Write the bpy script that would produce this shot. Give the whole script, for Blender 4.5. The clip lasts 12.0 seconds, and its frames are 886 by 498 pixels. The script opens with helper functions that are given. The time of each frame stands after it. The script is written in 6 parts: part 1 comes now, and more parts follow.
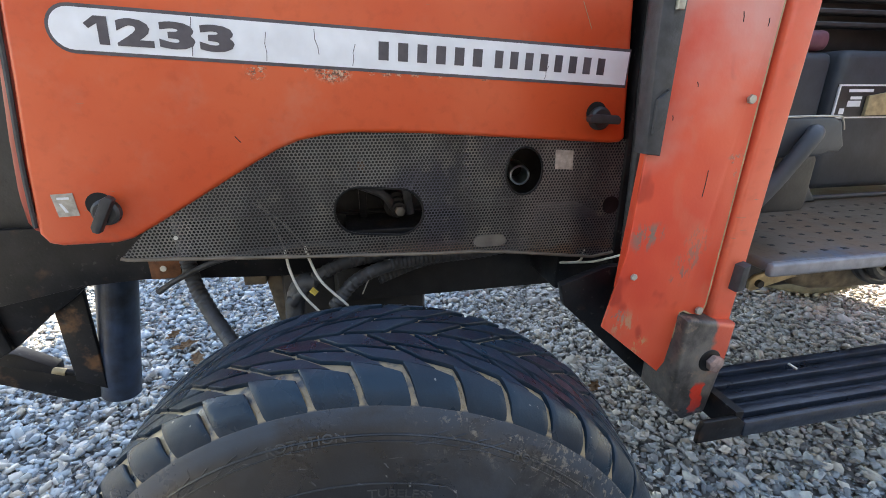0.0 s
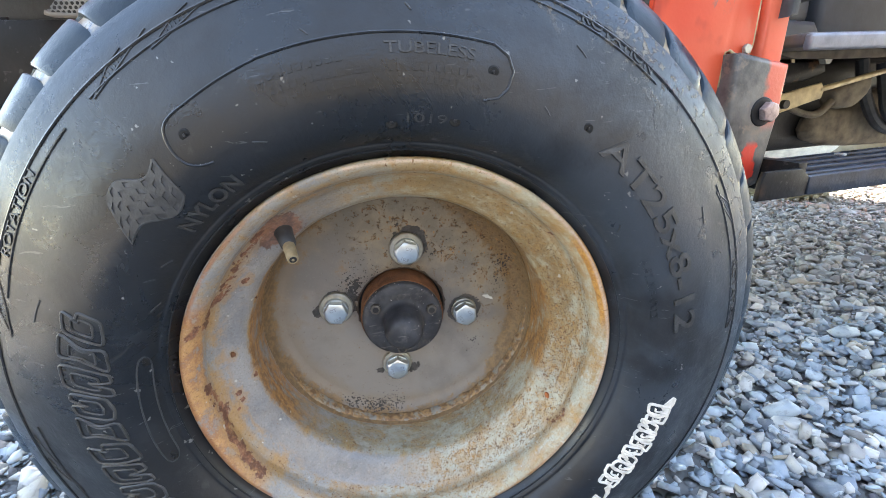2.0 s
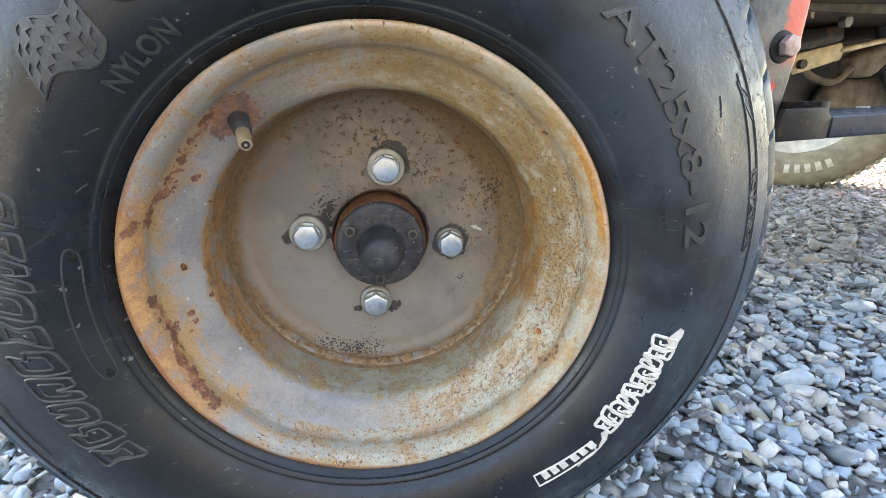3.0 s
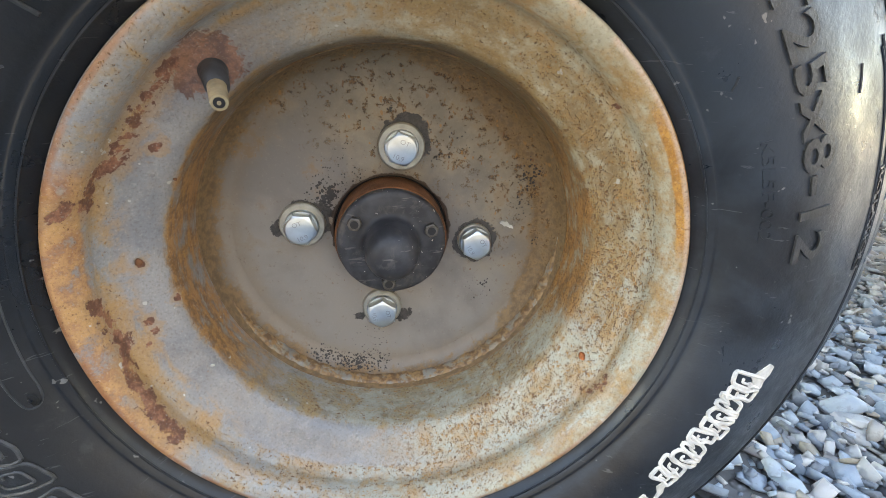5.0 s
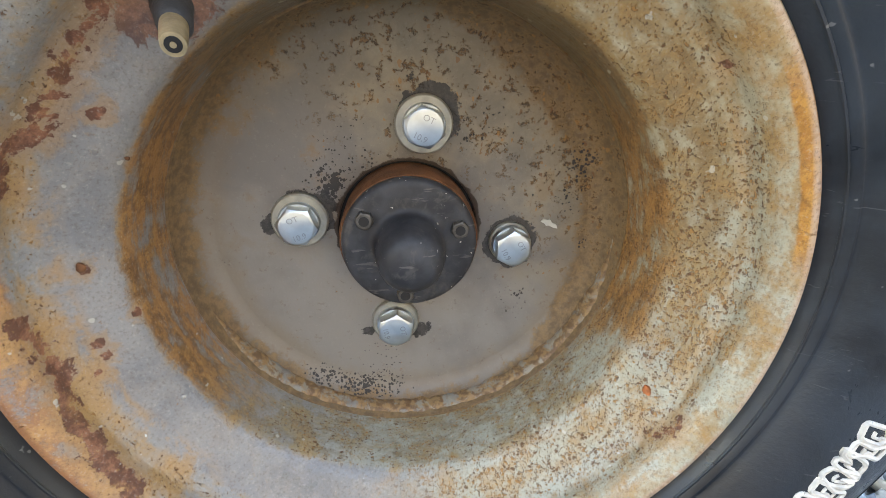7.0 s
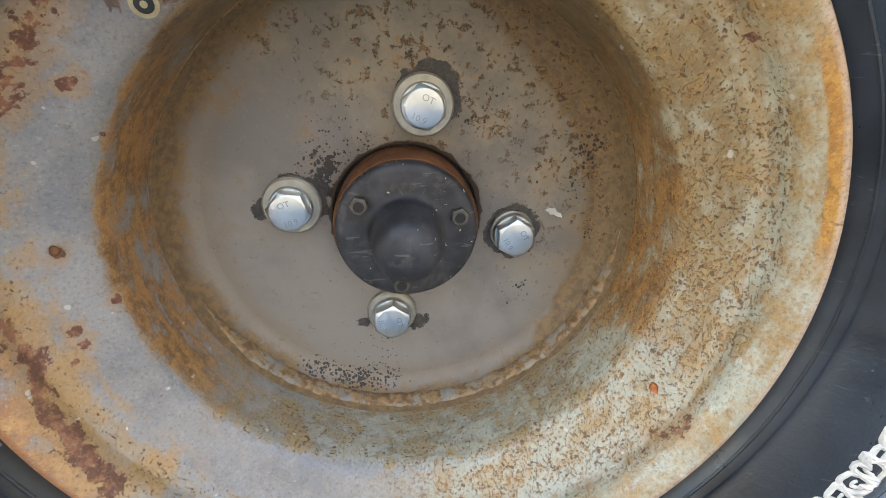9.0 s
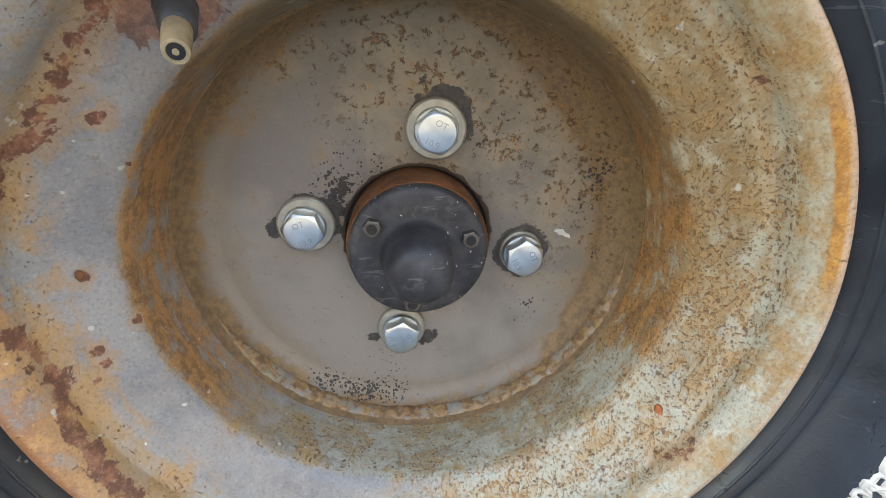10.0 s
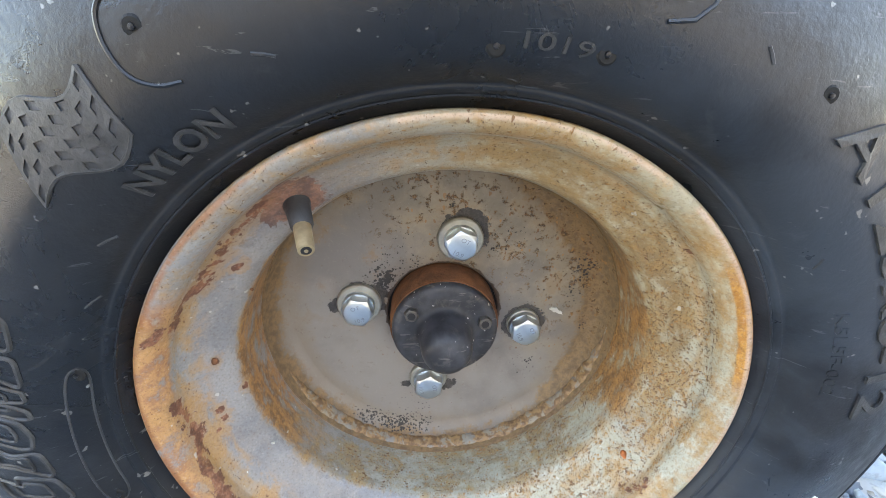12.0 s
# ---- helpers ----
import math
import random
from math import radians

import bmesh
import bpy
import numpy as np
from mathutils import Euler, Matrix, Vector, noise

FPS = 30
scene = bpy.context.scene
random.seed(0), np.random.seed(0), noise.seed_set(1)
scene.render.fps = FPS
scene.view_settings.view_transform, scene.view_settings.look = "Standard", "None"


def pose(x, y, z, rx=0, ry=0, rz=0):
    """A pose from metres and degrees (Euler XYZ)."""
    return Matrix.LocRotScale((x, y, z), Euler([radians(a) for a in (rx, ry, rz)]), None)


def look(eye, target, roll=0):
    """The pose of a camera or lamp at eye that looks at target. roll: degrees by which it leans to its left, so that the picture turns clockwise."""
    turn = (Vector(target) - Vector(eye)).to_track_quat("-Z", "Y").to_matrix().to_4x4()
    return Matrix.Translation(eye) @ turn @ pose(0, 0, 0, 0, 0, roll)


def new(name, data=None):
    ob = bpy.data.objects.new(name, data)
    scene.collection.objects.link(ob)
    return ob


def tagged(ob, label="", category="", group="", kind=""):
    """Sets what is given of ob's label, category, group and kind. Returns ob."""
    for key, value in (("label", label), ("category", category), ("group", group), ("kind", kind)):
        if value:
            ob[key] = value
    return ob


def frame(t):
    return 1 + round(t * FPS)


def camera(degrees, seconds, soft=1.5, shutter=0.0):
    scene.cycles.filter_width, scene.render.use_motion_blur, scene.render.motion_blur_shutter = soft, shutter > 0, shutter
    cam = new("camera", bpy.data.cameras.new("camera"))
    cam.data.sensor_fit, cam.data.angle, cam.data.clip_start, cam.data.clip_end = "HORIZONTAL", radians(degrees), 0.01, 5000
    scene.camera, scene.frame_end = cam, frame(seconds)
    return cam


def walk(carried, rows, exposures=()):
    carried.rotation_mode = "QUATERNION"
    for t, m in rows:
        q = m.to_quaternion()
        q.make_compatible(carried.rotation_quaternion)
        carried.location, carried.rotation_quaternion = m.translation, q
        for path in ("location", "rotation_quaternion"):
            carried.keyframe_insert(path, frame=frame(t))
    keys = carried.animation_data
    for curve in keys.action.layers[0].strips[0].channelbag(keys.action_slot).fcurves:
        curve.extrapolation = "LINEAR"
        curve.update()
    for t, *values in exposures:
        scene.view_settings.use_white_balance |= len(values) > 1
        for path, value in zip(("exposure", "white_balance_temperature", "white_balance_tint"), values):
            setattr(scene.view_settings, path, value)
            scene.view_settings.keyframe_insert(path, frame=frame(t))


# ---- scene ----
cam = camera(88.7, 12.0, soft=0.85)
METRES, EYE, TILT, LEAN, TURN = 0.72, 0.8124, -19.5, 0.0, -12.0
ROWS = [
    (0.0, 0.0, 0.0, 0.0, 0.0, -0.0, 0.0),
    (0.5, -0.0077, 0.0406, -0.1431, -1.34, 0.34, 1.96),
    (1.0, -0.0368, 0.0828, -0.2605, -2.28, 0.48, 3.1),
    (1.5, -0.048, 0.1197, -0.3584, -2.53, 0.8, 3.69),
    (2.0, -0.0648, 0.1578, -0.4389, -2.41, 1.03, 4.06),
    (2.5, -0.0658, 0.1922, -0.4977, -2.05, 0.99, 3.52),
    (3.0, -0.0441, 0.2176, -0.5323, -2.02, 0.88, 2.92),
    (5.0, -0.0664, 0.3179, -0.5214, -2.34, -0.19, 0.74),
    (5.5, -0.0796, 0.361, -0.5293, -2.17, -0.52, 0.23),
    (6.0, -0.0742, 0.3877, -0.5229, -2.03, -0.72, -0.06),
    (6.5, -0.0818, 0.4005, -0.5157, -1.73, -0.73, -0.02),
    (7.0, -0.0813, 0.4044, -0.5153, -1.49, -0.72, -0.06),
    (7.5, -0.0746, 0.4059, -0.5172, -1.33, -0.73, 0.02),
    (9.5, -0.0802, 0.4238, -0.5185, -1.09, -1.94, -1.09),
    (10.0, -0.0849, 0.4152, -0.501, -0.87, -2.0, -1.47),
    (10.5, -0.091, 0.4029, -0.4899, -0.64, -2.02, -1.99),
    (11.0, -0.1006, 0.3827, -0.4791, -0.45, -2.17, -2.24),
    (11.5, -0.1026, 0.3542, -0.4575, -0.15, -2.76, -2.49),
    (12.0, -0.104, 0.3128, -0.4079, 0.11, -3.61, -2.71),
]
walk(cam, [(t, pose(-0.0122, -0.4013, EYE, TILT, LEAN, TURN) @ pose(METRES * x, METRES * y, METRES * z, 90 + pitch, roll, yaw)) for t, x, y, z, yaw, pitch, roll in ROWS],
     exposures=[(t, stops + 0.75, kelvin + 350, 13) for t, stops, kelvin in ((0.0, 2.14, 8200), (0.5, 2.47, 8100), (1.0, 2.8, 7850), (1.5, 3.0, 7900), (2.5, 3.12, 8250), (5.5, 3.12, 8850), (7.5, 3.12, 8950), (9.5, 3.12, 8800), (12.0, 3.42, 8200))])

# ---- world and sun ----
SUN_ELEVATION, SUN_AZIMUTH = 34.0, 7.0   # degrees; azimuth from +y towards +x
world = bpy.data.worlds.new("sky")
scene.world = world
world.use_nodes = True
_wt = world.node_tree
_sky = _wt.nodes.new("ShaderNodeTexSky")
_sky.sky_type = 'NISHITA'
_sky.sun_disc = False
_sky.sun_elevation = radians(SUN_ELEVATION)
_sky.sun_rotation = radians(SUN_AZIMUTH)
_sky.air_density = 1.0
_sky.dust_density = 0.4
_bg = next(n for n in _wt.nodes if n.type == 'BACKGROUND')
_bg.inputs["Strength"].default_value = 0.13
_wt.links.new(_sky.outputs[0], _bg.inputs["Color"])
sun_data = bpy.data.lights.new("sun", 'SUN')
sun_data.energy, sun_data.angle, sun_data.color = 4.0, radians(0.5), (1.0, 0.94, 0.85)
sun = new("sun", sun_data)
_az, _el = radians(SUN_AZIMUTH), radians(SUN_ELEVATION)
sun.matrix_world = look((math.sin(_az) * math.cos(_el) * 20, math.cos(_az) * math.cos(_el) * 20, math.sin(_el) * 20), (0, 0, 0))

# ---- materials ----
class Mat:
    """A node material under construction."""

    def __init__(self, name, rough=0.5, metal=0.0, spec=0.5):
        self.m = bpy.data.materials.new(name)
        self.m.use_nodes = True
        self.nt = self.m.node_tree
        self.b = next(n for n in self.nt.nodes if n.type == 'BSDF_PRINCIPLED')
        self.b.inputs["Roughness"].default_value = rough
        self.b.inputs["Metallic"].default_value = metal
        self.b.inputs["Specular IOR Level"].default_value = spec
        self.co = self.nt.nodes.new("ShaderNodeTexCoord").outputs["Object"]

    def n(self, kind):
        return self.nt.nodes.new("ShaderNode" + kind)

    def link(self, a, b):
        self.nt.links.new(a, b)

    def put(self, sock, v):
        if isinstance(v, bpy.types.NodeSocket):
            self.link(v, sock)
        elif isinstance(v, (tuple, list)) and sock.type == 'RGBA':
            sock.default_value = (*v[:3], 1.0)
        else:
            sock.default_value = v

    def noise(self, scale, detail=4.0, rough=0.55, stretch=None, shift=None, dist=0.0):
        t = self.n("TexNoise")
        t.inputs["Scale"].default_value = scale
        t.inputs["Detail"].default_value = detail
        t.inputs["Roughness"].default_value = rough
        t.inputs["Distortion"].default_value = dist
        self.link(self.moved(stretch, shift), t.inputs["Vector"])
        return t.outputs[0]

    def moved(self, stretch=None, shift=None):
        co = self.co
        if stretch or shift:
            mp = self.n("Mapping")
            if stretch:
                mp.inputs["Scale"].default_value = stretch
            if shift:
                mp.inputs["Location"].default_value = shift
            self.link(co, mp.inputs["Vector"])
            co = mp.outputs[0]
        return co

    def flakes(self, scale, warp, stretch=None, shift=None):
        """Small uneven spots: 0 at the middle of each cell, larger outwards; and a random number for each."""
        off = self.n("VectorMath")
        off.operation = 'SUBTRACT'
        jolt = self.n("TexNoise")
        jolt.inputs["Scale"].default_value = scale * 0.9
        jolt.inputs["Detail"].default_value = 3.0
        base = self.moved(stretch, shift)
        self.link(base, jolt.inputs["Vector"])
        self.link(jolt.outputs["Color"], off.inputs[0])
        off.inputs[1].default_value = (0.5, 0.5, 0.5)
        push = self.n("VectorMath")
        push.operation = 'SCALE'
        self.link(off.outputs[0], push.inputs[0])
        push.inputs["Scale"].default_value = warp / scale
        total = self.n("VectorMath")
        total.operation = 'ADD'
        self.link(base, total.inputs[0])
        self.link(push.outputs[0], total.inputs[1])
        t = self.n("TexVoronoi")
        t.inputs["Scale"].default_value = scale
        self.link(total.outputs[0], t.inputs["Vector"])
        one = self.n("SeparateXYZ")
        self.link(t.outputs["Color"], one.inputs[0])
        return t.outputs["Distance"], one.outputs[0], one.outputs[1]

    def cells(self, scale, feature='F1', stretch=None, out="Distance"):
        t = self.n("TexVoronoi")
        t.feature = feature
        t.inputs["Scale"].default_value = scale
        self.link(self.moved(stretch), t.inputs["Vector"])
        return t.outputs[out]

    def ramp(self, v, *stops):
        r = self.n("ValToRGB")
        e = r.color_ramp.elements
        while len(e) < len(stops):
            e.new(0.5)
        for k, (p, c) in zip(e, stops):
            k.position = p
            k.color = (c, c, c, 1) if isinstance(c, (int, float)) else (*c, 1)
        self.put(r.inputs[0], v)
        return r.outputs[0]

    def step(self, v, a, b):
        """0 below a, 1 above b (a > b falls)."""
        r = self.n("MapRange")
        r.interpolation_type = 'SMOOTHSTEP'
        self.put(r.inputs[0], v)
        if a < b:
            r.inputs[1].default_value, r.inputs[2].default_value = a, b
        else:
            r.inputs[1].default_value, r.inputs[2].default_value = b, a
            r.inputs[3].default_value, r.inputs[4].default_value = 1.0, 0.0
        return r.outputs[0]

    def math(self, op, a, b=0.0):
        t = self.n("Math")
        t.operation = op
        self.put(t.inputs[0], a)
        self.put(t.inputs[1], b)
        return t.outputs[0]

    def mul(self, *v):
        out = v[0]
        for w in v[1:]:
            out = self.math('MULTIPLY', out, w)
        return out

    def add(self, a, b):
        return self.math('ADD', a, b)

    def mix(self, f, a, b):
        t = self.n("Mix")
        t.data_type = 'RGBA'
        self.put(t.inputs[0], f)
        self.put(t.inputs[6], a)
        self.put(t.inputs[7], b)
        return t.outputs[2]

    def xyz(self):
        t = self.n("SeparateXYZ")
        self.link(self.co, t.inputs[0])
        return t.outputs

    def near(self, x, y, z, r, soft):
        """1 within r of a place on the thing."""
        t = self.n("VectorMath")
        t.operation = 'DISTANCE'
        self.link(self.co, t.inputs[0])
        t.inputs[1].default_value = (x, y, z)
        return self.step(t.outputs["Value"], r + soft, max(r - soft, 0.0))

    def rnd(self):
        return self.n("ObjectInfo").outputs["Random"]

    def island(self):
        return self.n("NewGeometry").outputs["Random Per Island"]

    def color(self, v):
        self.put(self.b.inputs["Base Color"], v)
        return self

    def rough(self, v):
        self.put(self.b.inputs["Roughness"], v)
        return self

    def bump(self, h, depth, strength=1.0):
        t = self.n("Bump")
        t.inputs["Distance"].default_value = depth
        t.inputs["Strength"].default_value = strength
        self.put(t.inputs["Height"], h)
        old = self.b.inputs["Normal"].links
        if old:
            self.link(old[0].from_socket, t.inputs["Normal"])
        self.link(t.outputs[0], self.b.inputs["Normal"])
        return self


def plain(name, color, rough=0.5, metal=0.0, var=0.25, scale=40, bump=0.0003):
    m = Mat(name, rough, metal)
    f = m.noise(scale, 5)
    dark = tuple(c * (1 - var) for c in color)
    lite = tuple(min(1, c * (1 + var)) for c in color)
    m.color(m.ramp(f, (0.3, dark), (0.7, lite)))
    m.rough(m.add(m.mul(m.noise(scale * 0.4, 3), 0.25), rough - 0.12))
    m.bump(m.noise(scale * 6, 3), bump)
    return m.m


def make_hood_paint(name, base, faded, shine=0.36):
    m = Mat(name, shine)
    big, fine = m.noise(4, 3), m.noise(60, 5)
    c = m.mix(m.step(big, 0.35, 0.7), base, faded)
    c = m.mix(m.mul(m.step(fine, 0.5, 0.75), 0.22), c, tuple(v * 0.6 for v in base))
    # dust film
    c = m.mix(m.mul(m.step(m.noise(9, 6, 0.7), 0.5, 0.8), 0.18), c, (0.45, 0.36, 0.28))
    # short scratches through the paint
    sc = m.noise(30, 2, 0.5, stretch=(1.0, 1.0, 9.0))
    c = m.mix(m.mul(m.step(sc, 0.73, 0.76), m.step(m.noise(7, 2), 0.5, 0.6)), c, (0.30, 0.20, 0.14))
    m.color(c)
    m.rough(m.add(m.mul(m.noise(14, 4), 0.25), shine - 0.1))
    m.bump(m.noise(420, 2), 0.00012)
    return m


def make_post_paint():
    m = Mat("worn_red_paint", 0.4)
    c = m.mix(m.step(m.noise(5, 3), 0.35, 0.65), (0.68, 0.060, 0.027), (0.77, 0.110, 0.050))
    pink = m.step(m.noise(11, 4, 0.5, stretch=(1.3, 1, 0.6)), 0.56, 0.64)
    c = m.mix(m.mul(pink, 0.28), c, (0.62, 0.17, 0.10))
    deep = m.step(m.noise(9, 3, 0.5, stretch=(1.2, 1, 0.8), shift=(3, 1, 2)), 0.58, 0.62)
    c = m.mix(m.mul(deep, 0.7), c, (0.40, 0.028, 0.014))
    bare = m.mul(m.step(m.noise(38, 6, 0.65), 0.58, 0.64), m.step(m.noise(7, 2, shift=(5, 2, 7)), 0.57, 0.66))
    c = m.mix(m.mul(bare, 0.8), c, (0.26, 0.19, 0.15))
    x, y, z = m.xyz()
    grey = m.step(m.add(z, m.mul(m.math('SUBTRACT', m.noise(9, 4), 0.5), 0.5)), 0.72, 0.96)
    c = m.mix(m.mul(grey, 0.55), c, (0.60, 0.36, 0.31))
    scrape = m.noise(110, 6, 0.7, stretch=(1.0, 1.0, 0.4), dist=0.2)
    for px, pz, pr, tint in ((0.350, 0.502, 0.018, (0.50, 0.30, 0.17)), (0.380, 0.466, 0.012, (0.55, 0.36, 0.16)), (0.338, 0.520, 0.014, (0.24, 0.17, 0.15)), (0.362, 0.628, 0.018, (0.17, 0.145, 0.12)),
                             (0.380, 0.634, 0.012, (0.17, 0.15, 0.12)), (0.440, 0.590, 0.022, (0.34, 0.15, 0.11)), (0.425, 0.565, 0.012, (0.22, 0.15, 0.13)), (0.445, 0.62, 0.018, (0.42, 0.15, 0.11))):
        c = m.mix(m.mul(m.near(px, 0.095, pz, pr, pr * 0.5), m.step(scrape, 0.51, 0.56), 0.75), c, tint)
    m.color(c)
    m.rough(m.add(m.mul(m.noise(16, 4), 0.3), 0.25))
    m.bump(m.noise(300, 2), 0.00015)
    m.bump(bare, 0.0003)
    return m.m


def make_mesh_panel():
    """Perforated sheet: staggered round holes right through it."""
    m = Mat("perforated_sheet", 0.5, 0.3)
    pitch, hole = 0.0052, 0.37

    def lattice(off):
        a = m.n("VectorMath")
        a.operation = 'MULTIPLY'
        m.link(m.co, a.inputs[0])
        a.inputs[1].default_value = (1 / pitch, 0, 1 / (pitch * 1.732))
        b = m.n("VectorMath")
        b.operation = 'ADD'
        m.link(a.outputs[0], b.inputs[0])
        b.inputs[1].default_value = (off, 0, off)
        f = m.n("VectorMath")
        f.operation = 'FRACTION'
        m.link(b.outputs[0], f.inputs[0])
        s = m.n("VectorMath")
        s.operation = 'SUBTRACT'
        m.link(f.outputs[0], s.inputs[0])
        s.inputs[1].default_value = (0.5, 0, 0.5)
        g = m.n("VectorMath")
        g.operation = 'MULTIPLY'
        m.link(s.outputs[0], g.inputs[0])
        g.inputs[1].default_value = (1, 0, 1.732)
        ln = m.n("VectorMath")
        ln.operation = 'LENGTH'
        m.link(g.outputs[0], ln.inputs[0])
        return ln.outputs["Value"]
    d = m.math('MINIMUM', lattice(0.0), lattice(0.5))
    solid = m.step(d, hole - 0.03, hole + 0.03)
    patch = m.noise(7, 3, stretch=(1.6, 1, 0.8))
    c = m.mix(m.step(patch, 0.35, 0.65), (0.105, 0.101, 0.100), (0.215, 0.205, 0.190))
    c = m.mix(m.mul(m.step(m.noise(5, 2, shift=(2, 0, 5)), 0.54, 0.66), 0.7), c, (0.055, 0.055, 0.085))
    c = m.mix(m.mul(m.step(m.noise(24, 5), 0.55, 0.7), 0.4), c, (0.30, 0.27, 0.22))
    z = m.xyz()[2]
    low = m.mul(m.step(z, 0.60, 0.545), m.step(m.noise(20, 4, stretch=(0.5, 1, 1)), 0.42, 0.62))
    c = m.mix(m.mul(low, 0.7), c, (0.20, 0.10, 0.045))
    m.color(c)
    m.rough(m.add(m.mul(m.noise(30, 3), 0.3), 0.3))
    m.bump(solid, 0.0006)
    clear = m.n("BsdfTransparent")
    mx = m.n("MixShader")
    m.link(solid, mx.inputs[0])
    m.link(clear.outputs[0], mx.inputs[1])
    m.link(m.b.outputs[0], mx.inputs[2])
    out = next(n for n in m.nt.nodes if n.type == 'OUTPUT_MATERIAL')
    m.link(mx.outputs[0], out.inputs["Surface"])
    return m.m


def make_rubber(name, dusty):
    m = Mat(name, 0.5, 0.0, 0.50 if dusty > 0.9 else 0.28)
    x, y, z = m.xyz()
    # the tread's pair is bluer: sky reflection mixed into its base colour
    dark, lite = ((0.0045, 0.0058, 0.0080), (0.0095, 0.0118, 0.0155)) if dusty > 0.9 else ((0.003, 0.013, 0.025), (0.008, 0.026, 0.045))
    if dusty < 0.9:
        # every block has its own stretch of the pattern
        off = m.n("VectorMath")
        off.operation = 'ADD'
        m.link(m.co, off.inputs[0])
        away = m.n("CombineXYZ")
        for k in range(3):
            m.put(away.inputs[k], m.mul(m.rnd(), 17.0 + 5 * k))
        m.link(away.outputs[0], off.inputs[1])
        m.co = off.outputs[0]
    c = m.mix(m.step(m.noise(9, 4), 0.35, 0.7), dark, lite)
    # dried mud film: more on the forward side of the wheel
    side = m.step(x, 0.02, -0.28)
    film = m.step(m.noise(6, 5, 0.62), 0.40, 0.68)
    c = m.mix(m.mul(film, m.add(m.mul(side, 0.09), 0.005), dusty), c, (0.235, 0.190, 0.130))
    scuff = m.step(m.noise(26, 6, 0.68, dist=0.8), 0.60, 0.72)
    c = m.mix(m.mul(scuff, 0.09, dusty), c, (0.19, 0.185, 0.175))
    smoke = m.step(m.noise(21, 6, 0.62, shift=(3, 0, 8), dist=0.7), 0.50, 0.68)
    c = m.mix(m.mul(smoke, 0.055 if dusty > 0.9 else 0.04), c, (0.110, 0.117, 0.130))
    if dusty > 0.9:
        # blue-grey sky sheen on the aft side, painted into the rubber
        c = m.mix(m.mul(m.step(m.add(x, m.mul(z, 0.3)), 0.03, 0.20), m.step(m.noise(11, 5, 0.62, shift=(5, 1, 1), dist=0.5), 0.36, 0.62), 0.20), c, (0.110, 0.142, 0.180))
        hair = m.step(m.noise(46, 4, 0.6, stretch=(1.0, 1.0, 7.0), dist=0.8), 0.66, 0.69)
        c = m.mix(m.mul(hair, 0.30), c, (0.17, 0.17, 0.17))
    spot = m.step(m.noise(160, 2), 0.72, 0.76)
    c = m.mix(m.mul(spot, 0.6), c, (0.26, 0.25, 0.23))
    rm = m.math('SQRT', m.add(m.mul(x, x), m.mul(z, z)))
    if dusty > 0.9:
        # the sky's blue reflection on the shoulder, put in as colour
        c = m.mix(m.mul(m.step(rm, 0.274, 0.286), m.step(m.noise(18, 5, 0.6, shift=(2, 6, 1)), 0.25, 0.55), 0.85), c, (0.018, 0.035, 0.056))
    clod = m.mul(1.0 if dusty > 0.9 else 0.0, m.step(m.add(m.noise(150, 6, 0.7), m.mul(m.noise(22, 3), 0.30)), 0.70, 0.78), m.mul(m.step(x, 0.02, 0.10), m.step(z, 0.0, 0.10)), m.mul(m.step(rm, 0.250, 0.285), 0.70))
    c = m.mix(clod, c, (0.235, 0.20, 0.155))
    if dusty > 0.9:
        # dry mud packed in the tread grooves
        c = m.mix(m.mul(m.step(rm, 0.2835, 0.2865), m.mul(m.step(m.math('ABSOLUTE', y), 0.0760, 0.0745), m.step(m.noise(60, 5), 0.34, 0.50)), 0.9), c, (0.250, 0.185, 0.105))
    m.color(c)
    m.rough(m.add(m.mul(m.step(m.noise(15, 6, 0.66, dist=0.5), 0.34, 0.66), 0.28), 0.23 if dusty > 0.9 else 0.24))
    m.bump(clod, 0.0007)
    m.bump(m.noise(70, 5, 0.6), 0.0004)
    m.bump(m.noise(400, 4, 0.7), 0.0002)
    return m.m


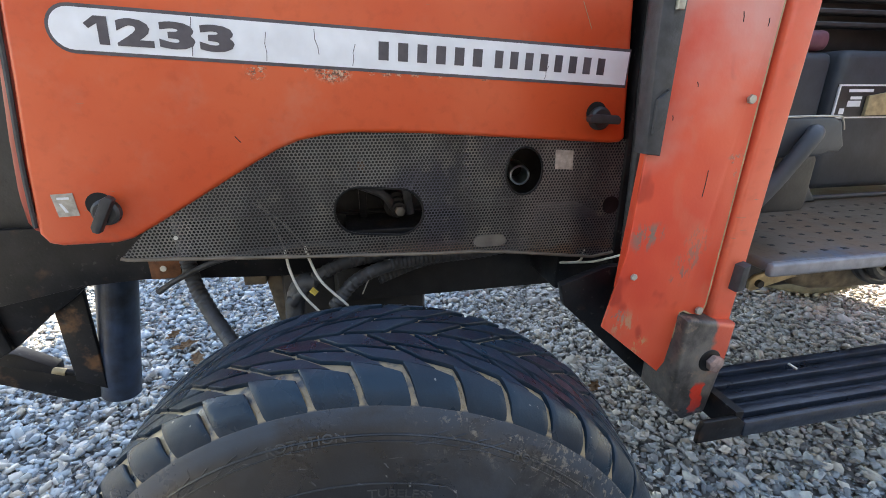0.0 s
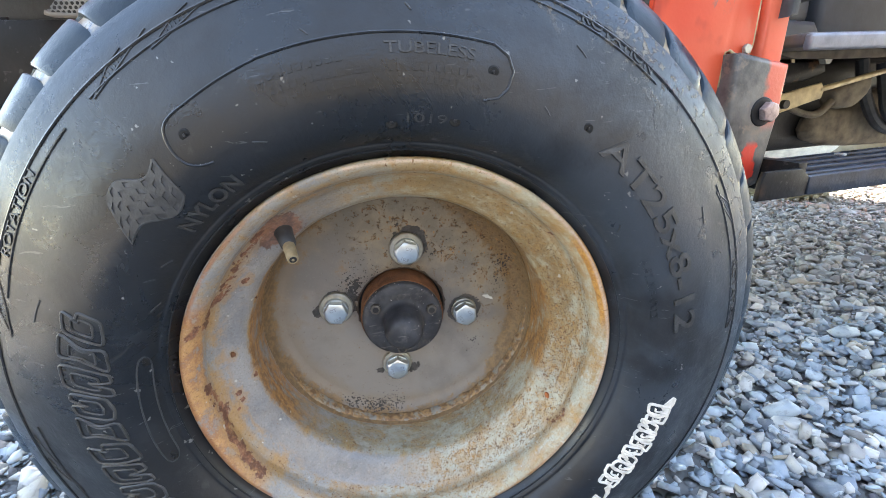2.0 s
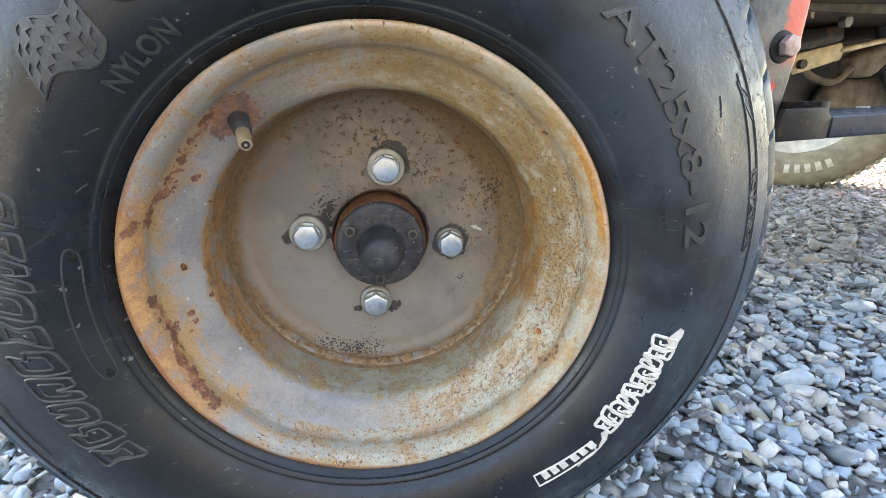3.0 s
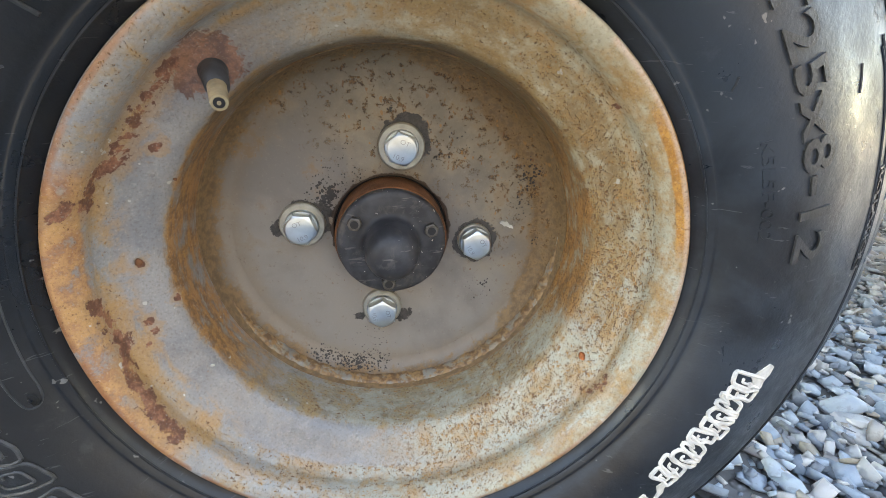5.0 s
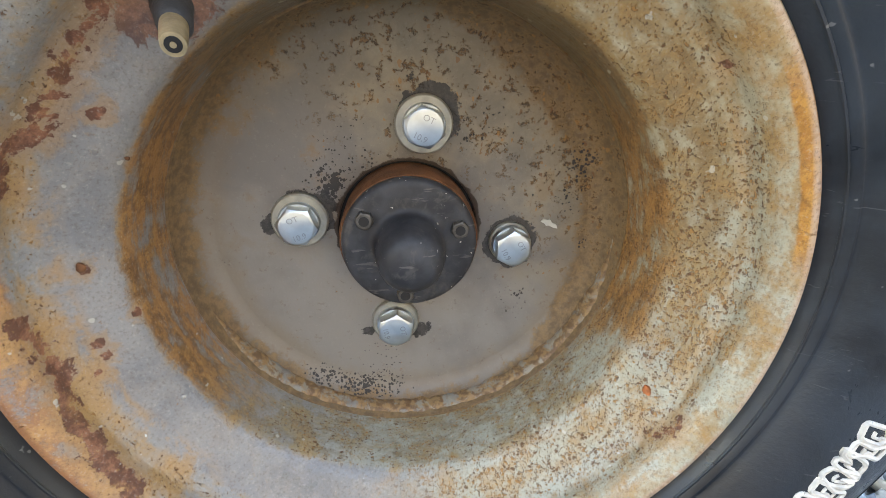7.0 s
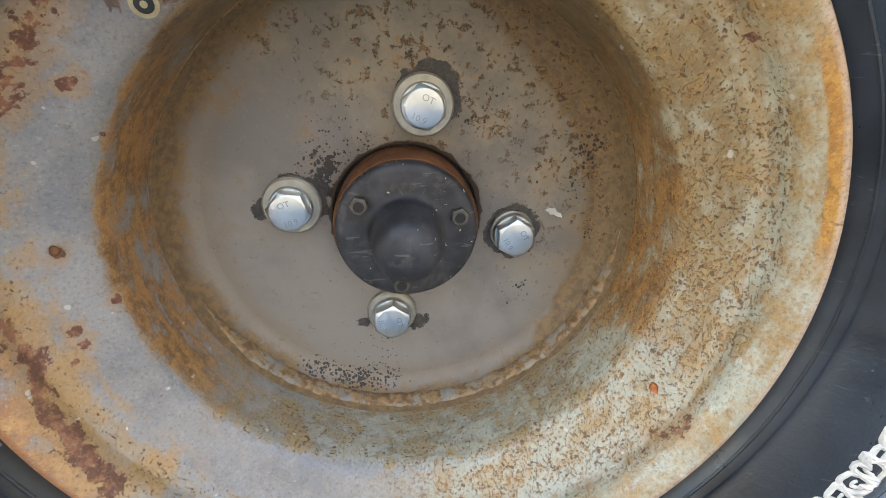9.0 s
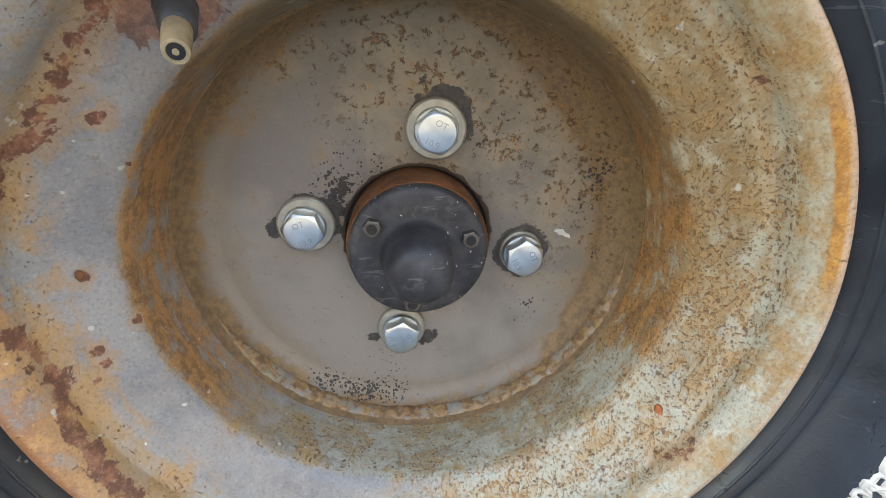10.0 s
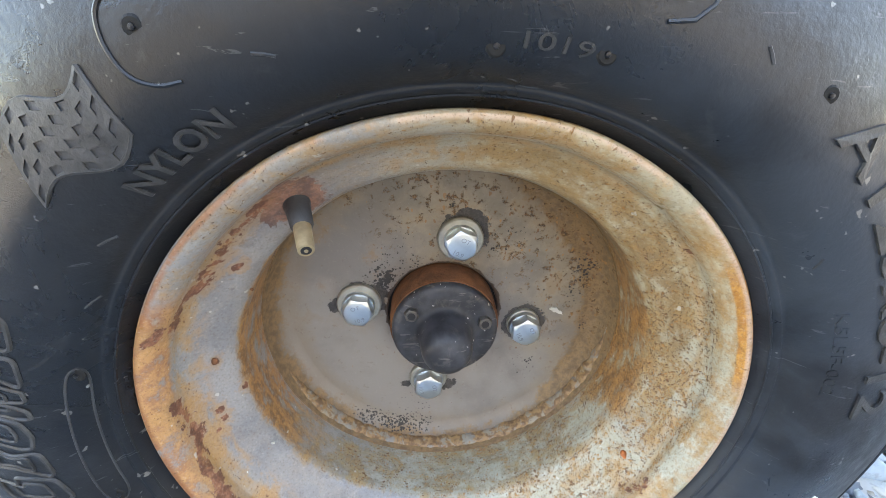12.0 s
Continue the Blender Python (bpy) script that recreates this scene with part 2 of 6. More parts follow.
def make_rim_paint(name):
    """Weathered grey paint with rust: ochre film in the well, a clean band on the slope, red-brown scabs along the bead seat, orange on the forward lip."""
    m = Mat(name, 0.4, 0.0, 0.5)
    x, y, z = m.xyz()
    rr = m.math('SQRT', m.add(m.mul(x, x), m.mul(z, z)))
    u, v = m.math('DIVIDE', x, rr), m.math('DIVIDE', z, rr)
    # coordinates that run round the barrel, so that streaks follow it
    cx = m.n("CombineXYZ")
    m.put(cx.inputs[0], m.mul(m.math('ARCTAN2', x, m.mul(z, -1.0)), 0.145))
    m.put(cx.inputs[1], y)
    plain_co, round_co = m.co, cx.outputs[0]
    m.co = round_co
    streak = m.noise(60, 5, 0.62, stretch=(0.22, 1.0, 1.0))
    brush = m.noise(150, 5, 0.62, stretch=(0.20, 1.0, 1.0), shift=(3, 1, 0), dist=0.2)
    scab_n = m.noise(120, 6, 0.68, stretch=(0.7, 1.0, 1.0), shift=(1, 2, 0), dist=0.7)
    flake_a, size_a, hue_a = m.flakes(760, 1.9, stretch=(0.55, 1.0, 1.0), shift=(6, 2, 0))
    m.co = plain_co
    flake_b, size_b, _ = m.flakes(1250, 1.8, stretch=(1.0, 0.6, 0.6), shift=(2, 5, 3))
    big = m.noise(9, 3, 0.5)
    mid = m.noise(26, 5, 0.62, shift=(4, 4, 1))
    blot = m.noise(52, 5, 0.66, shift=(2, 7, 5), dist=0.5)
    speck = m.noise(210, 5, 0.68)
    grit = m.noise(700, 3, 0.7)
    def wide(n, k):
        return m.mul(m.math('SUBTRACT', n, 0.5), k)
    def toward(deg):
        return m.add(m.mul(u, math.cos(radians(deg))), m.mul(v, math.sin(radians(deg))))
    def facing(deg, lo, hi, rag=0.0):
        """1 towards a direction on the wheel (degrees), by the cosine of the angle from it."""
        c = toward(deg)
        return m.step(m.add(c, wide(mid, rag)) if rag else c, lo, hi)
    def depth(a, b, c, d, rag=0.012):
        yy = m.add(y, m.add(wide(streak, rag), wide(blot, rag)))
        return m.mul(m.step(yy, a, b), m.step(yy, d, c))
    def trail(places):
        """Distance to the nearest of some places on the wheel."""
        out = None
        dense = [tuple(Vector(a).lerp(Vector(b), 0.5 * k)) for a, b in zip(places, places[1:]) for k in (0, 1) if (Vector(a) - Vector(b)).length < 0.03] + list(places[-1:])
        for p in dense:
            t = m.n("VectorMath")
            t.operation = 'DISTANCE'
            m.link(m.co, t.inputs[0])
            t.inputs[1].default_value = p
            out = t.outputs["Value"] if out is None else m.math('MINIMUM', out, t.outputs["Value"])
        return out
    def speckles(places):
        out = trail(places[:1])
        for p in places[1:]:
            out = m.math('MINIMUM', out, trail([p]))
        return out
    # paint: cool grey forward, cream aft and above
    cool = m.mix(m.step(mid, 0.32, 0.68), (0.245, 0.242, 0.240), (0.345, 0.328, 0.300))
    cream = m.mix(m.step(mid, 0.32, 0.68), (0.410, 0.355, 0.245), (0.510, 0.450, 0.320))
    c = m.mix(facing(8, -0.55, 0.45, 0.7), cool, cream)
    # paler low and aft: stronger light on that side put into the colour
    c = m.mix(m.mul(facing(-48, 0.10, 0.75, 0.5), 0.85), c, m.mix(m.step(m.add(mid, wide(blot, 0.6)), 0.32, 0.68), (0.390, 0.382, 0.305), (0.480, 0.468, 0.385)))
    c = m.mix(m.mul(m.step(m.add(big, wide(blot, 0.5)), 0.50, 0.66), facing(-95, -0.2, 0.6), 0.65), c, (0.300, 0.345, 0.355))
    c = m.mix(m.mul(m.step(m.add(m.add(blot, wide(streak, 0.6)), wide(speck, 0.45)), 0.38, 0.68), 0.52), c, (0.410, 0.242, 0.084))
    c = m.mix(m.mul(m.step(m.add(m.add(brush, wide(mid, 0.8)), wide(speck, 0.3)), 0.42, 0.68), m.add(m.mul(facing(40, -0.4, 0.7), 0.50), 0.20)), c, (0.330, 0.185, 0.058))
    # seat and flange: thin ochre, cooler valley between
    seat_band = depth(-0.0840, -0.0800, -0.0640, -0.0600, 0.010)
    c = m.mix(m.mul(seat_band, m.step(m.add(m.add(mid, wide(streak, 1.0)), wide(speck, 0.4)), 0.42, 0.66), 0.50), c, (0.430, 0.240, 0.100))
    valley = m.mul(depth(-0.0735, -0.0715, -0.0670, -0.0650, 0.003), m.step(m.add(blot, wide(streak, 0.8)), 0.36, 0.60))
    c = m.mix(m.mul(valley, 0.50), c, (0.215, 0.185, 0.125))
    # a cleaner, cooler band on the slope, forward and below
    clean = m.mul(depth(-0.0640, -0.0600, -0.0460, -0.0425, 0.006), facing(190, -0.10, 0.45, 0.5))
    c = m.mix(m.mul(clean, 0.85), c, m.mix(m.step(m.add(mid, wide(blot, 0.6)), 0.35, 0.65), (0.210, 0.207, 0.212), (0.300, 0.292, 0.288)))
    # aft slope: olive brown, mottled
    slope_a = m.mul(depth(-0.0630, -0.0580, 0.05, 0.06, 0.010), facing(34, 0.40, 0.80, 0.5))
    c = m.mix(m.mul(slope_a, m.step(m.add(m.add(blot, wide(brush, 0.9)), wide(speck, 0.30)), 0.22, 0.58), 0.84), c, m.mix(m.step(m.add(mid, wide(speck, 0.5)), 0.30, 0.70), (0.225, 0.132, 0.048), (0.350, 0.230, 0.100)))
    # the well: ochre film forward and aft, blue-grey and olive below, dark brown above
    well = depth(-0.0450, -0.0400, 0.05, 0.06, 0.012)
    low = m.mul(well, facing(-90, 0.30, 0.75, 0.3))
    c = m.mix(m.mul(low, m.step(m.add(blot, wide(speck, 0.6)), 0.32, 0.60), 0.70), c, m.mix(m.step(brush, 0.40, 0.60), (0.185, 0.160, 0.105), (0.300, 0.245, 0.135)))
    film_f = m.mul(well, facing(172, 0.50, 0.86, 0.35))
    film_a = m.mul(depth(-0.0455, -0.0405, 0.05, 0.06, 0.014), facing(14, 0.66, 0.93, 0.35))
    ochre = m.mix(m.step(m.add(brush, wide(speck, 0.7)), 0.36, 0.64), (0.175, 0.072, 0.020), (0.420, 0.195, 0.058))
    c = m.mix(m.mul(m.math('MAXIMUM', film_f, film_a), m.step(m.add(m.add(brush, wide(blot, 1.0)), wide(mid, 0.8)), 0.22, 0.55), 0.92), c, ochre)
    # brown staining above, darkened further with the shade under the rim's top
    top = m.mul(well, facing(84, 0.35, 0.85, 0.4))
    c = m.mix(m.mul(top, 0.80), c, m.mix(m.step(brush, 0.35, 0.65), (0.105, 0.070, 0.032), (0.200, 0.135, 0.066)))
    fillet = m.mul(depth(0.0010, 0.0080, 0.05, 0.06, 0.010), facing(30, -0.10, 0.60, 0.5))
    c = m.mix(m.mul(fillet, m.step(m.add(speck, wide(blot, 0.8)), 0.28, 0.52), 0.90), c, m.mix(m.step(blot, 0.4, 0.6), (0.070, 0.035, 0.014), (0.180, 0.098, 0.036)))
    # orange lip: forward broad, aft a small bright patch, a thin rusty edge all round
    lip_f = m.mul(m.step(m.add(y, m.add(wide(scab_n, 0.010), wide(mid, 0.014))), -0.0720, -0.0770), facing(184, 0.80, 0.93, 0.22))
    orange = m.mix(m.step(m.add(blot, wide(speck, 0.7)), 0.34, 0.66), (0.330, 0.120, 0.042), (0.560, 0.290, 0.115))
    c = m.mix(m.mul(lip_f, m.step(m.add(m.add(blot, wide(speck, 0.6)), wide(mid, 0.8)), 0.26, 0.50), 0.90), c, orange)
    seat_f = m.mul(depth(-0.0740, -0.0700, -0.0590, -0.0550, 0.012), facing(192, 0.78, 0.94, 0.25), m.step(m.add(blot, wide(streak, 0.8)), 0.38, 0.56))
    c = m.mix(m.mul(seat_f, 0.75), c, (0.440, 0.245, 0.100))
    lip_a = m.mul(m.step(m.add(y, wide(mid, 0.004)), -0.0842, -0.0852), facing(21, 0.950, 0.985, 0.03))
    c = m.mix(m.mul(lip_a, m.step(blot, 0.20, 0.40), 0.92), c, m.mix(m.step(speck, 0.4, 0.6), (0.430, 0.165, 0.022), (0.600, 0.270, 0.045)))
    edge = m.mul(m.step(y, -0.0868, -0.0875), m.step(m.add(mid, wide(blot, 0.8)), 0.32, 0.48))
    c = m.mix(m.mul(edge, 0.80), c, m.mix(m.step(m.add(toward(40), wide(mid, 1.0)), -0.1, 0.5), (0.300, 0.115, 0.045), (0.600, 0.440, 0.330)))
    # red-brown scabs along the seat, and a few ringed spots
    low_line = trail([(-0.1528, -0.0753, -0.0025), (-0.1516, -0.0725, -0.0095), (-0.1508, -0.0710, -0.0162), (-0.1497, -0.0708, -0.0232), (-0.1486, -0.0711, -0.0303), (-0.1477, -0.0732, -0.0366), (-0.1466, -0.0753, -0.0429), (-0.1443, -0.0764, -0.0506), (-0.1420, -0.0774, -0.0583), (-0.1389, -0.0783, -0.0656), (-0.1358, -0.0791, -0.0729), (-0.1290, -0.0807, -0.0862)])
    up_line = trail([(-0.0960, -0.0640, 0.1150), (-0.1060, -0.0636, 0.1060), (-0.1150, -0.0632, 0.0945), (-0.1236, -0.0631, 0.0824), (-0.1316, -0.0642, 0.0704), (-0.1350, -0.0690, 0.0670), (-0.1380, -0.0730, 0.0638), (-0.1410, -0.0730, 0.0575), (-0.1432, -0.0732, 0.0511), (-0.1470, -0.0815, 0.0514), (-0.1506, -0.0851, 0.0495)])
    aft_line = trail([(0.1231, -0.0698, -0.0880), (0.1272, -0.0730, -0.0833), (0.1313, -0.0759, -0.0786), (0.1356, -0.0771, -0.0718), (0.1390, -0.0690, 0.0540), (0.1180, -0.0690, 0.0950)])
    spots = speckles([(-0.1161, -0.0540, 0.0757), (-0.1384, -0.0543, 0.0124), (-0.1280, -0.0445, -0.0145), (-0.1386, -0.0564, -0.0290), (-0.1400, -0.0575, -0.0235), (-0.1420, -0.0600, -0.0360)])
    stem = trail([(-0.0850, -0.0540, 0.1150)])
    lines = m.math('MINIMUM', m.math('MINIMUM', low_line, m.add(up_line, 0.0006)), m.add(aft_line, 0.0022))
    raw = m.add(m.add(wide(scab_n, 0.016), wide(speck, 0.014)), wide(blot, 0.006))
    scab = m.step(m.add(lines, raw), 0.0046, 0.0036)
    scab = m.math('MAXIMUM', scab, m.step(m.add(spots, m.mul(raw, 0.45)), 0.0026, 0.0019))
    scab = m.math('MAXIMUM', scab, m.mul(m.step(m.add(stem, raw), 0.0185, 0.0165), 0.8))
    halo = m.math('MAXIMUM', m.step(m.add(lines, raw), 0.0120, 0.0060), m.step(m.add(spots, raw), 0.0070, 0.0030))
    c = m.mix(m.mul(halo, 0.55), c, (0.420, 0.235, 0.100))
    c = m.mix(m.mul(scab, 0.94), c, m.mix(m.step(m.add(speck, wide(scab_n, 1.2)), 0.34, 0.66), (0.125, 0.043, 0.024), (0.330, 0.130, 0.070)))
    # crumbling flakes and dashes, in drifts, thickest low and aft
    drift = m.add(m.mul(facing(-40, -0.5, 0.8), 0.30), m.add(wide(blot, 0.8), wide(mid, 0.6)))
    def spatter(dist, size, reach, need):
        """Spots grow with the drift; need: how rare they are."""
        grown = m.mul(m.math('MAXIMUM', m.add(m.math('SUBTRACT', size, need), drift), 0.0), reach)
        return m.step(m.math('SUBTRACT', grown, dist), -0.09, 0.06)
    fl = m.math('MAXIMUM', spatter(flake_a, size_a, 0.78, 0.66), m.mul(spatter(flake_b, size_b, 0.80, 0.60), 0.8))
    glow = m.step(m.add(blot, m.add(wide(speck, 0.5), m.mul(drift, 0.10))), 0.50, 0.70)
    bare = m.math('SUBTRACT', 1.0, m.mul(clean, 0.85))
    c = m.mix(m.mul(glow, bare, 0.30), c, m.mix(m.step(speck, 0.4, 0.6), (0.320, 0.150, 0.044), (0.490, 0.258, 0.080)))
    # the rounded outer flange stays cleaner aft
    fl = m.mul(fl, bare, m.math('SUBTRACT', 1.0, m.mul(m.step(y, -0.0735, -0.0775), facing(0, 0.2, 0.7), 0.65)))
    c = m.mix(m.mul(fl, 0.84), c, m.mix(m.step(m.add(hue_a, wide(speck, 0.6)), 0.25, 0.75), (0.140, 0.055, 0.018), (0.400, 0.190, 0.055)))
    peel = m.mul(m.step(m.add(scab_n, m.mul(facing(-40, 0.2, 0.9), 0.02)), 0.670, 0.690), m.step(speck, 0.44, 0.56))
    c = m.mix(m.mul(peel, 0.75), c, (0.360, 0.175, 0.060))
    chips = m.step(m.noise(150, 2, 0.4, shift=(9, 3, 5)), 0.735, 0.750)
    c = m.mix(m.mul(chips, 0.7), c, (0.56, 0.53, 0.46))
    # fine grain
    c = m.mix(m.mul(m.step(grit, 0.53, 0.66), 0.32), c, (0.120, 0.080, 0.045))
    c = m.mix(m.mul(m.step(grit, 0.44, 0.30), 0.24), c, (0.580, 0.530, 0.440))
    m.color(c)
    rusty = m.math('MAXIMUM', m.mul(m.math('MAXIMUM', film_f, film_a), 0.7), m.math('MAXIMUM', scab, m.math('MAXIMUM', m.mul(lip_f, 0.8), fl)))
    m.rough(m.add(m.mul(rusty, 0.34), m.add(m.mul(m.noise(30, 4), 0.22), 0.20)))
    m.bump(m.noise(24, 4), 0.0016)
    m.bump(m.add(m.mul(fl, 0.25), m.add(m.mul(scab, -0.8), m.mul(peel, 0.4))), 0.0007)
    m.bump(m.add(m.mul(brush, 0.6), m.mul(blot, 0.6)), 0.0009)
    m.bump(m.mul(grit, m.add(m.mul(rusty, 0.8), 0.2)), 0.0003)
    return m.m


def make_disc_paint():
    m = Mat("grey_disc_paint", 0.42, 0.0, 0.4)
    x, y, z = m.xyz()
    rr = m.math('SQRT', m.add(m.mul(x, x), m.mul(z, z)))
    def wide(n, k):
        return m.mul(m.math('SUBTRACT', n, 0.5), k)
    cloud, blot, speck, fine = m.noise(11, 4), m.noise(42, 5, 0.62), m.noise(210, 5, 0.70), m.noise(520, 3, 0.7)
    c = m.mix(m.step(m.add(cloud, wide(blot, 0.4)), 0.35, 0.65), (0.200, 0.184, 0.172), (0.275, 0.252, 0.230))
    # brown bloom over the upper half and aft
    bloom = m.step(m.add(m.add(z, m.mul(x, 0.55)), m.add(wide(cloud, 0.14), wide(blot, 0.07))), -0.02, 0.09)
    c = m.mix(m.mul(bloom, 0.62), c, m.mix(m.step(blot, 0.36, 0.64), (0.180, 0.140, 0.085), (0.290, 0.230, 0.140)))
    stain = m.mul(m.step(m.add(blot, wide(speck, 0.3)), 0.54, 0.68), m.step(z, -0.05, 0.06))
    c = m.mix(m.mul(stain, 0.55), c, (0.250, 0.145, 0.065))
    # rusty rim of the disc: faint below, thick and dark aft
    aft = m.step(m.math('DIVIDE', m.add(x, m.mul(z, 0.35)), rr), 0.35, 0.95)
    reach = m.add(rr, m.add(m.mul(aft, 0.014), m.add(wide(blot, 0.020), wide(speck, 0.012))))
    edge = m.step(reach, 0.1165, 0.1225)
    c = m.mix(m.mul(edge, 0.85), c, m.mix(m.step(speck, 0.36, 0.64), (0.095, 0.045, 0.017), (0.290, 0.160, 0.062)))
    fore = m.mul(m.step(m.add(reach, m.mul(m.step(x, -0.03, -0.11), 0.004)), 0.100, 0.116), 0.32)
    c = m.mix(fore, c, (0.255, 0.170, 0.085))
    fleck = m.mul(m.step(m.add(speck, m.mul(bloom, 0.05)), 0.61, 0.66), m.add(m.mul(bloom, 0.70), 0.22))
    c = m.mix(fleck, c, m.mix(m.step(fine, 0.4, 0.6), (0.060, 0.034, 0.016), (0.205, 0.105, 0.038)))
    c = m.mix(m.mul(m.step(fine, 0.42, 0.30), 0.14), c, (0.40, 0.375, 0.34))
    # small orange rust spots, thick over the bloom
    spot, spot_size, spot_hue = m.flakes(330, 1.5, stretch=(1.0, 1.0, 0.7), shift=(6, 0, 2))
    rust = m.step(m.math('SUBTRACT', m.mul(m.math('MAXIMUM', m.add(m.math('SUBTRACT', spot_size, 0.80), m.add(m.mul(bloom, 0.28), wide(blot, 0.7))), 0.0), 0.9), spot), 0.02, 0.10)
    c = m.mix(m.mul(rust, 0.72), c, m.mix(m.step(spot_hue, 0.3, 0.7), (0.170, 0.070, 0.022), (0.360, 0.175, 0.055)))
    # bare dark chips, in drifts
    drift = m.mul(m.step(m.noise(17, 3, shift=(2.2, 0, 4.1)), 0.46, 0.62), 0.045)
    for px, pz, pr, k in ((-0.032, 0.046, 0.020, 0.156), (-0.050, 0.029, 0.012, 0.20), (-0.045, 0.022, 0.007, 0.20), (-0.040, 0.031, 0.004, 0.24), (0.068, -0.052, 0.013, 0.156), (0.0708, -0.0461, 0.004, 0.18), (-0.049, -0.1085, 0.012, 0.203), (-0.034, -0.1130, 0.010, 0.218), (-0.022, -0.1150, 0.010, 0.218),
                              (-0.063, -0.101, 0.010, 0.195), (-0.006, -0.1165, 0.010, 0.187), (-0.0175, -0.093, 0.016, 0.148), (0.040, 0.060, 0.018, 0.148), (0.100, 0.022, 0.014, 0.156), (0.1100, -0.013, 0.004, 0.24), (0.1040, 0.042, 0.010, 0.195), (0.002, 0.0866, 0.0025, 0.28), (0.0155, 0.0895, 0.004, 0.14), (0.076, 0.0188, 0.003, 0.16)):
        drift = m.add(drift, m.mul(m.near(px, 0.0165, pz, pr, pr * 0.6), k))
    shard, shard_size, _ = m.flakes(560, 1.2, shift=(3, 0, 1))
    chip = m.step(m.math('SUBTRACT', m.mul(m.math('MAXIMUM', m.add(m.math('SUBTRACT', shard_size, 0.93), m.mul(drift, 3.4)), 0.0), 0.75), shard), 0.02, 0.07)
    c = m.mix(m.mul(chip, 0.92), c, (0.030, 0.027, 0.027))
    # bare metal showing beside each bolt and round the bore, ragged
    rag = m.add(wide(m.noise(110, 4), 0.013), wide(speck, 0.006))
    for px, pz, pr in ((0.0130, 0.0670, 0.0170), (0.0200, 0.0660, 0.0095), (0.0090, 0.0790, 0.0035), (-0.0580, 0.0100, 0.0160), (-0.0480, 0.0150, 0.0060), (-0.0745, 0.0050, 0.0085), (-0.0080, -0.0640, 0.0150), (0.0060, -0.0700, 0.0060), (-0.0275, -0.0705, 0.0030), (0.0635, -0.0095, 0.0172)):
        t = m.n("VectorMath")
        t.operation = 'DISTANCE'
        m.link(m.co, t.inputs[0])
        t.inputs[1].default_value = (px, 0.0165, pz)
        ring = m.step(m.add(t.outputs["Value"], rag), pr + 0.0004, pr - 0.0004)
        c = m.mix(m.mul(ring, 0.94), c, m.mix(m.step(speck, 0.4, 0.6), (0.032, 0.030, 0.031), (0.070, 0.064, 0.060)))
    bore = m.step(m.add(rr, m.mul(rag, 0.45)), 0.0440, 0.0430)
    c = m.mix(m.mul(bore, 0.88), c, (0.045, 0.026, 0.018))
    m.color(c)
    m.rough(m.add(m.mul(m.noise(20, 4), 0.25), m.add(m.mul(edge, 0.2), 0.30)))
    m.bump(chip, -0.0003)
    m.bump(m.add(m.mul(blot, 0.8), m.mul(fleck, 0.5)), 0.0005)
    m.bump(m.noise(160, 3), 0.00025)
    return m.m


def make_black_steel(name, rusty=0.3):
    m = Mat(name, 0.45, 0.0, 0.25)
    c = m.mix(m.step(m.noise(16, 4), 0.35, 0.7), (0.005, 0.005, 0.006), (0.015, 0.014, 0.015))
    r = m.step(m.noise(13, 5, 0.6, shift=(1, 4, 2)), 0.66 - 0.22 * rusty, 0.80 - 0.22 * rusty)
    c = m.mix(m.mul(r, min(1.0, rusty * 1.6)), c, m.mix(m.noise(60, 4), (0.11, 0.05, 0.022), (0.19, 0.10, 0.05)))
    c = m.mix(m.mul(m.step(m.noise(90, 4), 0.62, 0.7), 0.32), c, (0.11, 0.105, 0.10))
    m.color(c)
    m.rough(m.add(m.mul(m.noise(20, 4), 0.35), 0.25))
    m.bump(m.noise(200, 3), 0.0003)
    return m.m


def make_gravel():
    m = Mat("slate_gravel", 0.62)
    r = m.island()
    c = m.ramp(r, (0.0, (0.11, 0.125, 0.14)), (0.18, (0.21, 0.26, 0.305)), (0.42, (0.31, 0.39, 0.455)), (0.62, (0.43, 0.51, 0.565)),
               (0.70, (0.37, 0.32, 0.245)), (0.82, (0.46, 0.48, 0.48)), (0.94, (0.63, 0.61, 0.57)), (1.0, (0.09, 0.09, 0.10)))
    x, y, z = m.xyz()
    # browner towards +x and +y, with an uneven edge
    browner = m.mul(m.step(m.add(y, m.mul(m.math('SUBTRACT', m.noise(3, 4), 0.5), 1.0)), 0.0, 0.5), m.step(x, 0.2, 0.7), 0.55)
    c = m.mix(browner, c, (0.31, 0.262, 0.205))
    c = m.mix(m.mul(m.step(m.noise(70, 5, 0.65), 0.45, 0.7), 0.22), c, (0.50, 0.52, 0.53))
    c = m.mix(m.mul(m.step(m.noise(120, 4), 0.55, 0.7), 0.35), c, (0.17, 0.165, 0.165))
    m.color(c)
    m.bump(m.noise(90, 4, 0.6), 0.0012)
    m.bump(m.noise(300, 5, 0.7), 0.0008)
    return m.m


def make_ground():
    m = Mat("stony_dirt", 0.85)
    c = m.mix(m.noise(30, 6, 0.65), (0.12, 0.120, 0.118), (0.22, 0.22, 0.215))
    cell = m.cells(48, out="Color")
    c = m.mix(m.step(m.cells(48), 0.42, 0.30), c, m.mix(m.mul(cell, 1.0), (0.22, 0.23, 0.235), (0.42, 0.425, 0.43)))
    m.color(c)
    m.bump(m.step(m.cells(48), 0.5, 0.1), 0.012)
    m.bump(m.noise(160, 4), 0.002)
    return m.m


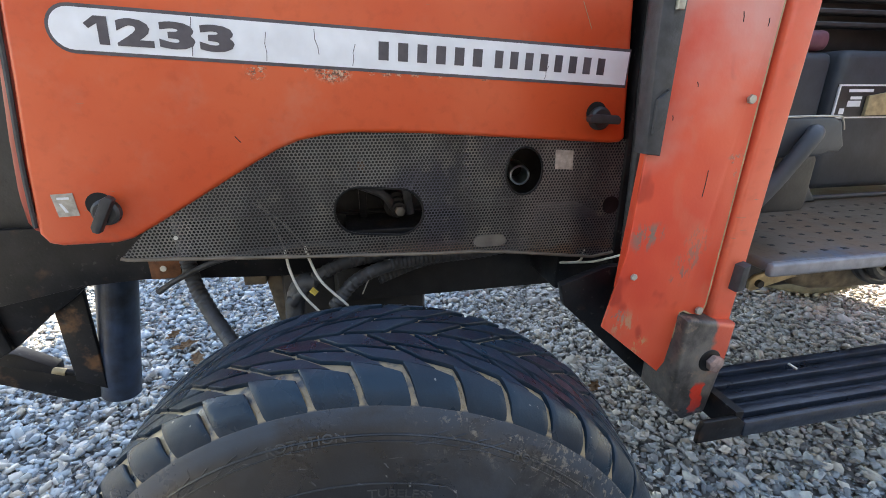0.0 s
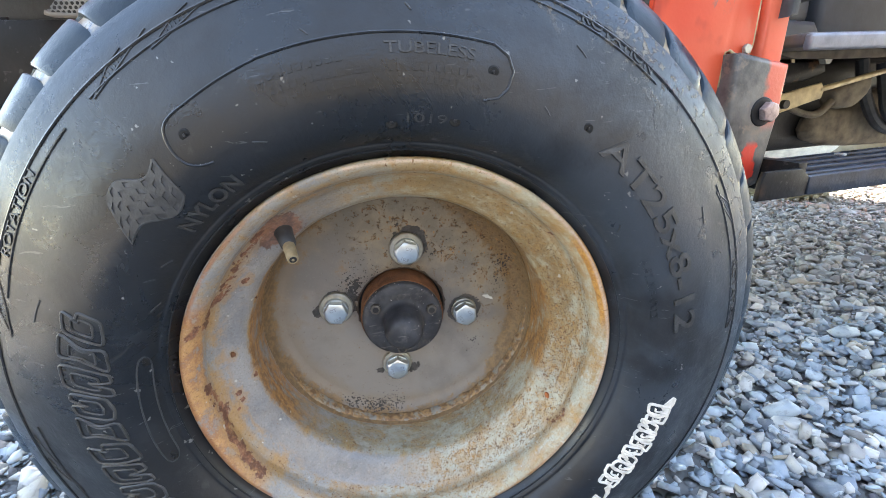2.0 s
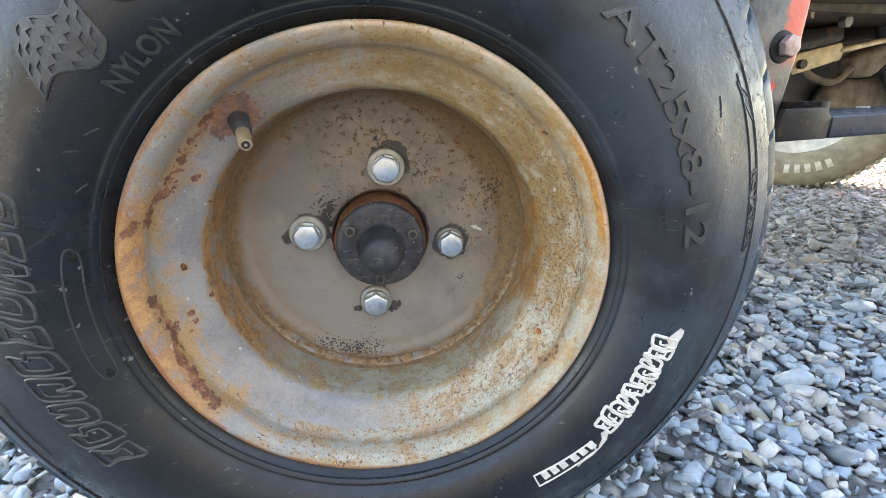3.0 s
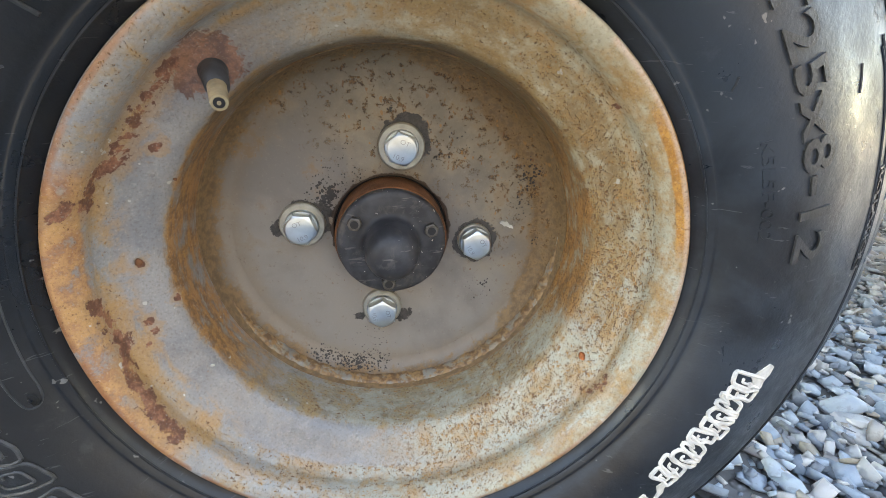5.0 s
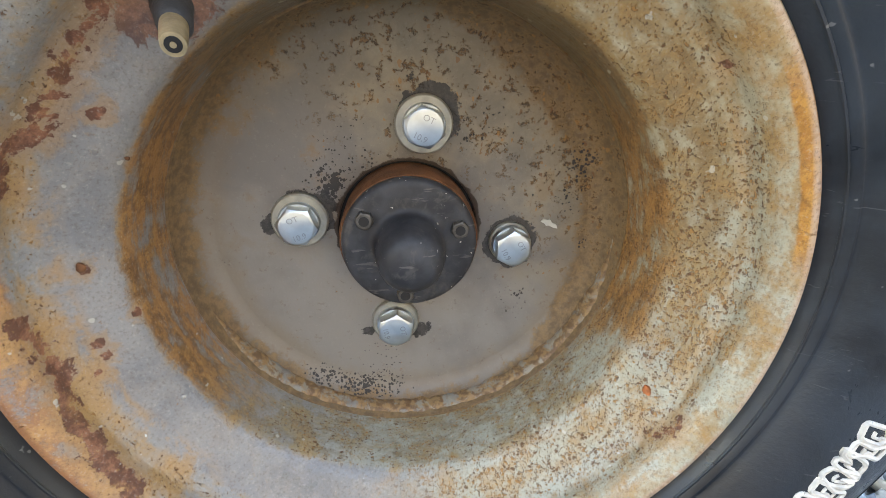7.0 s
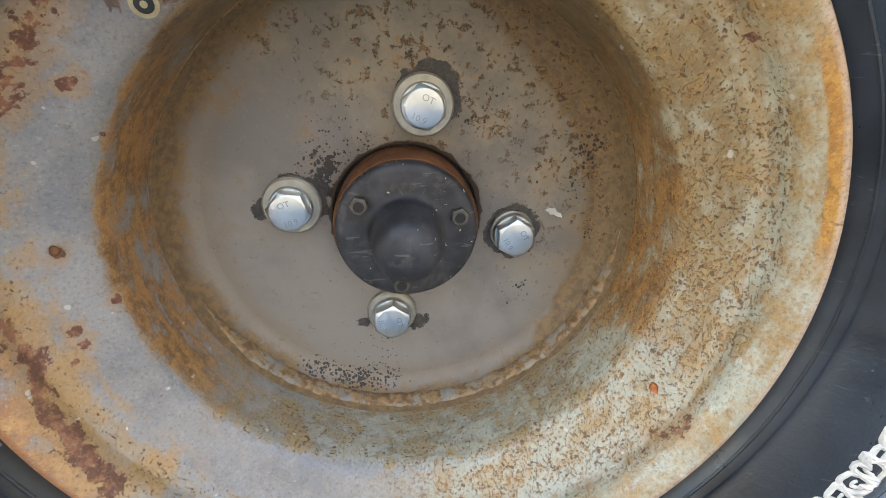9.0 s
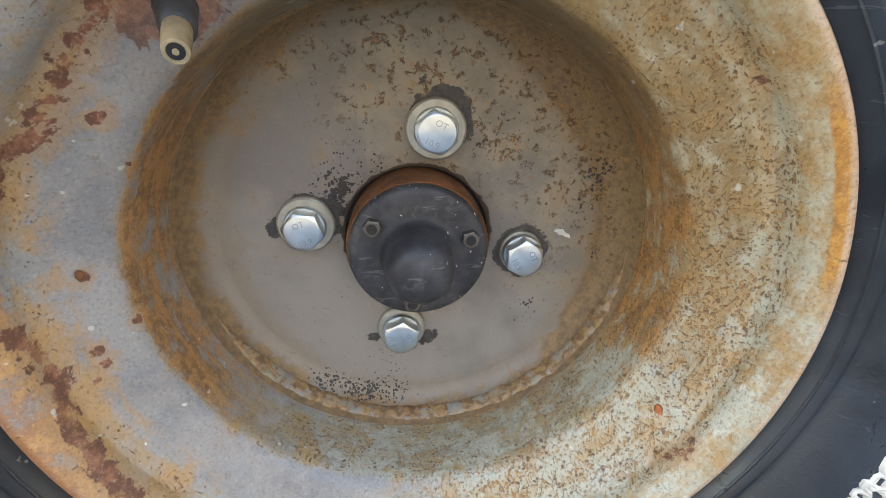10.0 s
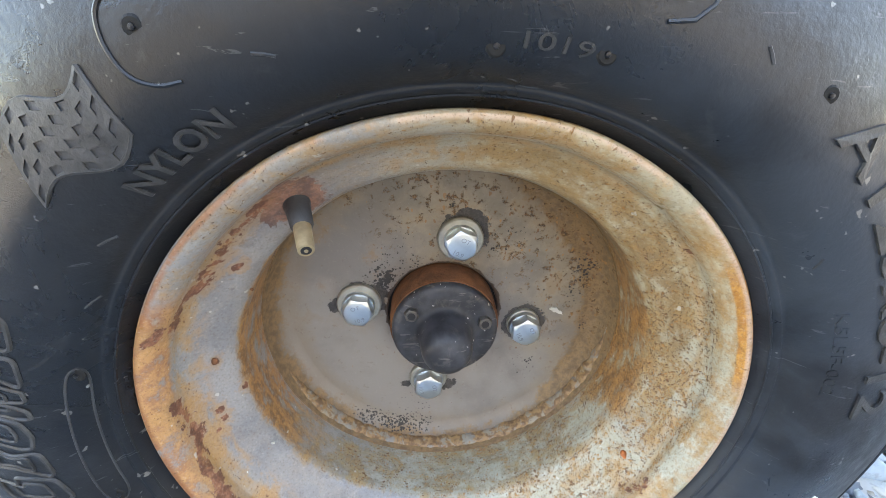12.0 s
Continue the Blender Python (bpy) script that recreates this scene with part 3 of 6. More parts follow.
def make_deck_metal():
    m = Mat("worn_deck_paint", 0.42, 0.2)
    c = m.mix(m.step(m.add(m.xyz()[1], m.mul(m.math('SUBTRACT', m.noise(9, 5, 0.6), 0.5), 0.20)), 0.17, 0.22), (0.070, 0.100, 0.150), (0.165, 0.130, 0.100))
    c = m.mix(m.mul(m.step(m.noise(5, 4, shift=(2, 2, 0)), 0.45, 0.62), 0.75), c, (0.19, 0.115, 0.07))
    c = m.mix(m.mul(m.step(m.noise(80, 5), 0.55, 0.7), 0.5), c, (0.08, 0.05, 0.035))
    m.color(c)
    m.rough(m.add(m.mul(m.noise(24, 4), 0.3), 0.25))
    m.bump(m.noise(120, 4), 0.0005)
    return m.m


def make_socket_paint():
    """Black paint worn to grey steel with red overspray."""
    m = Mat("worn_socket_paint", 0.45, 0.1)
    x, y, z = m.xyz()
    c = m.mix(m.step(m.noise(14, 5, 0.6), 0.35, 0.62), (0.028, 0.027, 0.027), (0.150, 0.135, 0.120))
    c = m.mix(m.mul(m.step(m.noise(60, 5, 0.65), 0.54, 0.66), 0.6), c, (0.22, 0.16, 0.12))
    red = m.mul(m.step(m.add(x, m.mul(m.noise(40, 4), 0.03)), 0.497, 0.506), m.step(z, 0.41, 0.44))
    c = m.mix(red, c, (0.56, 0.085, 0.045))
    smear = m.mul(m.step(m.math('ABSOLUTE', m.add(m.math('SUBTRACT', x, 0.476), m.mul(m.math('SUBTRACT', m.noise(60, 3), 0.5), 0.03))), 0.010, 0.007),
                  m.mul(m.step(z, 0.347, 0.353), m.step(z, 0.405, 0.395)))
    c = m.mix(smear, c, (0.62, 0.045, 0.025))
    m.color(c)
    m.rough(m.add(m.mul(m.noise(30, 4), 0.3), 0.28))
    m.bump(m.noise(180, 4), 0.0005)
    return m.m


HOOD_M = make_hood_paint("faded_orange_paint", (0.64, 0.080, 0.022), (0.70, 0.118, 0.042))
_scuff = HOOD_M.noise(330, 5, 0.7, stretch=(0.7, 1, 1.2), dist=0.5)
for _x, _z, _r, _lo in ((-0.030, 0.838, 0.014, 0.45), (-0.012, 0.837, 0.014, 0.45), (-0.022, 0.829, 0.009, 0.46), (-0.055, 0.840, 0.006, 0.50), (0.030, 0.836, 0.006, 0.50), (0.050, 0.835, 0.007, 0.48), (0.068, 0.834, 0.006, 0.48), (0.090, 0.833, 0.006, 0.50), (0.125, 0.831, 0.005, 0.50),
                        (-0.118, 0.836, 0.012, 0.52), (0.19, 0.828, 0.006, 0.5)):
    _f = HOOD_M.mul(HOOD_M.near(_x, 0.262, _z, _r, _r * 0.5), HOOD_M.step(_scuff, _lo, _lo + 0.02))
    _c = HOOD_M.b.inputs["Base Color"].links[0].from_socket
    HOOD_M.color(HOOD_M.mix(_f, _c, HOOD_M.mix(HOOD_M.step(HOOD_M.noise(300, 4), 0.4, 0.6), (0.13, 0.055, 0.035), (0.62, 0.45, 0.33))))
HOOD = HOOD_M.m
NOSE = make_hood_paint("dark_red_paint", (0.46, 0.045, 0.026), (0.54, 0.065, 0.036), 0.42).m
POST = make_post_paint()
TUBE = make_hood_paint("orange_tube_paint", (0.74, 0.11, 0.055), (0.80, 0.16, 0.085), 0.40).m
PERF = make_mesh_panel()
RUBBER = make_rubber("tyre_rubber", 1.0)
TREAD = make_rubber("tread_rubber", 0.3)
LETTER = plain("worn_letter_rubber", (0.040, 0.040, 0.040), 0.5, 0.0, 0.45, 120, 0.0003)
RIM = make_rim_paint("rusting_rim_paint")
DISC = make_disc_paint()
BLISTER = plain("orange_rust", (0.50, 0.15, 0.05), 0.8, 0.0, 0.4, 300, 0.0004)
_weld = Mat("rusted_weld_paint", 0.45)
_c = _weld.mix(_weld.step(_weld.noise(60, 4, 0.6), 0.40, 0.60), (0.235, 0.220, 0.195), (0.310, 0.270, 0.205))
_c = _weld.mix(_weld.mul(_weld.step(_weld.noise(85, 5, 0.66, shift=(4, 2, 1), dist=0.4), 0.38, 0.50), 0.88), _c, _weld.mix(_weld.step(_weld.noise(260, 4), 0.4, 0.6), (0.16, 0.075, 0.026), (0.34, 0.19, 0.075)))
_weld.color(_c)
_weld.bump(_weld.noise(190, 5), 0.0008)
WELD = _weld.m
STEEL_BLACK = make_black_steel("black_painted_steel", 0.25)
STEEL_MIX = make_black_steel("rubbed_black_steel", 0.5)
STEEL_RUSTY = make_black_steel("rusting_black_steel", 0.62)
GRAVEL = make_gravel()
DIRT = make_ground()
DECK = make_deck_metal()
SOCKET = make_socket_paint()
RUST = plain("brown_rust", (0.155, 0.060, 0.024), 0.8, 0.0, 0.45, 70, 0.0008)
ZINC = plain("zinc_plate", (0.56, 0.62, 0.66), 0.32, 1.0, 0.12, 90, 0.0001)
BOLT_MARK = plain("stamped_zinc", (0.36, 0.39, 0.42), 0.4, 0.8)
WASHER = plain("dull_zinc", (0.42, 0.41, 0.36), 0.5, 0.7, 0.2, 110, 0.0002)
_cap = Mat("speckled_cap_paint", 0.36, 0.0, 0.5)
_c = _cap.mix(_cap.step(_cap.noise(60, 5), 0.35, 0.65), (0.020, 0.021, 0.026), (0.050, 0.052, 0.059))
_c = _cap.mix(_cap.mul(_cap.step(_cap.noise(95, 5, 0.66, shift=(3, 1, 2), dist=0.5), 0.52, 0.66), 0.30), _c, (0.15, 0.135, 0.115))
_c = _cap.mix(_cap.mul(_cap.step(_cap.noise(70, 3, 0.5, stretch=(1, 1, 5), shift=(1, 7, 2)), 0.66, 0.70), 0.5), _c, (0.16, 0.15, 0.14))
_cap.color(_cap.mix(_cap.step(_cap.noise(330, 2, shift=(2, 2, 2)), 0.715, 0.73), _c, (0.60, 0.57, 0.52)))
_cap.rough(_cap.add(_cap.mul(_cap.noise(50, 5, 0.6), 0.30), 0.40))
_cap.bump(_cap.noise(120, 4), 0.0003)
CAP = _cap.m
# near-black: the shade inside holes put into the colour
VOID = plain("dark_recess", (0.004, 0.004, 0.004), 0.8)
CAP_BOLT = plain("worn_cap_bolt", (0.13, 0.115, 0.10), 0.4, 0.6, 0.4, 200, 0.0002)
BRASS = plain("dusty_brass", (0.46, 0.36, 0.22), 0.5, 0.6, 0.25, 150, 0.0003)
BLACK_RUBBER = plain("black_rubber", (0.040, 0.042, 0.046), 0.55, 0.0, 0.4, 60, 0.0004)
PLASTIC = plain("black_plastic", (0.030, 0.031, 0.033), 0.45, 0.0, 0.3, 50, 0.0002)
DARK = plain("oily_casting_and_dark_gap", (0.014, 0.013, 0.013), 0.55, 0.0, 0.6, 30, 0.0006)
GREASE = plain("dusty_casting", (0.150, 0.120, 0.085), 0.75, 0.0, 0.5, 35, 0.0008)
TAB = plain("dull_tab_steel", (0.15, 0.135, 0.115), 0.5, 0.2)
TAN = plain("tan_plated_steel", (0.42, 0.33, 0.19), 0.5, 0.3, 0.3, 60, 0.0003)
WIRE = plain("white_wire", (0.60, 0.58, 0.52), 0.5, 0.0, 0.15, 90, 0.0001)
DECAL = plain("white_decal", (0.78, 0.785, 0.80), 0.42, 0.0, 0.10, 18, 0.0001)
DECAL_GREY = plain("grey_decal_ink", (0.085, 0.075, 0.085), 0.45, 0.0, 0.25, 60, 0.0001)
STICKER = plain("worn_silver_sticker", (0.42, 0.37, 0.31), 0.5, 0.1, 0.35, 90, 0.0002)
WHITE_RUBBER = plain("white_tyre_paint", (0.66, 0.63, 0.58), 0.6, 0.0, 0.2, 160, 0.0004)
STEP_BLACK = plain("black_step_plastic", (0.020, 0.027, 0.040), 0.30, 0.0, 0.4, 40, 0.0005)
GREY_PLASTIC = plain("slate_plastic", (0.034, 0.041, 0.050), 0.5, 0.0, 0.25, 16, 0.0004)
LABEL_DARK = plain("label_black", (0.03, 0.03, 0.032), 0.4)
PINK = plain("faded_maroon_vinyl", (0.16, 0.055, 0.075), 0.5)
LEAF = plain("dead_leaf_brown", (0.20, 0.115, 0.06), 0.8, 0.0, 0.4, 60, 0.001)
CREAM = plain("dusty_tyre", (0.26, 0.235, 0.17), 0.7, 0.0, 0.3, 30, 0.001)
CREAM_RIM = plain("cream_rim_paint", (0.55, 0.53, 0.46), 0.45)
SCREEN_DARK = plain("dark_screen", (0.040, 0.041, 0.040), 0.7, 0.0, 0.3, 3, 0.002)
YELLOW = plain("yellow_plastic", (0.62, 0.45, 0.08), 0.45)
PINK_BOLT = plain("worn_pinkish_bolt", (0.36, 0.26, 0.24), 0.42, 0.5, 0.3, 160, 0.0003)
BLUE_TUBE = plain("blue_black_tube_paint", (0.016, 0.030, 0.058), 0.4, 0.0, 0.7, 22, 0.0004)

# ---- mesh helpers ----
def finish(name, bm, material, parent=None, label="", smooth=None, kind=""):
    me = bpy.data.meshes.new(name)
    bmesh.ops.recalc_face_normals(bm, faces=bm.faces)
    if smooth is not None:
        for f in bm.faces:
            f.smooth = True
        lim = radians(smooth)
        for e in bm.edges:
            if len(e.link_faces) == 2 and e.calc_face_angle(0) > lim:
                e.smooth = False
    bm.to_mesh(me)
    bm.free()
    me.materials.append(material)
    ob = new(name, me)
    if parent is not None:
        ob.parent = parent
    return tagged(ob, label, kind=kind)


def part(name, bm, material, parent, label="", smooth=35):
    return finish(name, bm, material, parent, label, smooth)


def box(x0, x1, y0, y1, z0, z1, bevel=0.0, segs=2):
    bm = bmesh.new()
    bmesh.ops.create_cube(bm, size=1.0)
    for v in bm.verts:
        v.co = ((x0 + x1) / 2 + v.co.x * (x1 - x0), (y0 + y1) / 2 + v.co.y * (y1 - y0), (z0 + z1) / 2 + v.co.z * (z1 - z0))
    if bevel:
        bmesh.ops.bevel(bm, geom=bm.edges[:], offset=bevel, segments=segs, profile=0.5, affect='EDGES')
    return bm


def prism(outline, y0, y1, bevel=0.0, segs=2):
    """A plate: the outline (x, z) extruded from y0 to y1."""
    bm = bmesh.new()
    a = [bm.verts.new((x, y0, z)) for x, z in outline]
    b = [bm.verts.new((x, y1, z)) for x, z in outline]
    n = len(a)
    bm.faces.new(a)
    bm.faces.new(b[::-1])
    for i in range(n):
        bm.faces.new((a[i], b[i], b[(i + 1) % n], a[(i + 1) % n]))
    bmesh.ops.recalc_face_normals(bm, faces=bm.faces)
    if bevel:
        edges = [e for e in bm.edges if abs(e.verts[0].co.y - e.verts[1].co.y) < 1e-6]
        bmesh.ops.bevel(bm, geom=edges, offset=bevel, segments=segs, profile=0.5, affect='EDGES')
    return bm


def smooth_line(pts, n=8):
    """Catmull-Rom through the points."""
    p = [Vector(q) for q in pts]
    p = [p[0] * 2 - p[1]] + p + [p[-1] * 2 - p[-2]]
    out = []
    for i in range(1, len(p) - 2):
        for k in range(n):
            t = k / n
            out.append(0.5 * (2 * p[i] + (p[i + 1] - p[i - 1]) * t + (2 * p[i - 1] - 5 * p[i] + 4 * p[i + 1] - p[i + 2]) * t * t
                              + (3 * p[i] - p[i - 1] - 3 * p[i + 1] + p[i + 2]) * t ** 3))
    out.append(p[-2])
    return out


def tube(pts, r, segs=10, ribs=0.0, bm=None, caps=True):
    """A round bar along the points; ribs: alternate rings swell by that much (corrugated hose). r may be a list."""
    bm = bm or bmesh.new()
    pts = [Vector(p) for p in pts]
    rings, side = [], None
    for i, p in enumerate(pts):
        d = (pts[min(i + 1, len(pts) - 1)] - pts[max(i - 1, 0)]).normalized()
        if side is None:
            side = d.orthogonal().normalized()
        side = (side - d * side.dot(d)).normalized()
        up = d.cross(side)
        rad = (r[i] if isinstance(r, (list, tuple)) else r) + (ribs if i % 2 else 0.0)
        rings.append([bm.verts.new(p + (side * math.cos(a) + up * math.sin(a)) * rad) for a in (2 * math.pi * k / segs for k in range(segs))])
    for a, b in zip(rings, rings[1:]):
        for k in range(segs):
            bm.faces.new((a[k], a[(k + 1) % segs], b[(k + 1) % segs], b[k]))
    if caps:
        bm.faces.new(rings[0][::-1])
        bm.faces.new(rings[-1])
    return bm


def hose_line(pts, step):
    """Points at even steps along a smooth line."""
    dense = smooth_line(pts, 24)
    out, run = [dense[0]], 0.0
    for a, b in zip(dense, dense[1:]):
        run += (b - a).length
        if run >= step:
            out.append(b)
            run = 0.0
    return out


def lathe(profile, segs=96, closed=False, start=0.0, sweep=2 * math.pi, wobble=0.0):
    """The profile (r, y) turned round the y axis."""
    bm = bmesh.new()
    full = abs(sweep - 2 * math.pi) < 1e-6
    cols = segs if full else segs + 1
    grid = []
    for i in range(cols):
        a = start + sweep * i / segs
        w = wobble * noise.noise((math.cos(a) * 3, math.sin(a) * 3, 0.7)) if wobble else 0.0
        grid.append([bm.verts.new(((r + w) * math.cos(a), y + w * 0.6, (r + w) * math.sin(a))) for r, y in profile])
    n = len(profile)
    for i in range(cols if full else cols - 1):
        a, b = grid[i], grid[(i + 1) % cols]
        for k in range(n if closed else n - 1):
            bm.faces.new((a[k], a[(k + 1) % n], b[(k + 1) % n], b[k]))
    return bm


def hexagon(r, y0, y1, chamfer=0.0012):
    """A hexagonal bolt head along -y: the corners fall away from a round face."""
    bm = bmesh.new()
    n, flat = 36, r * 0.866
    def hexed(k):
        a = 2 * math.pi * k / n
        return flat / math.cos((a + math.pi / 6) % (math.pi / 3) - math.pi / 6)
    def ring(rads, ys):
        return [bm.verts.new((q * math.cos(2 * math.pi * k / n), y, q * math.sin(2 * math.pi * k / n))) for k, (q, y) in enumerate(zip(rads, ys))]
    # k = 0 lies on a flat: turned by 30 degrees below, so that a corner lies at 0
    rads = [hexed(k) for k in range(n)]
    face = flat * 0.955
    a = ring(rads, [y1] * n)
    b = ring(rads, [y0 + chamfer * 0.25 + (q - face) * 0.62 for q in rads])
    c = ring([face] * n, [y0 + chamfer * 0.2] * n)
    d = ring([face * 0.95] * n, [y0] * n)
    for p, q in ((a, b), (b, c), (c, d)):
        for k in range(n):
            bm.faces.new((p[k], p[(k + 1) % n], q[(k + 1) % n], q[k]))
    bm.faces.new(d)
    bm.faces.new(a[::-1])
    bmesh.ops.rotate(bm, cent=(0, 0, 0), matrix=Matrix.Rotation(radians(30), 3, 'Y'), verts=bm.verts[:])
    return bm


def text_mesh(body, size=1.0, extrude=0.01, fat=0.0):
    """Lettering of the built-in font as vertices and faces, baseline from x = 0, width returned."""
    cu = bpy.data.curves.new("lettering", 'FONT')
    cu.body, cu.size, cu.extrude, cu.offset, cu.resolution_u = body, size, extrude, fat, 3
    ob = bpy.data.objects.new("lettering", cu)
    scene.collection.objects.link(ob)
    me = bpy.data.meshes.new_from_object(ob.evaluated_get(bpy.context.evaluated_depsgraph_get()))
    vs = [v.co.copy() for v in me.vertices]
    fs = [tuple(p.vertices) for p in me.polygons]
    bpy.data.objects.remove(ob)
    bpy.data.meshes.remove(me)
    bpy.data.curves.remove(cu)
    lo, hi = min(v.x for v in vs), max(v.x for v in vs)
    return [Vector((v.x - lo, v.y, v.z)) for v in vs], fs, hi - lo


def pour(verts, faces):
    bm = bmesh.new()
    vs = [bm.verts.new(v) for v in verts]
    for f in faces:
        try:
            bm.faces.new([vs[i] for i in f])
        except ValueError:
            pass
    return bm


# ---- tractor: one thing ----
tractor = tagged(new("tractor"), "worn orange-red compact tractor with black frame parked on grey gravel", "tractor")

# hood side panel: curved lower edge over the perforated sheet
HY = 0.262
lower = [(-0.413, 0.632), (-0.405, 0.618), (-0.39, 0.6135), (-0.325, 0.6135), (-0.305, 0.618), (-0.27, 0.637), (-0.20, 0.678), (-0.14, 0.713), (-0.105, 0.732),
         (-0.075, 0.744), (-0.04, 0.751), (0.0, 0.754), (0.10, 0.751), (0.25, 0.741), (0.40, 0.7305), (0.418, 0.731), (0.426, 0.738)]
upper = [(0.408, 1.00), (0.400, 1.03), (-0.33, 1.06), (-0.362, 1.045), (-0.372, 1.0), (-0.392, 0.82), (-0.405, 0.72)]
side_panel = part("hood_side_panel", prism(lower + upper, HY, HY + 0.020, 0.007, 3), HOOD, tractor, "faded orange sheet steel with chipped paint", 40)
# hood top and far side
top_shape = [(0.262, 1.05), (0.275, 1.12), (0.31, 1.17), (0.38, 1.20), (0.54, 1.215), (0.70, 1.20), (0.77, 1.17), (0.805, 1.12), (0.818, 1.05), (0.818, 0.74), (0.805, 0.74), (0.79, 1.0), (0.29, 1.0)]
bm = bmesh.new()
_a = [bm.verts.new((-0.37, y, z)) for y, z in top_shape]
_b = [bm.verts.new((0.41, y, z)) for y, z in top_shape]
for _k in range(len(_a)):
    bm.faces.new((_a[_k], _b[_k], _b[(_k + 1) % len(_a)], _a[(_k + 1) % len(_a)]))
bm.faces.new(_a)
bm.faces.new(_b[::-1])
part("hood_top", bm, HOOD, tractor, smooth=30)
# nose: darker red, rounded towards the front
nose_rows = []
bm = bmesh.new()
for x, y0, zlo in ((-0.409, 0.2685, 0.618), (-0.420, 0.271, 0.622), (-0.432, 0.281, 0.630), (-0.443, 0.300, 0.645), (-0.452, 0.34, 0.665), (-0.458, 0.42, 0.70), (-0.46, 0.54, 0.72)):
    nose_rows.append([bm.verts.new((x + dx, y0 + dy, z)) for dx, dy, z in ((0.0, 0.03, zlo), (-0.003, 0.006, zlo + 0.012), (0.0, 0.0, zlo + 0.04), (0.008, 0.0, 0.75), (0.020, 0.0, 0.83), (0.030, 0.0, 0.93), (0.045, 0.02, 1.08), (0.08, 0.12, 1.16))])
for a, b in zip(nose_rows, nose_rows[1:]):
    for k in range(len(a) - 1):
        bm.faces.new((a[k], a[k + 1], b[k + 1], b[k]))
bmesh.ops.solidify(bm, geom=bm.faces[:], thickness=0.006)
part("nose_cowl", bm, NOSE, tractor, "dark red rounded front cowl", 50)
part("seal_strip", tube(smooth_line([(-0.416, 0.2665, 0.640), (-0.410, 0.2665, 0.72), (-0.398, 0.2665, 0.82), (-0.378, 0.2665, 1.0)], 4), 0.003, 6), BLACK_RUBBER, tractor)

# stripe decal with rounded forward end; its slope follows the hood line
def on_stripe(u, v):
    """u along the stripe from its forward end, v across it, in metres."""
    ang = math.atan2(-0.0395, 0.749)
    return (-0.338 + u * math.cos(ang) - v * math.sin(ang), 0.880 + u * math.sin(ang) + v * math.cos(ang))


def stripe(grow):
    h = 0.0232 + grow
    pts = [on_stripe(h - grow - h * math.cos(t), h * math.sin(t)) for t in (math.pi * (k / 12 - 0.5) for k in range(13))]
    return pts + [on_stripe(0.752 + grow * 0.6, h), on_stripe(0.752 + grow * 0.6, -h)]


border = part("stripe_border", prism(stripe(0.004), HY - 0.0008, HY + 0.001), DECAL_GREY, side_panel, "grey decal outline")
part("stripe_decal", prism(stripe(0.0), HY - 0.0014, HY + 0.001), DECAL, side_panel, "cracked white decal stripe")
_one = [(0.036, 0.0065), (0.0475, 0.0155), (0.0610, 0.0155), (0.0610, -0.0155), (0.0500, -0.0155), (0.0500, 0.0075), (0.0405, 0.0015)]
part("model_digit", prism([on_stripe(*q) for q in _one], HY - 0.002, HY - 0.001), DECAL_GREY, side_panel, "grey digit 1", None)
for digit, u0, wide in (("2", 0.0690, 0.0400), ("3", 0.1150, 0.0400), ("3", 0.1600, 0.0400)):
    vs, fs, w = text_mesh(digit, 0.040, 0.0003, 0.0021)
    lo, hi = min(v.y for v in vs), max(v.y for v in vs)
    out = []
    for v in vs:
        x, z = on_stripe(u0 + v.x * wide / w, -0.0155 + (v.y - lo) / (hi - lo) * 0.031)
        out.append((x, HY - 0.0017 - v.z, z))
    part("model_digit", pour(out, fs), DECAL_GREY, side_panel, "grey digit " + digit)
# maker's name: plain bars
_u = 0.379
for word, n, step in (("a", 6, 0.0262), ("b", 8, 0.0228)):
    for k in range(n):
        wide = step * 0.52
        q = [on_stripe(_u, 0.0115), on_stripe(_u + wide, 0.0115), on_stripe(_u + wide, -0.0115), on_stripe(_u, -0.0115)]
        part("name_bar", prism(q, HY - 0.0018, HY - 0.001), DECAL_GREY, side_panel, "dark grey lettering bar" if (word, k) == ("a", 0) else "", None)
        _u += step
    _u += 0.006
# cracks in the decal
for u, a, b, lean in ((0.150, -0.022, 0.022, 0.002), (0.237, -0.022, 0.012, 0.0), (0.302, -0.010, 0.020, -0.006), (0.345, -0.021, 0.006, 0.003), (0.620, -0.022, -0.004, 0.004)):
    line = [on_stripe(u + lean * t + 0.0015 * math.sin(9 * t), a + (b - a) * t) for t in (0, 0.3, 0.6, 1.0)]
    part("decal_crack", tube([(x, HY - 0.0014, z) for x, z in line], 0.00045, 5), DECAL_GREY, side_panel)

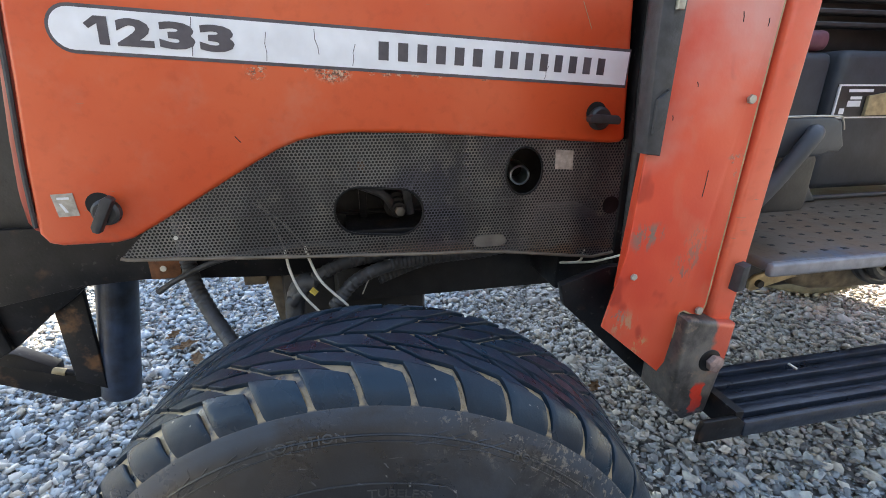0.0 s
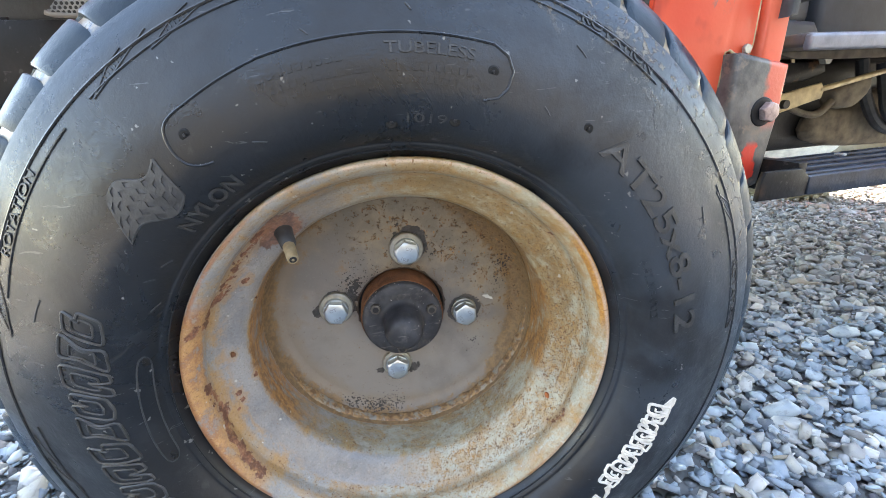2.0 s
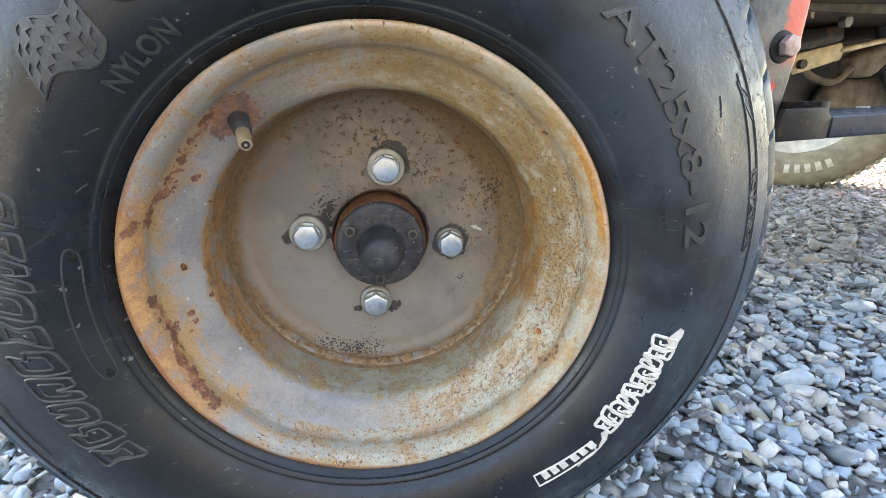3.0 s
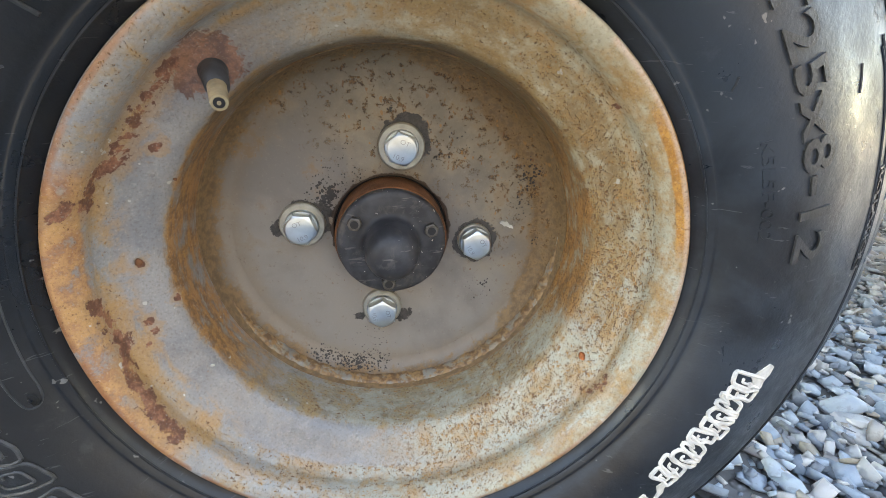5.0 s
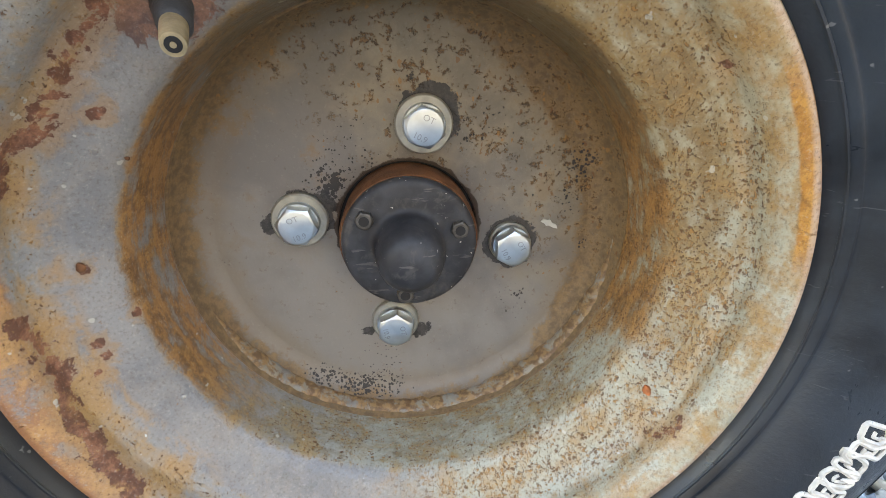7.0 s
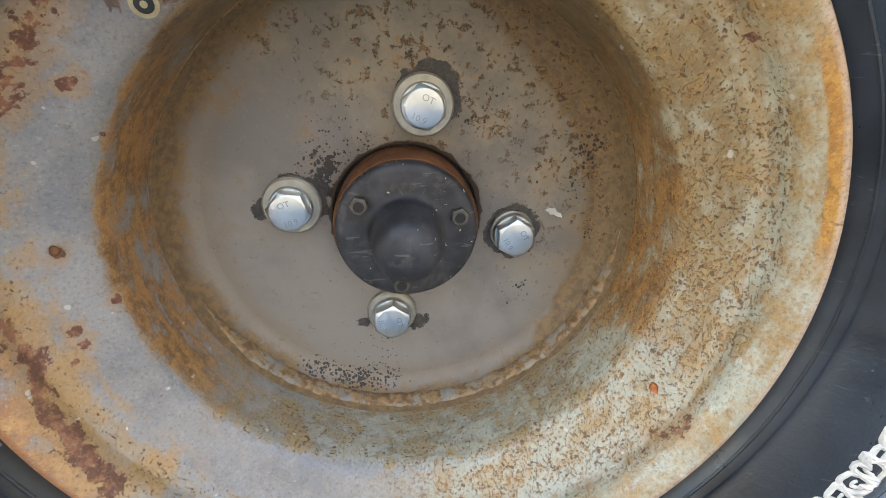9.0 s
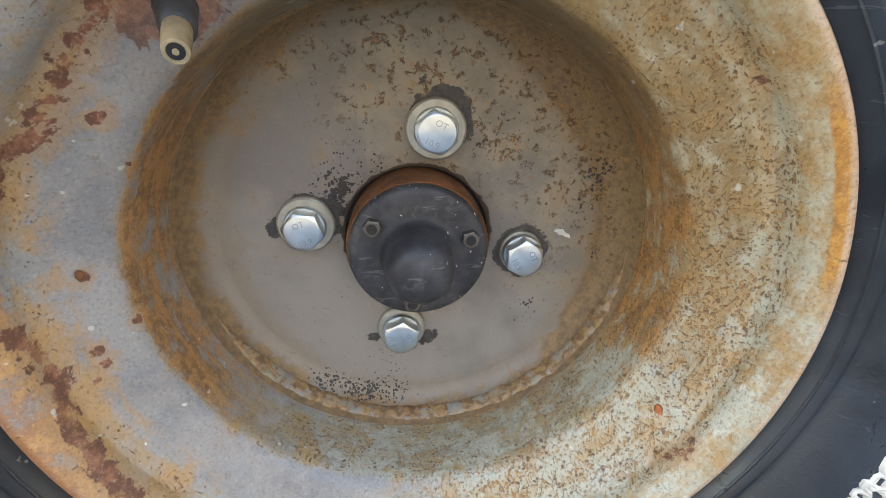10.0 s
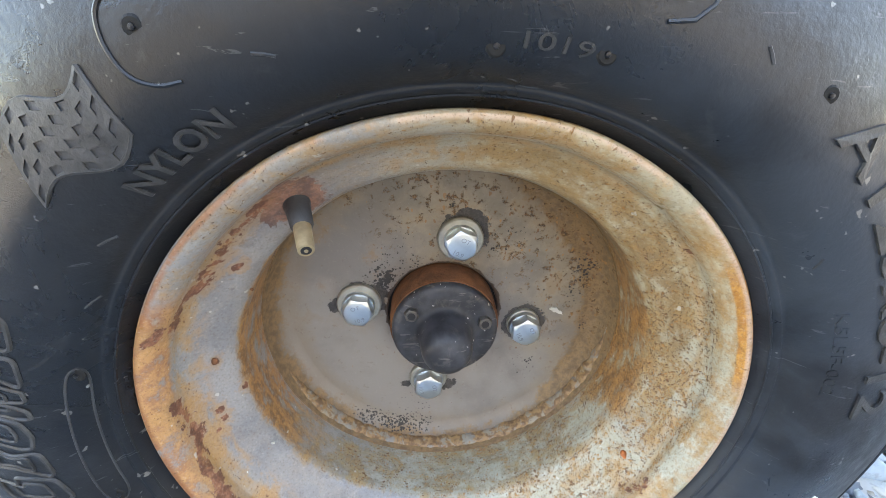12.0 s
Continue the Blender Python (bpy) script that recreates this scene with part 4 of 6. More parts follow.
# rotary latches
def latch(x, z, turn, hole):
    # flat black disc on the panel, for the shade inside the hole
    base = part("latch_hole", lathe([(0.0, 0.0), (0.0165, 0.0), (0.0165, 0.004), (0.0, 0.004)], 24), VOID, side_panel)
    base.matrix_local = pose(x + hole[0], HY - 0.0012, z + hole[1])
    knob = part("latch_knob", lathe([(0.0, -0.006), (0.0135, -0.006), (0.0170, -0.003), (0.0175, 0.004), (0.0, 0.004)], 28), PLASTIC, side_panel, "black plastic quarter-turn latch")
    knob.matrix_local = pose(x, HY - 0.006, z)
    grip = part("latch_grip", prism([(-0.026, -0.003), (-0.024, -0.006), (0.024, -0.007), (0.026, -0.004), (0.026, 0.002), (0.020, 0.006), (-0.020, 0.006), (-0.026, 0.002)], -0.018, -0.004, 0.002), PLASTIC, side_panel)
    grip.matrix_local = pose(x, HY - 0.006, z) @ pose(0, 0, 0, 0, turn, 0)
    return knob


latch(0.374, 0.769, 3, (-0.004, 0.008))
latch(-0.325, 0.659, -62, (-0.008, 0.009))
part("sticker", prism([(-0.386, 0.684), (-0.361, 0.685), (-0.359, 0.655), (-0.383, 0.654)], HY - 0.0012, HY + 0.001), STICKER, side_panel, "worn silver square sticker")
for q in ([(-0.380, 0.680), (-0.366, 0.680), (-0.366, 0.677), (-0.380, 0.677)], [(-0.379, 0.672), (-0.376, 0.672), (-0.370, 0.660), (-0.374, 0.660)]):
    part("sticker_mark", prism(q, HY - 0.0016, HY), DECAL, side_panel)

# perforated panel under the hood, with its slot and round hole cut through
def arc(cx, cz, rx, rz, a0, a1, n=10):
    return [(cx + rx * math.cos(radians(a0 + (a1 - a0) * k / n)), cz + rz * math.sin(radians(a0 + (a1 - a0) * k / n))) for k in range(n + 1)]


PY = 0.268
perf_outline = [(-0.327, 0.5895), (-0.32, 0.587), (-0.19, 0.5795), (-0.03, 0.571), (0.12, 0.5635), (0.19, 0.562), (0.25, 0.556), (0.33, 0.5455), (0.395, 0.537), (0.425, 0.541), (0.443, 0.546), (0.448, 0.560),
                (0.437, 0.735), (0.25, 0.752), (0.0, 0.764), (-0.05, 0.762), (-0.10, 0.745), (-0.20, 0.688), (-0.27, 0.646)]
slot = arc(0.062, 0.6345, 0.037, 0.036, -88, 88) + arc(0.003, 0.6395, 0.037, 0.036, 92, 268)
round_hole = arc(0.2605, 0.690, 0.0305, 0.0375, 0, 342, 19)


def holed_plate(outline, holes, y0, y1):
    """A plate with holes that go through it."""
    bm = bmesh.new()
    loops = []
    for ring in (outline, *holes):
        vs = [bm.verts.new((x, y0, z)) for x, z in ring]
        loops += [bm.edges.new((vs[i], vs[(i + 1) % len(vs)])) for i in range(len(vs))]
    bmesh.ops.triangle_fill(bm, use_beauty=True, use_dissolve=False, edges=loops)
    r = bmesh.ops.extrude_face_region(bm, geom=bm.faces[:])
    for v in r["geom"]:
        if isinstance(v, bmesh.types.BMVert):
            v.co.y = y1
    return bm


perf = part("perforated_panel", holed_plate(perf_outline, (slot, round_hole), PY, PY + 0.0016), PERF, tractor, "dusty grey perforated steel side grille", None)
part("panel_edge", tube([(x, PY - 0.0005, z) for x, z in perf_outline[:12]], 0.0028, 8), plain("dusty_edge_steel", (0.16, 0.13, 0.10), 0.6, 0.2), perf)
part("slot_edge", tube([(x, PY, z) for x, z in slot + slot[:1]], 0.0018, 8), STEEL_BLACK, perf)
part("hole_edge", tube([(x, PY, z) for x, z in round_hole + round_hole[:1]], 0.0018, 8), STEEL_BLACK, perf)
part("panel_tab", prism(arc(0.222, 0.580, 0.012, 0.010, -80, 80, 6) + arc(0.192, 0.580, 0.012, 0.010, 100, 260, 6), PY - 0.004, PY), TAB, perf, "small grey mounting tab")
part("panel_sticker", prism([(0.311, 0.722), (0.341, 0.720), (0.342, 0.690), (0.312, 0.692)], PY - 0.0012, PY), STICKER, perf, "faded paper sticker")
for x, z, r in ((-0.253, 0.615, 0.003), (0.418, 0.628, 0.015)):
    d = part("panel_spot", lathe([(0.0, -0.0006), (r, -0.0006), (r, 0.0)], 16), STEEL_BLACK if r > 0.01 else WIRE, perf)
    d.matrix_local = pose(x, PY - 0.0006, z)

# engine bay behind the panel
part("engine_block", box(-0.30, 0.42, 0.42, 0.70, 0.60, 1.02, 0.02), DARK, tractor)
part("oil_pan", box(-0.05, 0.44, 0.40, 0.68, 0.42, 0.61, 0.025), DARK, tractor)
part("bay_shelf", box(-0.02, 0.12, 0.30, 0.42, 0.585, 0.600, 0.003), STEEL_BLACK, tractor)
shaft = part("starter_housing", lathe([(0.0, -0.05), (0.012, -0.05), (0.012, -0.035), (0.017, -0.035), (0.017, -0.02), (0.023, -0.02), (0.025, 0.05), (0.0, 0.05)], 24), DARK, tractor)
shaft.matrix_local = pose(0.070, 0.39, 0.620)
nut = part("shaft_nut", hexagon(0.0085, -0.012, 0.0), TAB, tractor)
nut.matrix_local = pose(0.070, 0.338, 0.620)
pipe = part("intake_pipe", lathe([(0.013, 0.10), (0.013, 0.0), (0.0145, -0.002), (0.0165, 0.0), (0.0165, 0.10)], 24), ZINC, tractor, "short metal pipe end")
pipe.matrix_local = pose(0.266, 0.300, 0.678) @ pose(0, 0, 0, 0, 0, -12)
part("bay_block", box(0.20, 0.34, 0.36, 0.46, 0.62, 0.76, 0.015), DARK, tractor)
part("bay_lining", box(-0.62, 0.44, 0.414, 0.424, 0.53, 1.0, 0.004), DARK, tractor)

# frame rail behind the wheel
part("frame_rail", prism([(-0.62, 0.468), (-0.46, 0.500), (-0.36, 0.505), (-0.14, 0.492), (0.30, 0.500), (0.30, 0.600), (-0.62, 0.605)], 0.400, 0.412, 0.002), STEEL_BLACK, tractor, "black steel frame rail with rust")
part("far_frame_rail", box(-0.62, 0.40, 0.66, 0.672, 0.50, 0.60, 0.002), STEEL_BLACK, tractor)
# no holes are cut: white discs show sunlit ground through the rail
for x, z in ((-0.328, 0.5245), (-0.276, 0.518)):
    d = part("rail_daylight", lathe([(0.0, -0.0012), (0.0052, -0.0012), (0.0052, 0.0)], 14), WIRE, tractor, "white disc standing for daylight through a bolt hole")
    d.matrix_local = pose(x, 0.3955, z)
part("rust_patch", box(-0.350, -0.302, 0.3975, 0.400, 0.505, 0.545, 0.001), RUST, tractor)

# forward black bracket with struts
part("bracket_plate", prism([(-0.95, 0.52), (-0.64, 0.545), (-0.587, 0.562), (-0.54, 0.605), (-0.40, 0.61), (-0.40, 0.505), (-0.470, 0.488), (-0.500, 0.462), (-0.548, 0.428), (-0.612, 0.374), (-0.648, 0.352), (-0.95, 0.34)], 0.448, 0.460, 0.002), STEEL_BLACK, tractor, "black steel front bracket plate")
part("bracket_rib", prism([(-0.660, 0.54), (-0.640, 0.54), (-0.612, 0.375), (-0.630, 0.365)], 0.436, 0.448, 0.003), STEEL_BLACK, tractor)
part("bracket_post", prism([(-0.475, 0.61), (-0.43, 0.61), (-0.445, 0.50), (-0.475, 0.49)], 0.412, 0.448, 0.003), STEEL_BLACK, tractor)
part("rusty_strut", prism([(-0.552, 0.450), (-0.498, 0.470), (-0.503, 0.255), (-0.551, 0.280)], 0.470, 0.482, 0.002), STEEL_RUSTY, tractor, "rust-streaked black flat strut")
part("round_strut", tube([(-0.446, 0.505, 0.52), (-0.498, 0.505, 0.222)], 0.035, 28), BLUE_TUBE, tractor, "blue-black painted steel tube")
part("lower_bar", prism([(-0.95, 0.42), (-0.682, 0.326), (-0.588, 0.289), (-0.497, 0.262), (-0.487, 0.229), (-0.569, 0.220), (-0.694, 0.281), (-0.95, 0.37)], 0.488, 0.52, 0.003), STEEL_MIX, tractor, "black lower bracket bar with rubbed edge")
part("lower_bar_block", prism([(-0.70, 0.352), (-0.645, 0.342), (-0.590, 0.305), (-0.590, 0.288), (-0.69, 0.325)], 0.485, 0.515, 0.002), STEEL_BLACK, tractor)
part("lower_bar_rod", tube([(-0.588, 0.490, 0.296), (-0.497, 0.490, 0.264)], 0.006, 10), STEEL_RUSTY, tractor)
part("rod_tip", tube([(-0.594, 0.487, 0.299), (-0.575, 0.488, 0.291)], 0.0070, 12), TAN, tractor)

# axle, hoses and cables under the engine
axle = part("front_axle", box(-0.075, 0.075, 0.10, 1.0, 0.235, 0.335, 0.02), DARK, tractor)
part("axle_pivot", box(-0.15, 0.13, 0.43, 0.62, 0.30, 0.50, 0.025), DARK, tractor)
part("steering_knuckle", box(-0.05, 0.05, 0.05, 0.14, 0.20, 0.42, 0.02), DARK, tractor)
part("axle_bracket", prism([(-0.185, 0.50), (-0.13, 0.495), (-0.13, 0.35), (-0.155, 0.33)], 0.46, 0.48, 0.002), GREASE, tractor)
part("grey_block", box(-0.215, -0.175, 0.44, 0.48, 0.462, 0.495, 0.003), GREASE, tractor, "small dusty grey metal block")
part("drain_hose", tube(hose_line([(-0.285, 0.385, 0.62), (-0.283, 0.385, 0.52), (-0.262, 0.36, 0.47), (-0.225, 0.32, 0.425), (-0.185, 0.27, 0.40), (-0.13, 0.25, 0.40)], 0.0035), 0.0115, 12, 0.0018), BLACK_RUBBER, tractor, "black corrugated drain hose")
part("flat_cable", tube(smooth_line([(-0.335, 0.375, 0.490), (-0.30, 0.372, 0.512), (-0.23, 0.375, 0.540), (-0.12, 0.385, 0.552), (0.0, 0.39, 0.548)], 5), 0.005, 8), BLACK_RUBBER, tractor)
for p in ([(-0.12, 0.33, 0.47), (-0.07, 0.33, 0.515), (-0.01, 0.34, 0.535), (0.10, 0.36, 0.540), (0.2, 0.38, 0.53)], [(-0.05, 0.32, 0.46), (-0.01, 0.32, 0.505), (0.05, 0.33, 0.525), (0.14, 0.36, 0.525)],
          [(0.03, 0.36, 0.49), (0.12, 0.37, 0.515), (0.24, 0.38, 0.52), (0.38, 0.39, 0.535)]):
    part("corrugated_hose", tube(hose_line(p, 0.0032), 0.0105, 12, 0.0018), BLACK_RUBBER, tractor, "black corrugated cable sleeve")
part("hose_elbow", tube(smooth_line([(-0.12, 0.34, 0.39), (-0.115, 0.34, 0.46), (-0.10, 0.335, 0.50), (-0.075, 0.33, 0.505)], 5), 0.016, 14), BLACK_RUBBER, tractor)
part("yellow_cap", tube([(-0.083, 0.312, 0.500), (-0.075, 0.310, 0.492)], 0.005, 8), YELLOW, tractor)
for p in ([(-0.113, 0.285, 0.580), (-0.108, 0.282, 0.545), (-0.095, 0.278, 0.510), (-0.068, 0.280, 0.470)],
          [(-0.083, 0.285, 0.584), (-0.077, 0.282, 0.560), (-0.062, 0.278, 0.525), (-0.025, 0.280, 0.480)],
          [(0.38, 0.27, 0.55), (0.378, 0.28, 0.525), (0.345, 0.29, 0.522)],
          [(0.345, 0.285, 0.523), (0.40, 0.28, 0.522), (0.425, 0.26, 0.535), (0.44, 0.21, 0.565)]):
    part("white_wire", tube(smooth_line(p, 8), 0.0021, 7), WIRE, tractor, "thin white plastic wire")
part("thin_wire", tube(smooth_line([(0.0, 0.33, 0.475), (0.02, 0.33, 0.515), (0.05, 0.33, 0.535), (0.09, 0.335, 0.52)], 8), 0.0012, 6), WIRE, tractor)

for p in ([(-0.145, 0.290, 0.66), (-0.125, 0.290, 0.62), (-0.113, 0.287, 0.580)], [(-0.150, 0.290, 0.655), (-0.115, 0.290, 0.625), (-0.083, 0.287, 0.584)]):
    part("wire_tail", tube(smooth_line(p, 6), 0.0012, 6), TAB, tractor)

for p in ([(-0.03, 0.40, 0.665), (0.02, 0.36, 0.655), (0.05, 0.35, 0.640), (0.07, 0.37, 0.60)], [(0.10, 0.38, 0.67), (0.085, 0.35, 0.65), (0.09, 0.35, 0.61)]):
    part("engine_hose", tube(smooth_line(p, 6), 0.0075, 10), BLACK_RUBBER, tractor)
part("engine_stay", box(0.005, 0.018, 0.37, 0.38, 0.60, 0.70, 0.002), STEEL_MIX, tractor)

# cowl seal and loader post
part("frame_gusset", box(0.34, 0.47, 0.288, 0.43, 0.47, 0.60, 0.006), STEEL_BLACK, tractor)
part("cowl_panel", box(0.432, 0.462, 0.262, 0.80, 0.52, 1.22, 0.006), STEEL_BLACK, tractor)
part("cowl_seal", tube(smooth_line([(0.440, 0.255, 1.05), (0.442, 0.255, 0.85), (0.449, 0.256, 0.70), (0.452, 0.257, 0.55)], 5), 0.010, 10), BLACK_RUBBER, tractor, "black rubber cowl seal")
part("post_side_web", prism([(0.466, 1.10), (0.490, 1.10), (0.470, 0.52), (0.445, 0.52)], 0.21, 0.30, 0.002), POST, tractor)
flap = part("rubber_flap", prism([(0.333, 0.99), (0.371, 0.99), (0.365, 0.905), (0.361, 0.735), (0.340, 0.738), (0.334, 0.86)], 0.086, 0.112, 0.003), BLACK_RUBBER, tractor, "black rubber strap hung beside the post")
part("flap_fold", prism([(0.342, 0.80), (0.357, 0.812), (0.357, 0.770), (0.342, 0.76)], 0.081, 0.087, 0.002), BLACK_RUBBER, flap)
part("flap_buckle", prism([(0.349, 0.912), (0.359, 0.912), (0.358, 0.893), (0.349, 0.893)], 0.080, 0.087, 0.002), WASHER, flap)

PX = 0.095
plate_outline = [(0.353, 0.99), (0.348, 0.735), (0.341, 0.605), (0.318, 0.501), (0.418, 0.416), (0.428, 0.430), (0.434, 0.470), (0.4385, 0.511), (0.445, 0.513), (0.470, 0.500), (0.4745, 0.504), (0.4795, 0.52), (0.504, 0.99)]
post_plate = part("post_cover_plate", prism(plate_outline, PX, PX + 0.005, 0.0012), POST, tractor, "scuffed red cover plate with bare patches", 40)
part("plate_edge", tube([(x, PX + 0.001, z) for x, z in plate_outline[6:]], 0.0016, 6), TAN, post_plate)
# scratches in the paint of the cover plate and the hood
for x0, z0, x1, z1, y in ((0.446, 0.896, 0.448, 0.885, PX), (0.483, 0.890, 0.483, 0.881, PX), (0.401, 0.820, 0.403, 0.814, PX), (0.440, 0.714, 0.438, 0.679, PX), (0.375, 0.782, 0.376, 0.776, PX)):
    part("paint_scratch", tube([(x0, y - 0.0001, z0), ((x0 + x1) / 2 + 0.0006, y - 0.0001, (z0 + z1) / 2), (x1, y - 0.0001, z1)], 0.0006, 5), DARK, post_plate)
part("paint_scratch", tube([(0.332, HY - 0.0001, 0.929), (0.340, HY - 0.0001, 0.912), (0.349, HY - 0.0001, 0.893)], 0.0005, 5), TAN, side_panel)
part("paint_scratch", tube([(-0.155, HY - 0.0001, 0.752), (-0.148, HY - 0.0001, 0.744)], 0.0006, 5), DARK, side_panel)
post = part("loader_post", prism([(0.486, 0.475), (0.520, 0.475), (0.552, 0.99), (0.512, 0.99)], 0.088, 0.155, 0.005, 3), TUBE, tractor, "orange-red square steel post", 40)
part("post_back", prism([(0.37, 0.53), (0.49, 0.53), (0.51, 0.99), (0.40, 0.99)], 0.10, 0.16, 0.003), POST, tractor)
socket = part("post_socket", prism([(0.436, 0.508), (0.448, 0.509), (0.521, 0.494), (0.517, 0.440), (0.500, 0.345), (0.462, 0.335), (0.434, 0.365)], 0.074, 0.150, 0.008, 3), SOCKET, tractor, "worn grey and red steel post socket", 40)
def bolt_at(x, y, z, r, parent, mat=None, washer=True):
    if washer:
        wsh = part("washer", lathe([(0.0, -0.002), (r * 1.45, -0.002), (r * 1.45, 0.0)], 20), WASHER, parent)
        wsh.matrix_local = pose(x, y, z)
    b = part("bolt", hexagon(r, -r * 0.7, 0.0), mat or ZINC, parent)
    b.matrix_local = pose(x, y - 0.002, z) @ pose(0, 0, 0, 0, 17, 0)


bolt_at(0.4785, PX - 0.0005, 0.800, 0.0058, tractor, WASHER, False)
bolt_at(0.466, PX - 0.0005, 0.5135, 0.0060, tractor, WASHER, False)
bolt_at(0.353, PX - 0.0005, 0.575, 0.0048, tractor, WASHER, False)
worn = part("worn_washer", lathe([(0.0, -0.003), (0.012, -0.003), (0.017, -0.0015), (0.0182, 0.0005), (0.0, 0.0005)], 28), STEEL_RUSTY, tractor, "dark worn washer", 40)
worn.matrix_local = pose(0.486, 0.074, 0.4385)
bolt_at(0.488, 0.072, 0.4385, 0.0125, tractor, PINK_BOLT, False)
part("post_clip", prism([(0.507, 0.583), (0.519, 0.586), (0.516, 0.548), (0.504, 0.546)], 0.072, 0.092, 0.003), BLACK_RUBBER, tractor, "black rubber clip")
part("mount_plate", prism([(0.288, 0.536), (0.36, 0.56), (0.46, 0.56), (0.53, 0.38), (0.535, 0.30), (0.505, 0.298), (0.296, 0.503)], 0.165, 0.180, 0.002), STEEL_BLACK, tractor, "black diagonal mounting plate")
part("mount_block", box(0.49, 0.62, 0.18, 0.45, 0.34, 0.42, 0.01), STEEL_BLACK, tractor)

# step: ribbed black board with an end plate
step = part("side_step", box(0.520, 1.75, 0.035, 0.165, 0.338, 0.350, 0.004), STEP_BLACK, tractor, "ribbed black running board")
for k in range(4):
    y = 0.045 + k * 0.031
    part("step_rib", box(0.524, 1.75, y, y + 0.017, 0.350, 0.361, 0.003), STEP_BLACK, step)
part("step_skirt", box(0.520, 1.75, 0.024, 0.036, 0.337, 0.362, 0.004), STEP_BLACK, step)
part("step_end_plate", prism([(0.452, 0.372), (0.508, 0.372), (0.522, 0.360), (0.519, 0.337), (0.446, 0.337), (0.447, 0.36)], 0.026, 0.034, 0.002), STEEL_BLACK, step, "bent black end bracket")
part("step_end_wall", prism([(0.506, 0.378), (0.520, 0.378), (0.520, 0.337), (0.506, 0.337)], 0.030, 0.170, 0.002), STEEL_BLACK, step)
part("step_mark", box(0.712, 0.7155, 0.118, 0.134, 0.361, 0.364, 0.0005), WIRE, step)

# ---- front wheel: rim with tyre, disc, bolts, hub cap, valve ----
WHEEL = pose(0.0005, 0.0, 0.281, 3.0, 0, -7.4)
rim_profile = [(0.1640, -0.0790), (0.1652, -0.0830), (0.1650, -0.0862), (0.1636, -0.0876), (0.1612, -0.0870), (0.1586, -0.0852), (0.1562, -0.0826), (0.1545, -0.0796), (0.1534, -0.0768), (0.1528, -0.0740), (0.1526, -0.0715), (0.1524, -0.0694), (0.1515, -0.0674), (0.1500, -0.0656), (0.1486, -0.0636), (0.1468, -0.0610),
               (0.1434, -0.0577), (0.1392, -0.0545), (0.1354, -0.0518), (0.1322, -0.0492), (0.1297, -0.0464), (0.1280, -0.0434), (0.1270, -0.0400), (0.1265, -0.0355), (0.1263, -0.0260), (0.1262, 0.0000),
               (0.1262, 0.0300), (0.1300, 0.0800), (0.1480, 0.0880), (0.1640, 0.0950), (0.1640, 0.0900), (0.1500, 0.0840), (0.1320, 0.0780), (0.1290, 0.0300), (0.1292, -0.0360), (0.1440, -0.0510), (0.1535, -0.0640), (0.1570, -0.0770)]
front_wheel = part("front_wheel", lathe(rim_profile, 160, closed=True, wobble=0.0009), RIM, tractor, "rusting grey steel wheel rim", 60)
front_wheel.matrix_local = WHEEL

# tyre
side_pts = [(0.1610, -0.0790), (0.1680, -0.0850), (0.1715, -0.0905), (0.1740, -0.0930), (0.1760, -0.0935), (0.1800, -0.0985), (0.1870, -0.1045), (0.1960, -0.1085), (0.2080, -0.1100), (0.2220, -0.1080), (0.2360, -0.1040), (0.2500, -0.0985),
            (0.2620, -0.0935), (0.2700, -0.0895), (0.2760, -0.0858), (0.2835, -0.0815), (0.2898, -0.0776)]
side_line = [(p.x, p.y) for p in smooth_line([(r, y, 0) for r, y in side_pts], 4)]
SR, SY = [p[0] for p in side_line], [p[1] for p in side_line]


def side_y(r):
    """Depth of the sidewall's face at radius r."""
    return float(np.interp(r, SR, SY))


def crown(y):
    """Radius of the tread's surface at y."""
    t = abs(y) / 0.086
    return 0.3150 - 0.0020 * t ** 2 - 0.034 * max(0.0, t - 0.55) ** 2 / 0.2025 if t < 1 else 0.279


GROOVE = 0.0042
tread_line = [(crown(y) - GROOVE * (0.72 if abs(y) > 0.07 else 1.0), y) for y in (-0.0735, -0.0700, -0.066, -0.058, -0.045, -0.03, -0.015, 0.0, 0.015, 0.03, 0.045, 0.058, 0.066, 0.0700, 0.0735)]
tyre_profile = side_line + tread_line + [(r, -y) for r, y in reversed(side_line)]


def settle(bm, floor=-0.279):
    """The foot of the tyre spreads on the ground."""
    for v in bm.verts:
        if v.co.z < floor:
            d = floor - v.co.z
            v.co.z = floor - d * 0.12
            v.co.y *= 1 + d * 1.2
    return bm


tyre = part("tyre", settle(lathe(tyre_profile, 200)), RUBBER, front_wheel, "scuffed black rubber tyre with dried mud film", 50)


